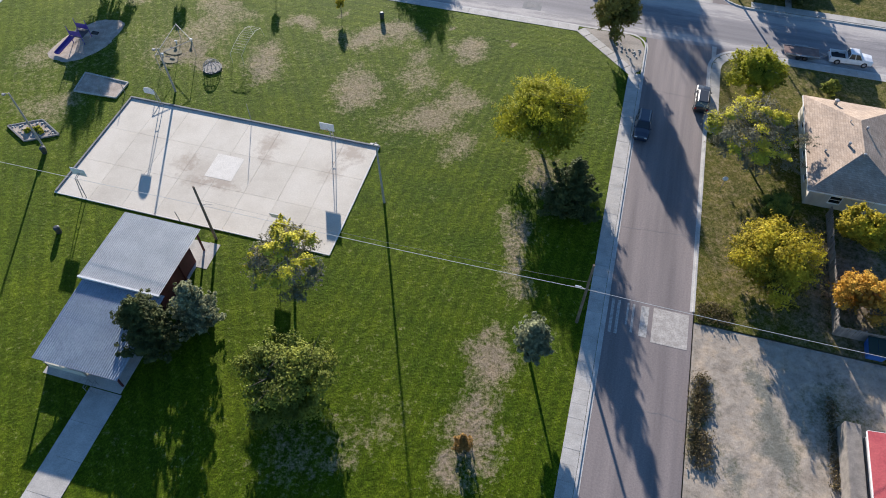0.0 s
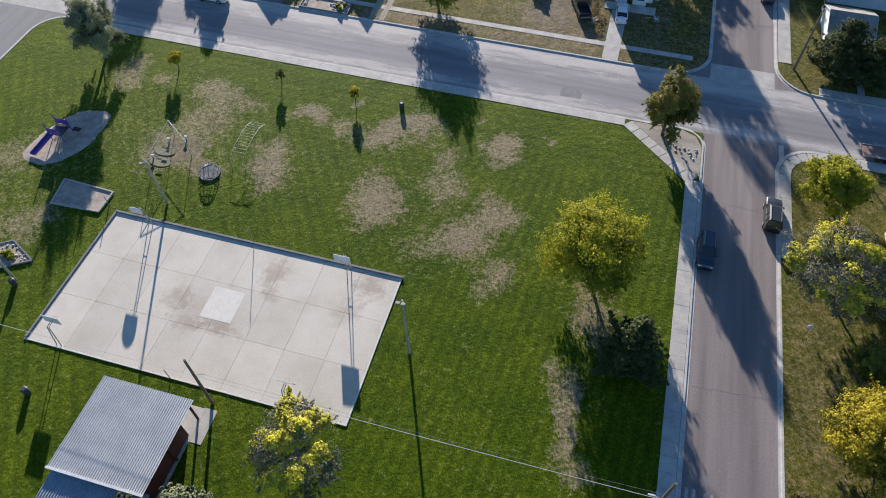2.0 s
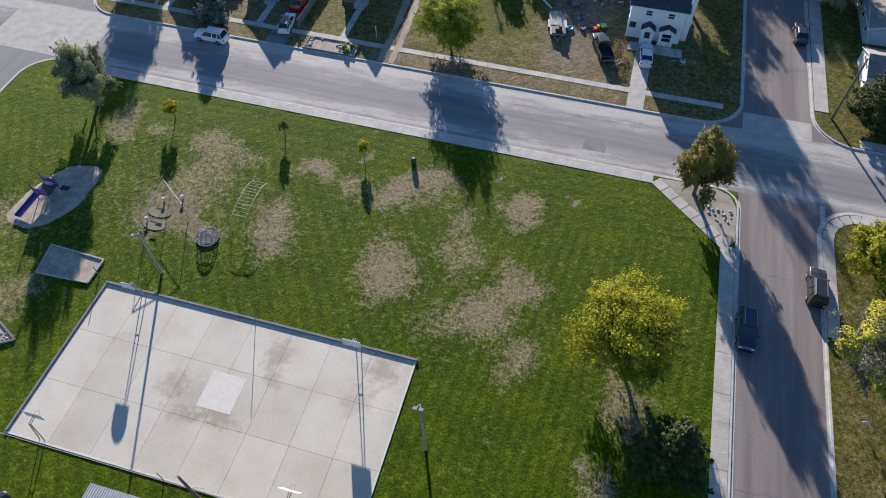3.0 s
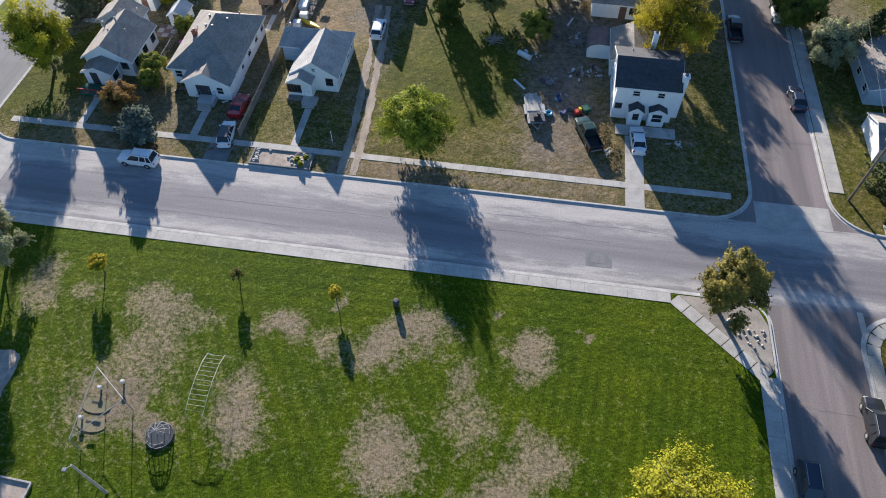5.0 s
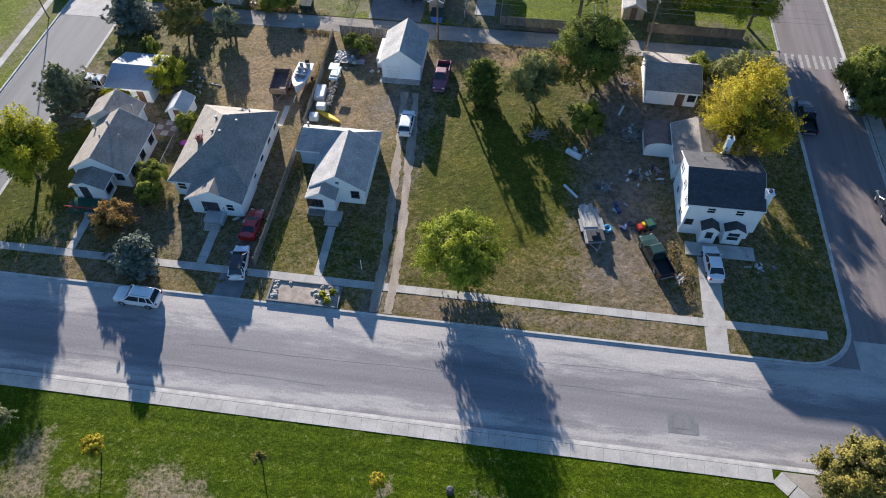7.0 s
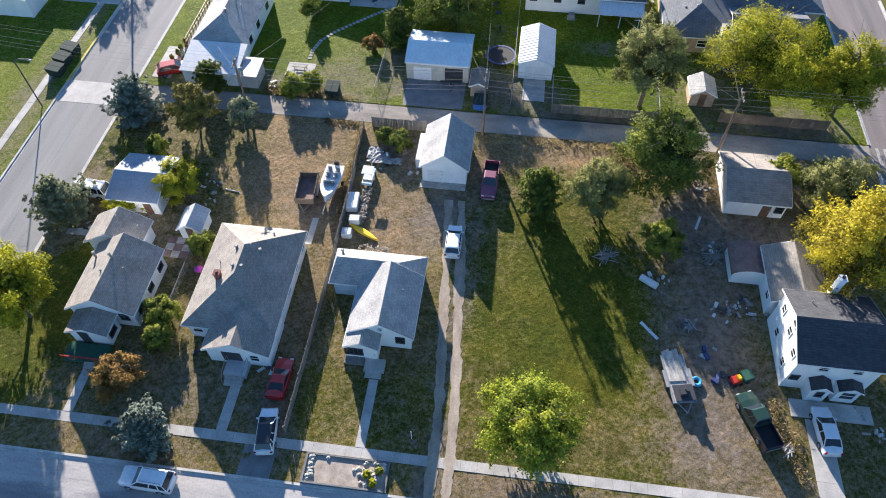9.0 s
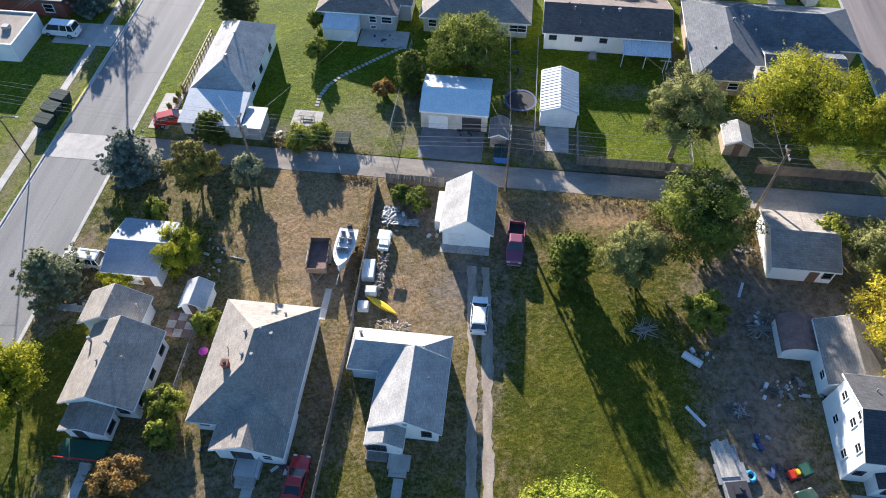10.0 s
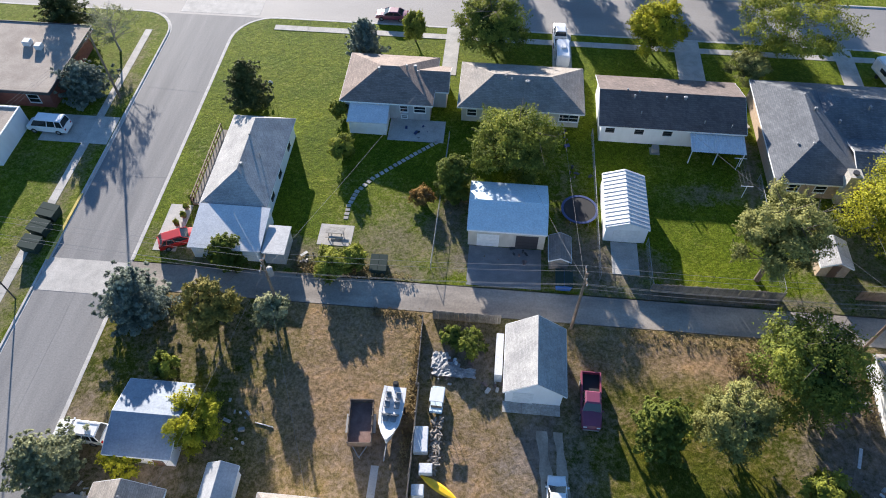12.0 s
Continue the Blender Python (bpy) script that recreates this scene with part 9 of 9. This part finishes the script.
def paving(name, label, x0, y0, x1, y1, step, along, material, z=0.14, skip=()):
    """Row of concrete slabs with open joints, each a little uneven."""
    root = thing(name, x0, y0, 0, label, "pavement", kind="structure")
    rg = random.Random(int(abs(x0 * 13 + y0 * 7)))
    L = (x1 - x0) if along == "x" else (y1 - y0)
    n = max(1, round(L / step))
    s = L / n
    w = (y1 - y0) if along == "x" else (x1 - x0)
    key = (round(s, 3), round(w, 3), along, material.name)
    if key not in SLABS:
        bm = B()
        a, b = (s - 0.018, w) if along == "x" else (w, s - 0.018)
        box(bm, -a / 2, -b / 2, -0.14, a / 2, b / 2, 0.0)
        me = bpy.data.meshes.new("slab")
        bm.to_mesh(me)
        bm.free()
        me.materials.append(material)
        SLABS[key] = me
    for i in range(n):
        c = s * (i + 0.5)
        px, py = (x0 + c, (y0 + y1) / 2) if along == "x" else ((x0 + x1) / 2, y0 + c)
        if any(a < (px if along == "x" else py) < b for a, b in skip):
            continue
        ob = new("slab", SLABS[key])
        ob.parent = root
        ob.matrix_basis = pose(px - x0, py - y0, z + rg.uniform(-0.008, 0.008), rg.uniform(-0.25, 0.25), rg.uniform(-0.25, 0.25), rg.uniform(-0.3, 0.3))
    return root


paving("pavement", "pale concrete pavement along the park edge", -84.0, 86.25, -3.6, 87.46, 1.5, "x", M_CONC)
paving("pavement", "pale concrete pavement beside the side street", 4.5, -10, 6.06, 79.0, 1.5, "y", M_CONC)
paving("pavement", "worn concrete pavement in front of the houses", -86.0, 101.65, 4.0, 102.6, 1.5, "x", M_CONC, 0.13, ((-8.3, -5.9),))
paving("garden_path", "narrow concrete path to the first house", -77.2, 102.6, -76.3, 107.0, 1.1, "y", M_CONC)
paving("garden_path", "narrow slab path to the hipped house", -62.3, 102.6, -61.3, 107.0, 0.9, "y", M_CONC)
paving("garden_path", "narrow concrete path to the pale house", -49.2, 102.6, -48.3, 109.4, 1.7, "y", M_CONC)
paving("driveway", "concrete driveway beside the two-storey house", -8.2, 98.8, -6.0, 110.5, 2.9, "y", M_CONC, 0.13)
paving("shelter_path", "broad concrete path to the shelter", -40.3, -12, -36.9, 18.5, 3.4, "y", M_CONC)
paving("pavement", "concrete pavement on the far side of the side street", 15.4, 104.5, 17.1, 140, 1.6, "y", M_CONC)
paving("pavement", "concrete pavement along the corner street", -101.4, 104, -100.4, 188, 1.6, "y", M_CONC, 0.13)
paving("driveway", "concrete driveway to the flat-roofed garage", -107.0, 165.0, -98.2, 169.8, 2.9, "x", M_CONC, 0.14)
paving("pavement", "concrete pavement along the far street", -83.0, 189.6, 1.0, 190.7, 1.6, "x", M_CONC)
paving("driveway", "concrete driveway to the far street", -58.2, 181.9, -56.2, 192.2, 2.5, "y", M_CONC, 0.15)
paving("driveway", "concrete driveway to the far street", -26.3, 180.4, -22.8, 192.2, 2.5, "y", M_CONC, 0.15)
paving("driveway", "concrete driveway to the far street", -43.2, 181.6, -40.6, 192.2, 2.5, "y", M_CONC, 0.15)
paving("driveway", "concrete driveway to the far street", -4.5, 181.6, -2.0, 192.2, 2.5, "y", M_CONC, 0.15)
paving("shed_apron", "concrete apron before the white shed", -36.9, 151.2, -34.0, 155.5, 2.15, "y", M_CONC, 0.14)
paving("picnic_slab", "pale concrete slab under a picnic table", -69.2, 152.2, -65.4, 155.1, 1.9, "x", M_CONC, 0.14)
paving("garden_path", "narrow concrete strip behind the hipped house", -59.4, 124.6, -58.7, 128.4, 1.3, "y", M_CONC, 0.13)
paving("side_walk_path", "concrete path beside the corner", -86.5, 122.7, -82.4, 123.5, 1.4, "x", M_CONC, 0.13)
paving("garage_slab", "concrete slab before the garage door", -48.0, 134.5, -42.6, 135.6, 1.8, "x", M_STAIN, 0.13)
paving("pavement", "concrete pavement behind the kerb of the cross street", 20.5, 98.9, 70.0, 100.3, 1.6, "x", M_CONC)
paving("garden_path", "narrow concrete path between dark evergreens", 25.4, 100.4, 26.3, 112.0, 1.4, "y", M_CONC)
# slanting piece across the corner
root = thing("pavement", 0, 83, 0, "slanting concrete pavement across the park corner", "pavement", kind="structure")
A, D = Vector((-3.3, 86.85)), Vector((5.2, 78.9))
n = 7
for i in range(n):
    bm = B()
    p, q = A.lerp(D, i / n + 0.004), A.lerp(D, (i + 1) / n - 0.004)
    sweep(bm, [p, q], -0.7, 0.7, 0.0, 0.136)
    bmesh.ops.recalc_face_normals(bm, faces=bm.faces)
    part("slab", bm, M_CONC, root)
# curved pavement at the other corner
root = thing("pavement", 17, 83, 0, "weathered concrete pavement round the street corner", "pavement", kind="structure")
line = [(15.95, 70), (15.95, 73), (15.95, 76), (15.95, 79), (15.95, 82)] + arc(19.85, 82.95, 3.9, 180, 90, 5) + [(22.5, 86.85), (25.5, 86.85), (28.5, 86.85), (31.5, 86.85), (34.5, 86.85), (37.5, 86.85), (40.5, 86.85)]
for p, q in zip(line, line[1:]):
    d = (Vector(q) - Vector(p)).normalized() * 0.015
    bm = B()
    sweep(bm, [Vector(p) + d, Vector(q) - d], -0.62, 0.62, 0.0, 0.135)
    bmesh.ops.recalc_face_normals(bm, faces=bm.faces)
    part("slab", bm, M_CONC, root)
# court panels
root = thing("ball_court", (CX0 + CX1) / 2, (CY0 + CY1) / 2, 0, "large pale concrete ball court with cracked joints", "court", kind="structure")
nx, ny = 8, 3
sx, sy = (CX1 - CX0) / nx, (CY1 - CY0) / ny
bm = B()
box(bm, -sx / 2 + 0.012, -sy / 2 + 0.012, -0.2, sx / 2 - 0.012, sy / 2 - 0.012, 0.0)
me = bpy.data.meshes.new("panel")
bm.to_mesh(me)
bm.free()
me.materials.append(M_COURT)
for i in range(nx):
    for j in range(ny):
        ob = new("panel", me)
        ob.parent = root
        ob.location = (-(CX1 - CX0) / 2 + sx * (i + 0.5), -(CY1 - CY0) / 2 + sy * (j + 0.5), 0.18 + ((i * 7 + j * 3) % 5) * 0.0006)
# stepping stones
root = thing("stepping_path", -62, 162, 0.1, "curved path of pale stepping stones through the lawn", "path", kind="structure")
curve = [(-57.6, 169.0), (-59.9, 166.9), (-62.1, 164.8), (-64.5, 162.4), (-66.0, 160.2), (-66.6, 158.0), (-66.6, 155.6)]
rg = random.Random(4)
acc = 0
for (x0, y0), (x1, y1) in zip(curve, curve[1:]):
    L = math.hypot(x1 - x0, y1 - y0)
    k = round(L / 0.62)
    for i in range(k):
        f = i / k
        bm = B()
        box(bm, -0.22, -0.27, 0, 0.22, 0.27, 0.07, 0.02)
        bm.transform(pose(x0 + (x1 - x0) * f, y0 + (y1 - y0) * f, 0.09, 0, 0, math.degrees(math.atan2(y1 - y0, x1 - x0)) + rg.uniform(-9, 9)))
        part("stone", bm, M_STONE, root)
# worn dirt drive: two ragged wheel tracks
rg = random.Random(31)
mid = [(-41.2, 98.9), (-41.2, 103), (-41.4, 108), (-41.9, 114), (-42.4, 120), (-42.9, 127), (-43.6, 133.5)]
for side in (-0.78, 0.72):
    bm = B()
    left, right = [], []
    for (x0, y0), (x1, y1) in zip(mid, mid[1:]):
        for i in range(12):
            f = i / 12
            x, y = x0 + (x1 - x0) * f + side, y0 + (y1 - y0) * f
            w = 0.5 + 0.2 * noise.noise((y * 0.5, side, 0)) + rg.uniform(-0.09, 0.09)
            left.append(bm.verts.new((x - w, y, 0.132)))
            right.append(bm.verts.new((x + w * rg.uniform(0.8, 1.1), y, 0.132)))
    for p, q, u, v in zip(left, right, right[1:], left[1:]):
        bm.faces.new((p, q, u, v))
    single("dirt_drive", bm, M_TRACK, "worn pale dirt wheel track beside the small house", "drive", kind="structure")
# street details
def flat(name, x0, y0, x1, y1, z, material, label):
    bm = B()
    box(bm, x0, y0, z - 0.1, x1, y1, z)
    return single(name, bm, material, label, name.replace("_", " "), kind="structure")


flat("alley_apron", -97.6, 143.7, -88.75, 147.9, 0.012, M_CONC, "pale concrete pan across the street at the alley")
flat("cross_pan", 11.2, 37.8, 14.8, 42.0, 0.012, M_STAIN, "worn concrete pan across the side street")
for x0, x1, y0 in ((8.5, 8.7, 39.2), (9.05, 9.3, 38.4), (9.95, 10.75, 38.2)):
    flat("crossing_stripe", x0, y0, x1, 41.9, 0.012, M_LINE, "worn pale stripe of the crossing")
flat("intersection_pan", 6.5, 98.4, 14.9, 101.9, 0.012, M_CONC, "concrete pan at the street mouth")
flat("corner_crossing", -97.8, 88.1, -82.0, 98.2, 0.008, M_CONC, "pale concrete crossing of the corner streets")
flat("far_crossing", -97.8, 192.8, -86.0, 202.5, 0.008, M_CONC, "pale concrete crossing at the far street")
flat("corner_apron", 15.3, 79, 15.9, 88.0, 0.006, M_CONC, "concrete gutter at the corner")
flat("road_patch", -12.5, 89.8, -9.7, 91.8, 0.008, M_DARKCONC, "darker asphalt patch round the drain")
flat("drain_cover", -11.9, 90.3, -10.4, 91.2, 0.016, M_ASPHALT_C, "worn drain cover set in the asphalt")
flat("parking_pad", -59.2, 98.8, -56.2, 101.6, 0.115, M_DARKCONC, "dark asphalt crossing to the fence side drive")
flat("work_yard", -52.4, 148.4, -44.5, 153.6, 0.118, M_DARKCONC, "dark paved yard before the workshop")
for x in (6.9, 7.5):
    flat("road_marking", x, 37.9, x + 0.3, 42.0, 0.008, M_LINE, "worn white stripe across the side street")
for i in range(9):
    flat("road_marking", 6.9 + i * 0.95, 145.0, 7.3 + i * 0.95, 147.9, 0.008, M_LINE, "worn white crossing stripe")
flat("kerb_paint", -98.14, 147.5, -97.86, 157.0, 0.152, M_YELLOWPAINT, "worn yellow painted kerb edge")
# tarred cracks in the streets
rg = random.Random(12)
root = thing("tar_seams", 10, 60, 0, "thin dark tar seams across the asphalt", "tar seam", kind="structure")
for x0, y0, x1, y1 in ((6.8, 63.2, 15.0, 62.4), (6.8, 52.0, 15.0, 52.6), (6.8, 30.5, 15.0, 30.1), (6.8, 76.5, 15.0, 76.0), (6.8, 112, 15, 112.4), (6.8, 124, 15, 123.4), (-60, 93.0, -10, 93.3), (-80, 90.6, -45, 90.3), (-30, 95.6, 2, 95.4), (-96, 120, -90, 120.5), (-93.2, 105, -93.4, 185), (-97, 160, -89, 160.4), (-97, 176, -89, 175.6)):
    pts = []
    k = 14
    for i in range(k + 1):
        f = i / k
        pts.append((x0 + (x1 - x0) * f + rg.uniform(-0.12, 0.12), y0 + (y1 - y0) * f + rg.uniform(-0.12, 0.12)))
    bm = B()
    sweep(bm, pts, -0.014, 0.014, -0.05, 0.006)
    bmesh.ops.recalc_face_normals(bm, faces=bm.faces)
    part("seam", bm, M_DARKCONC, root)
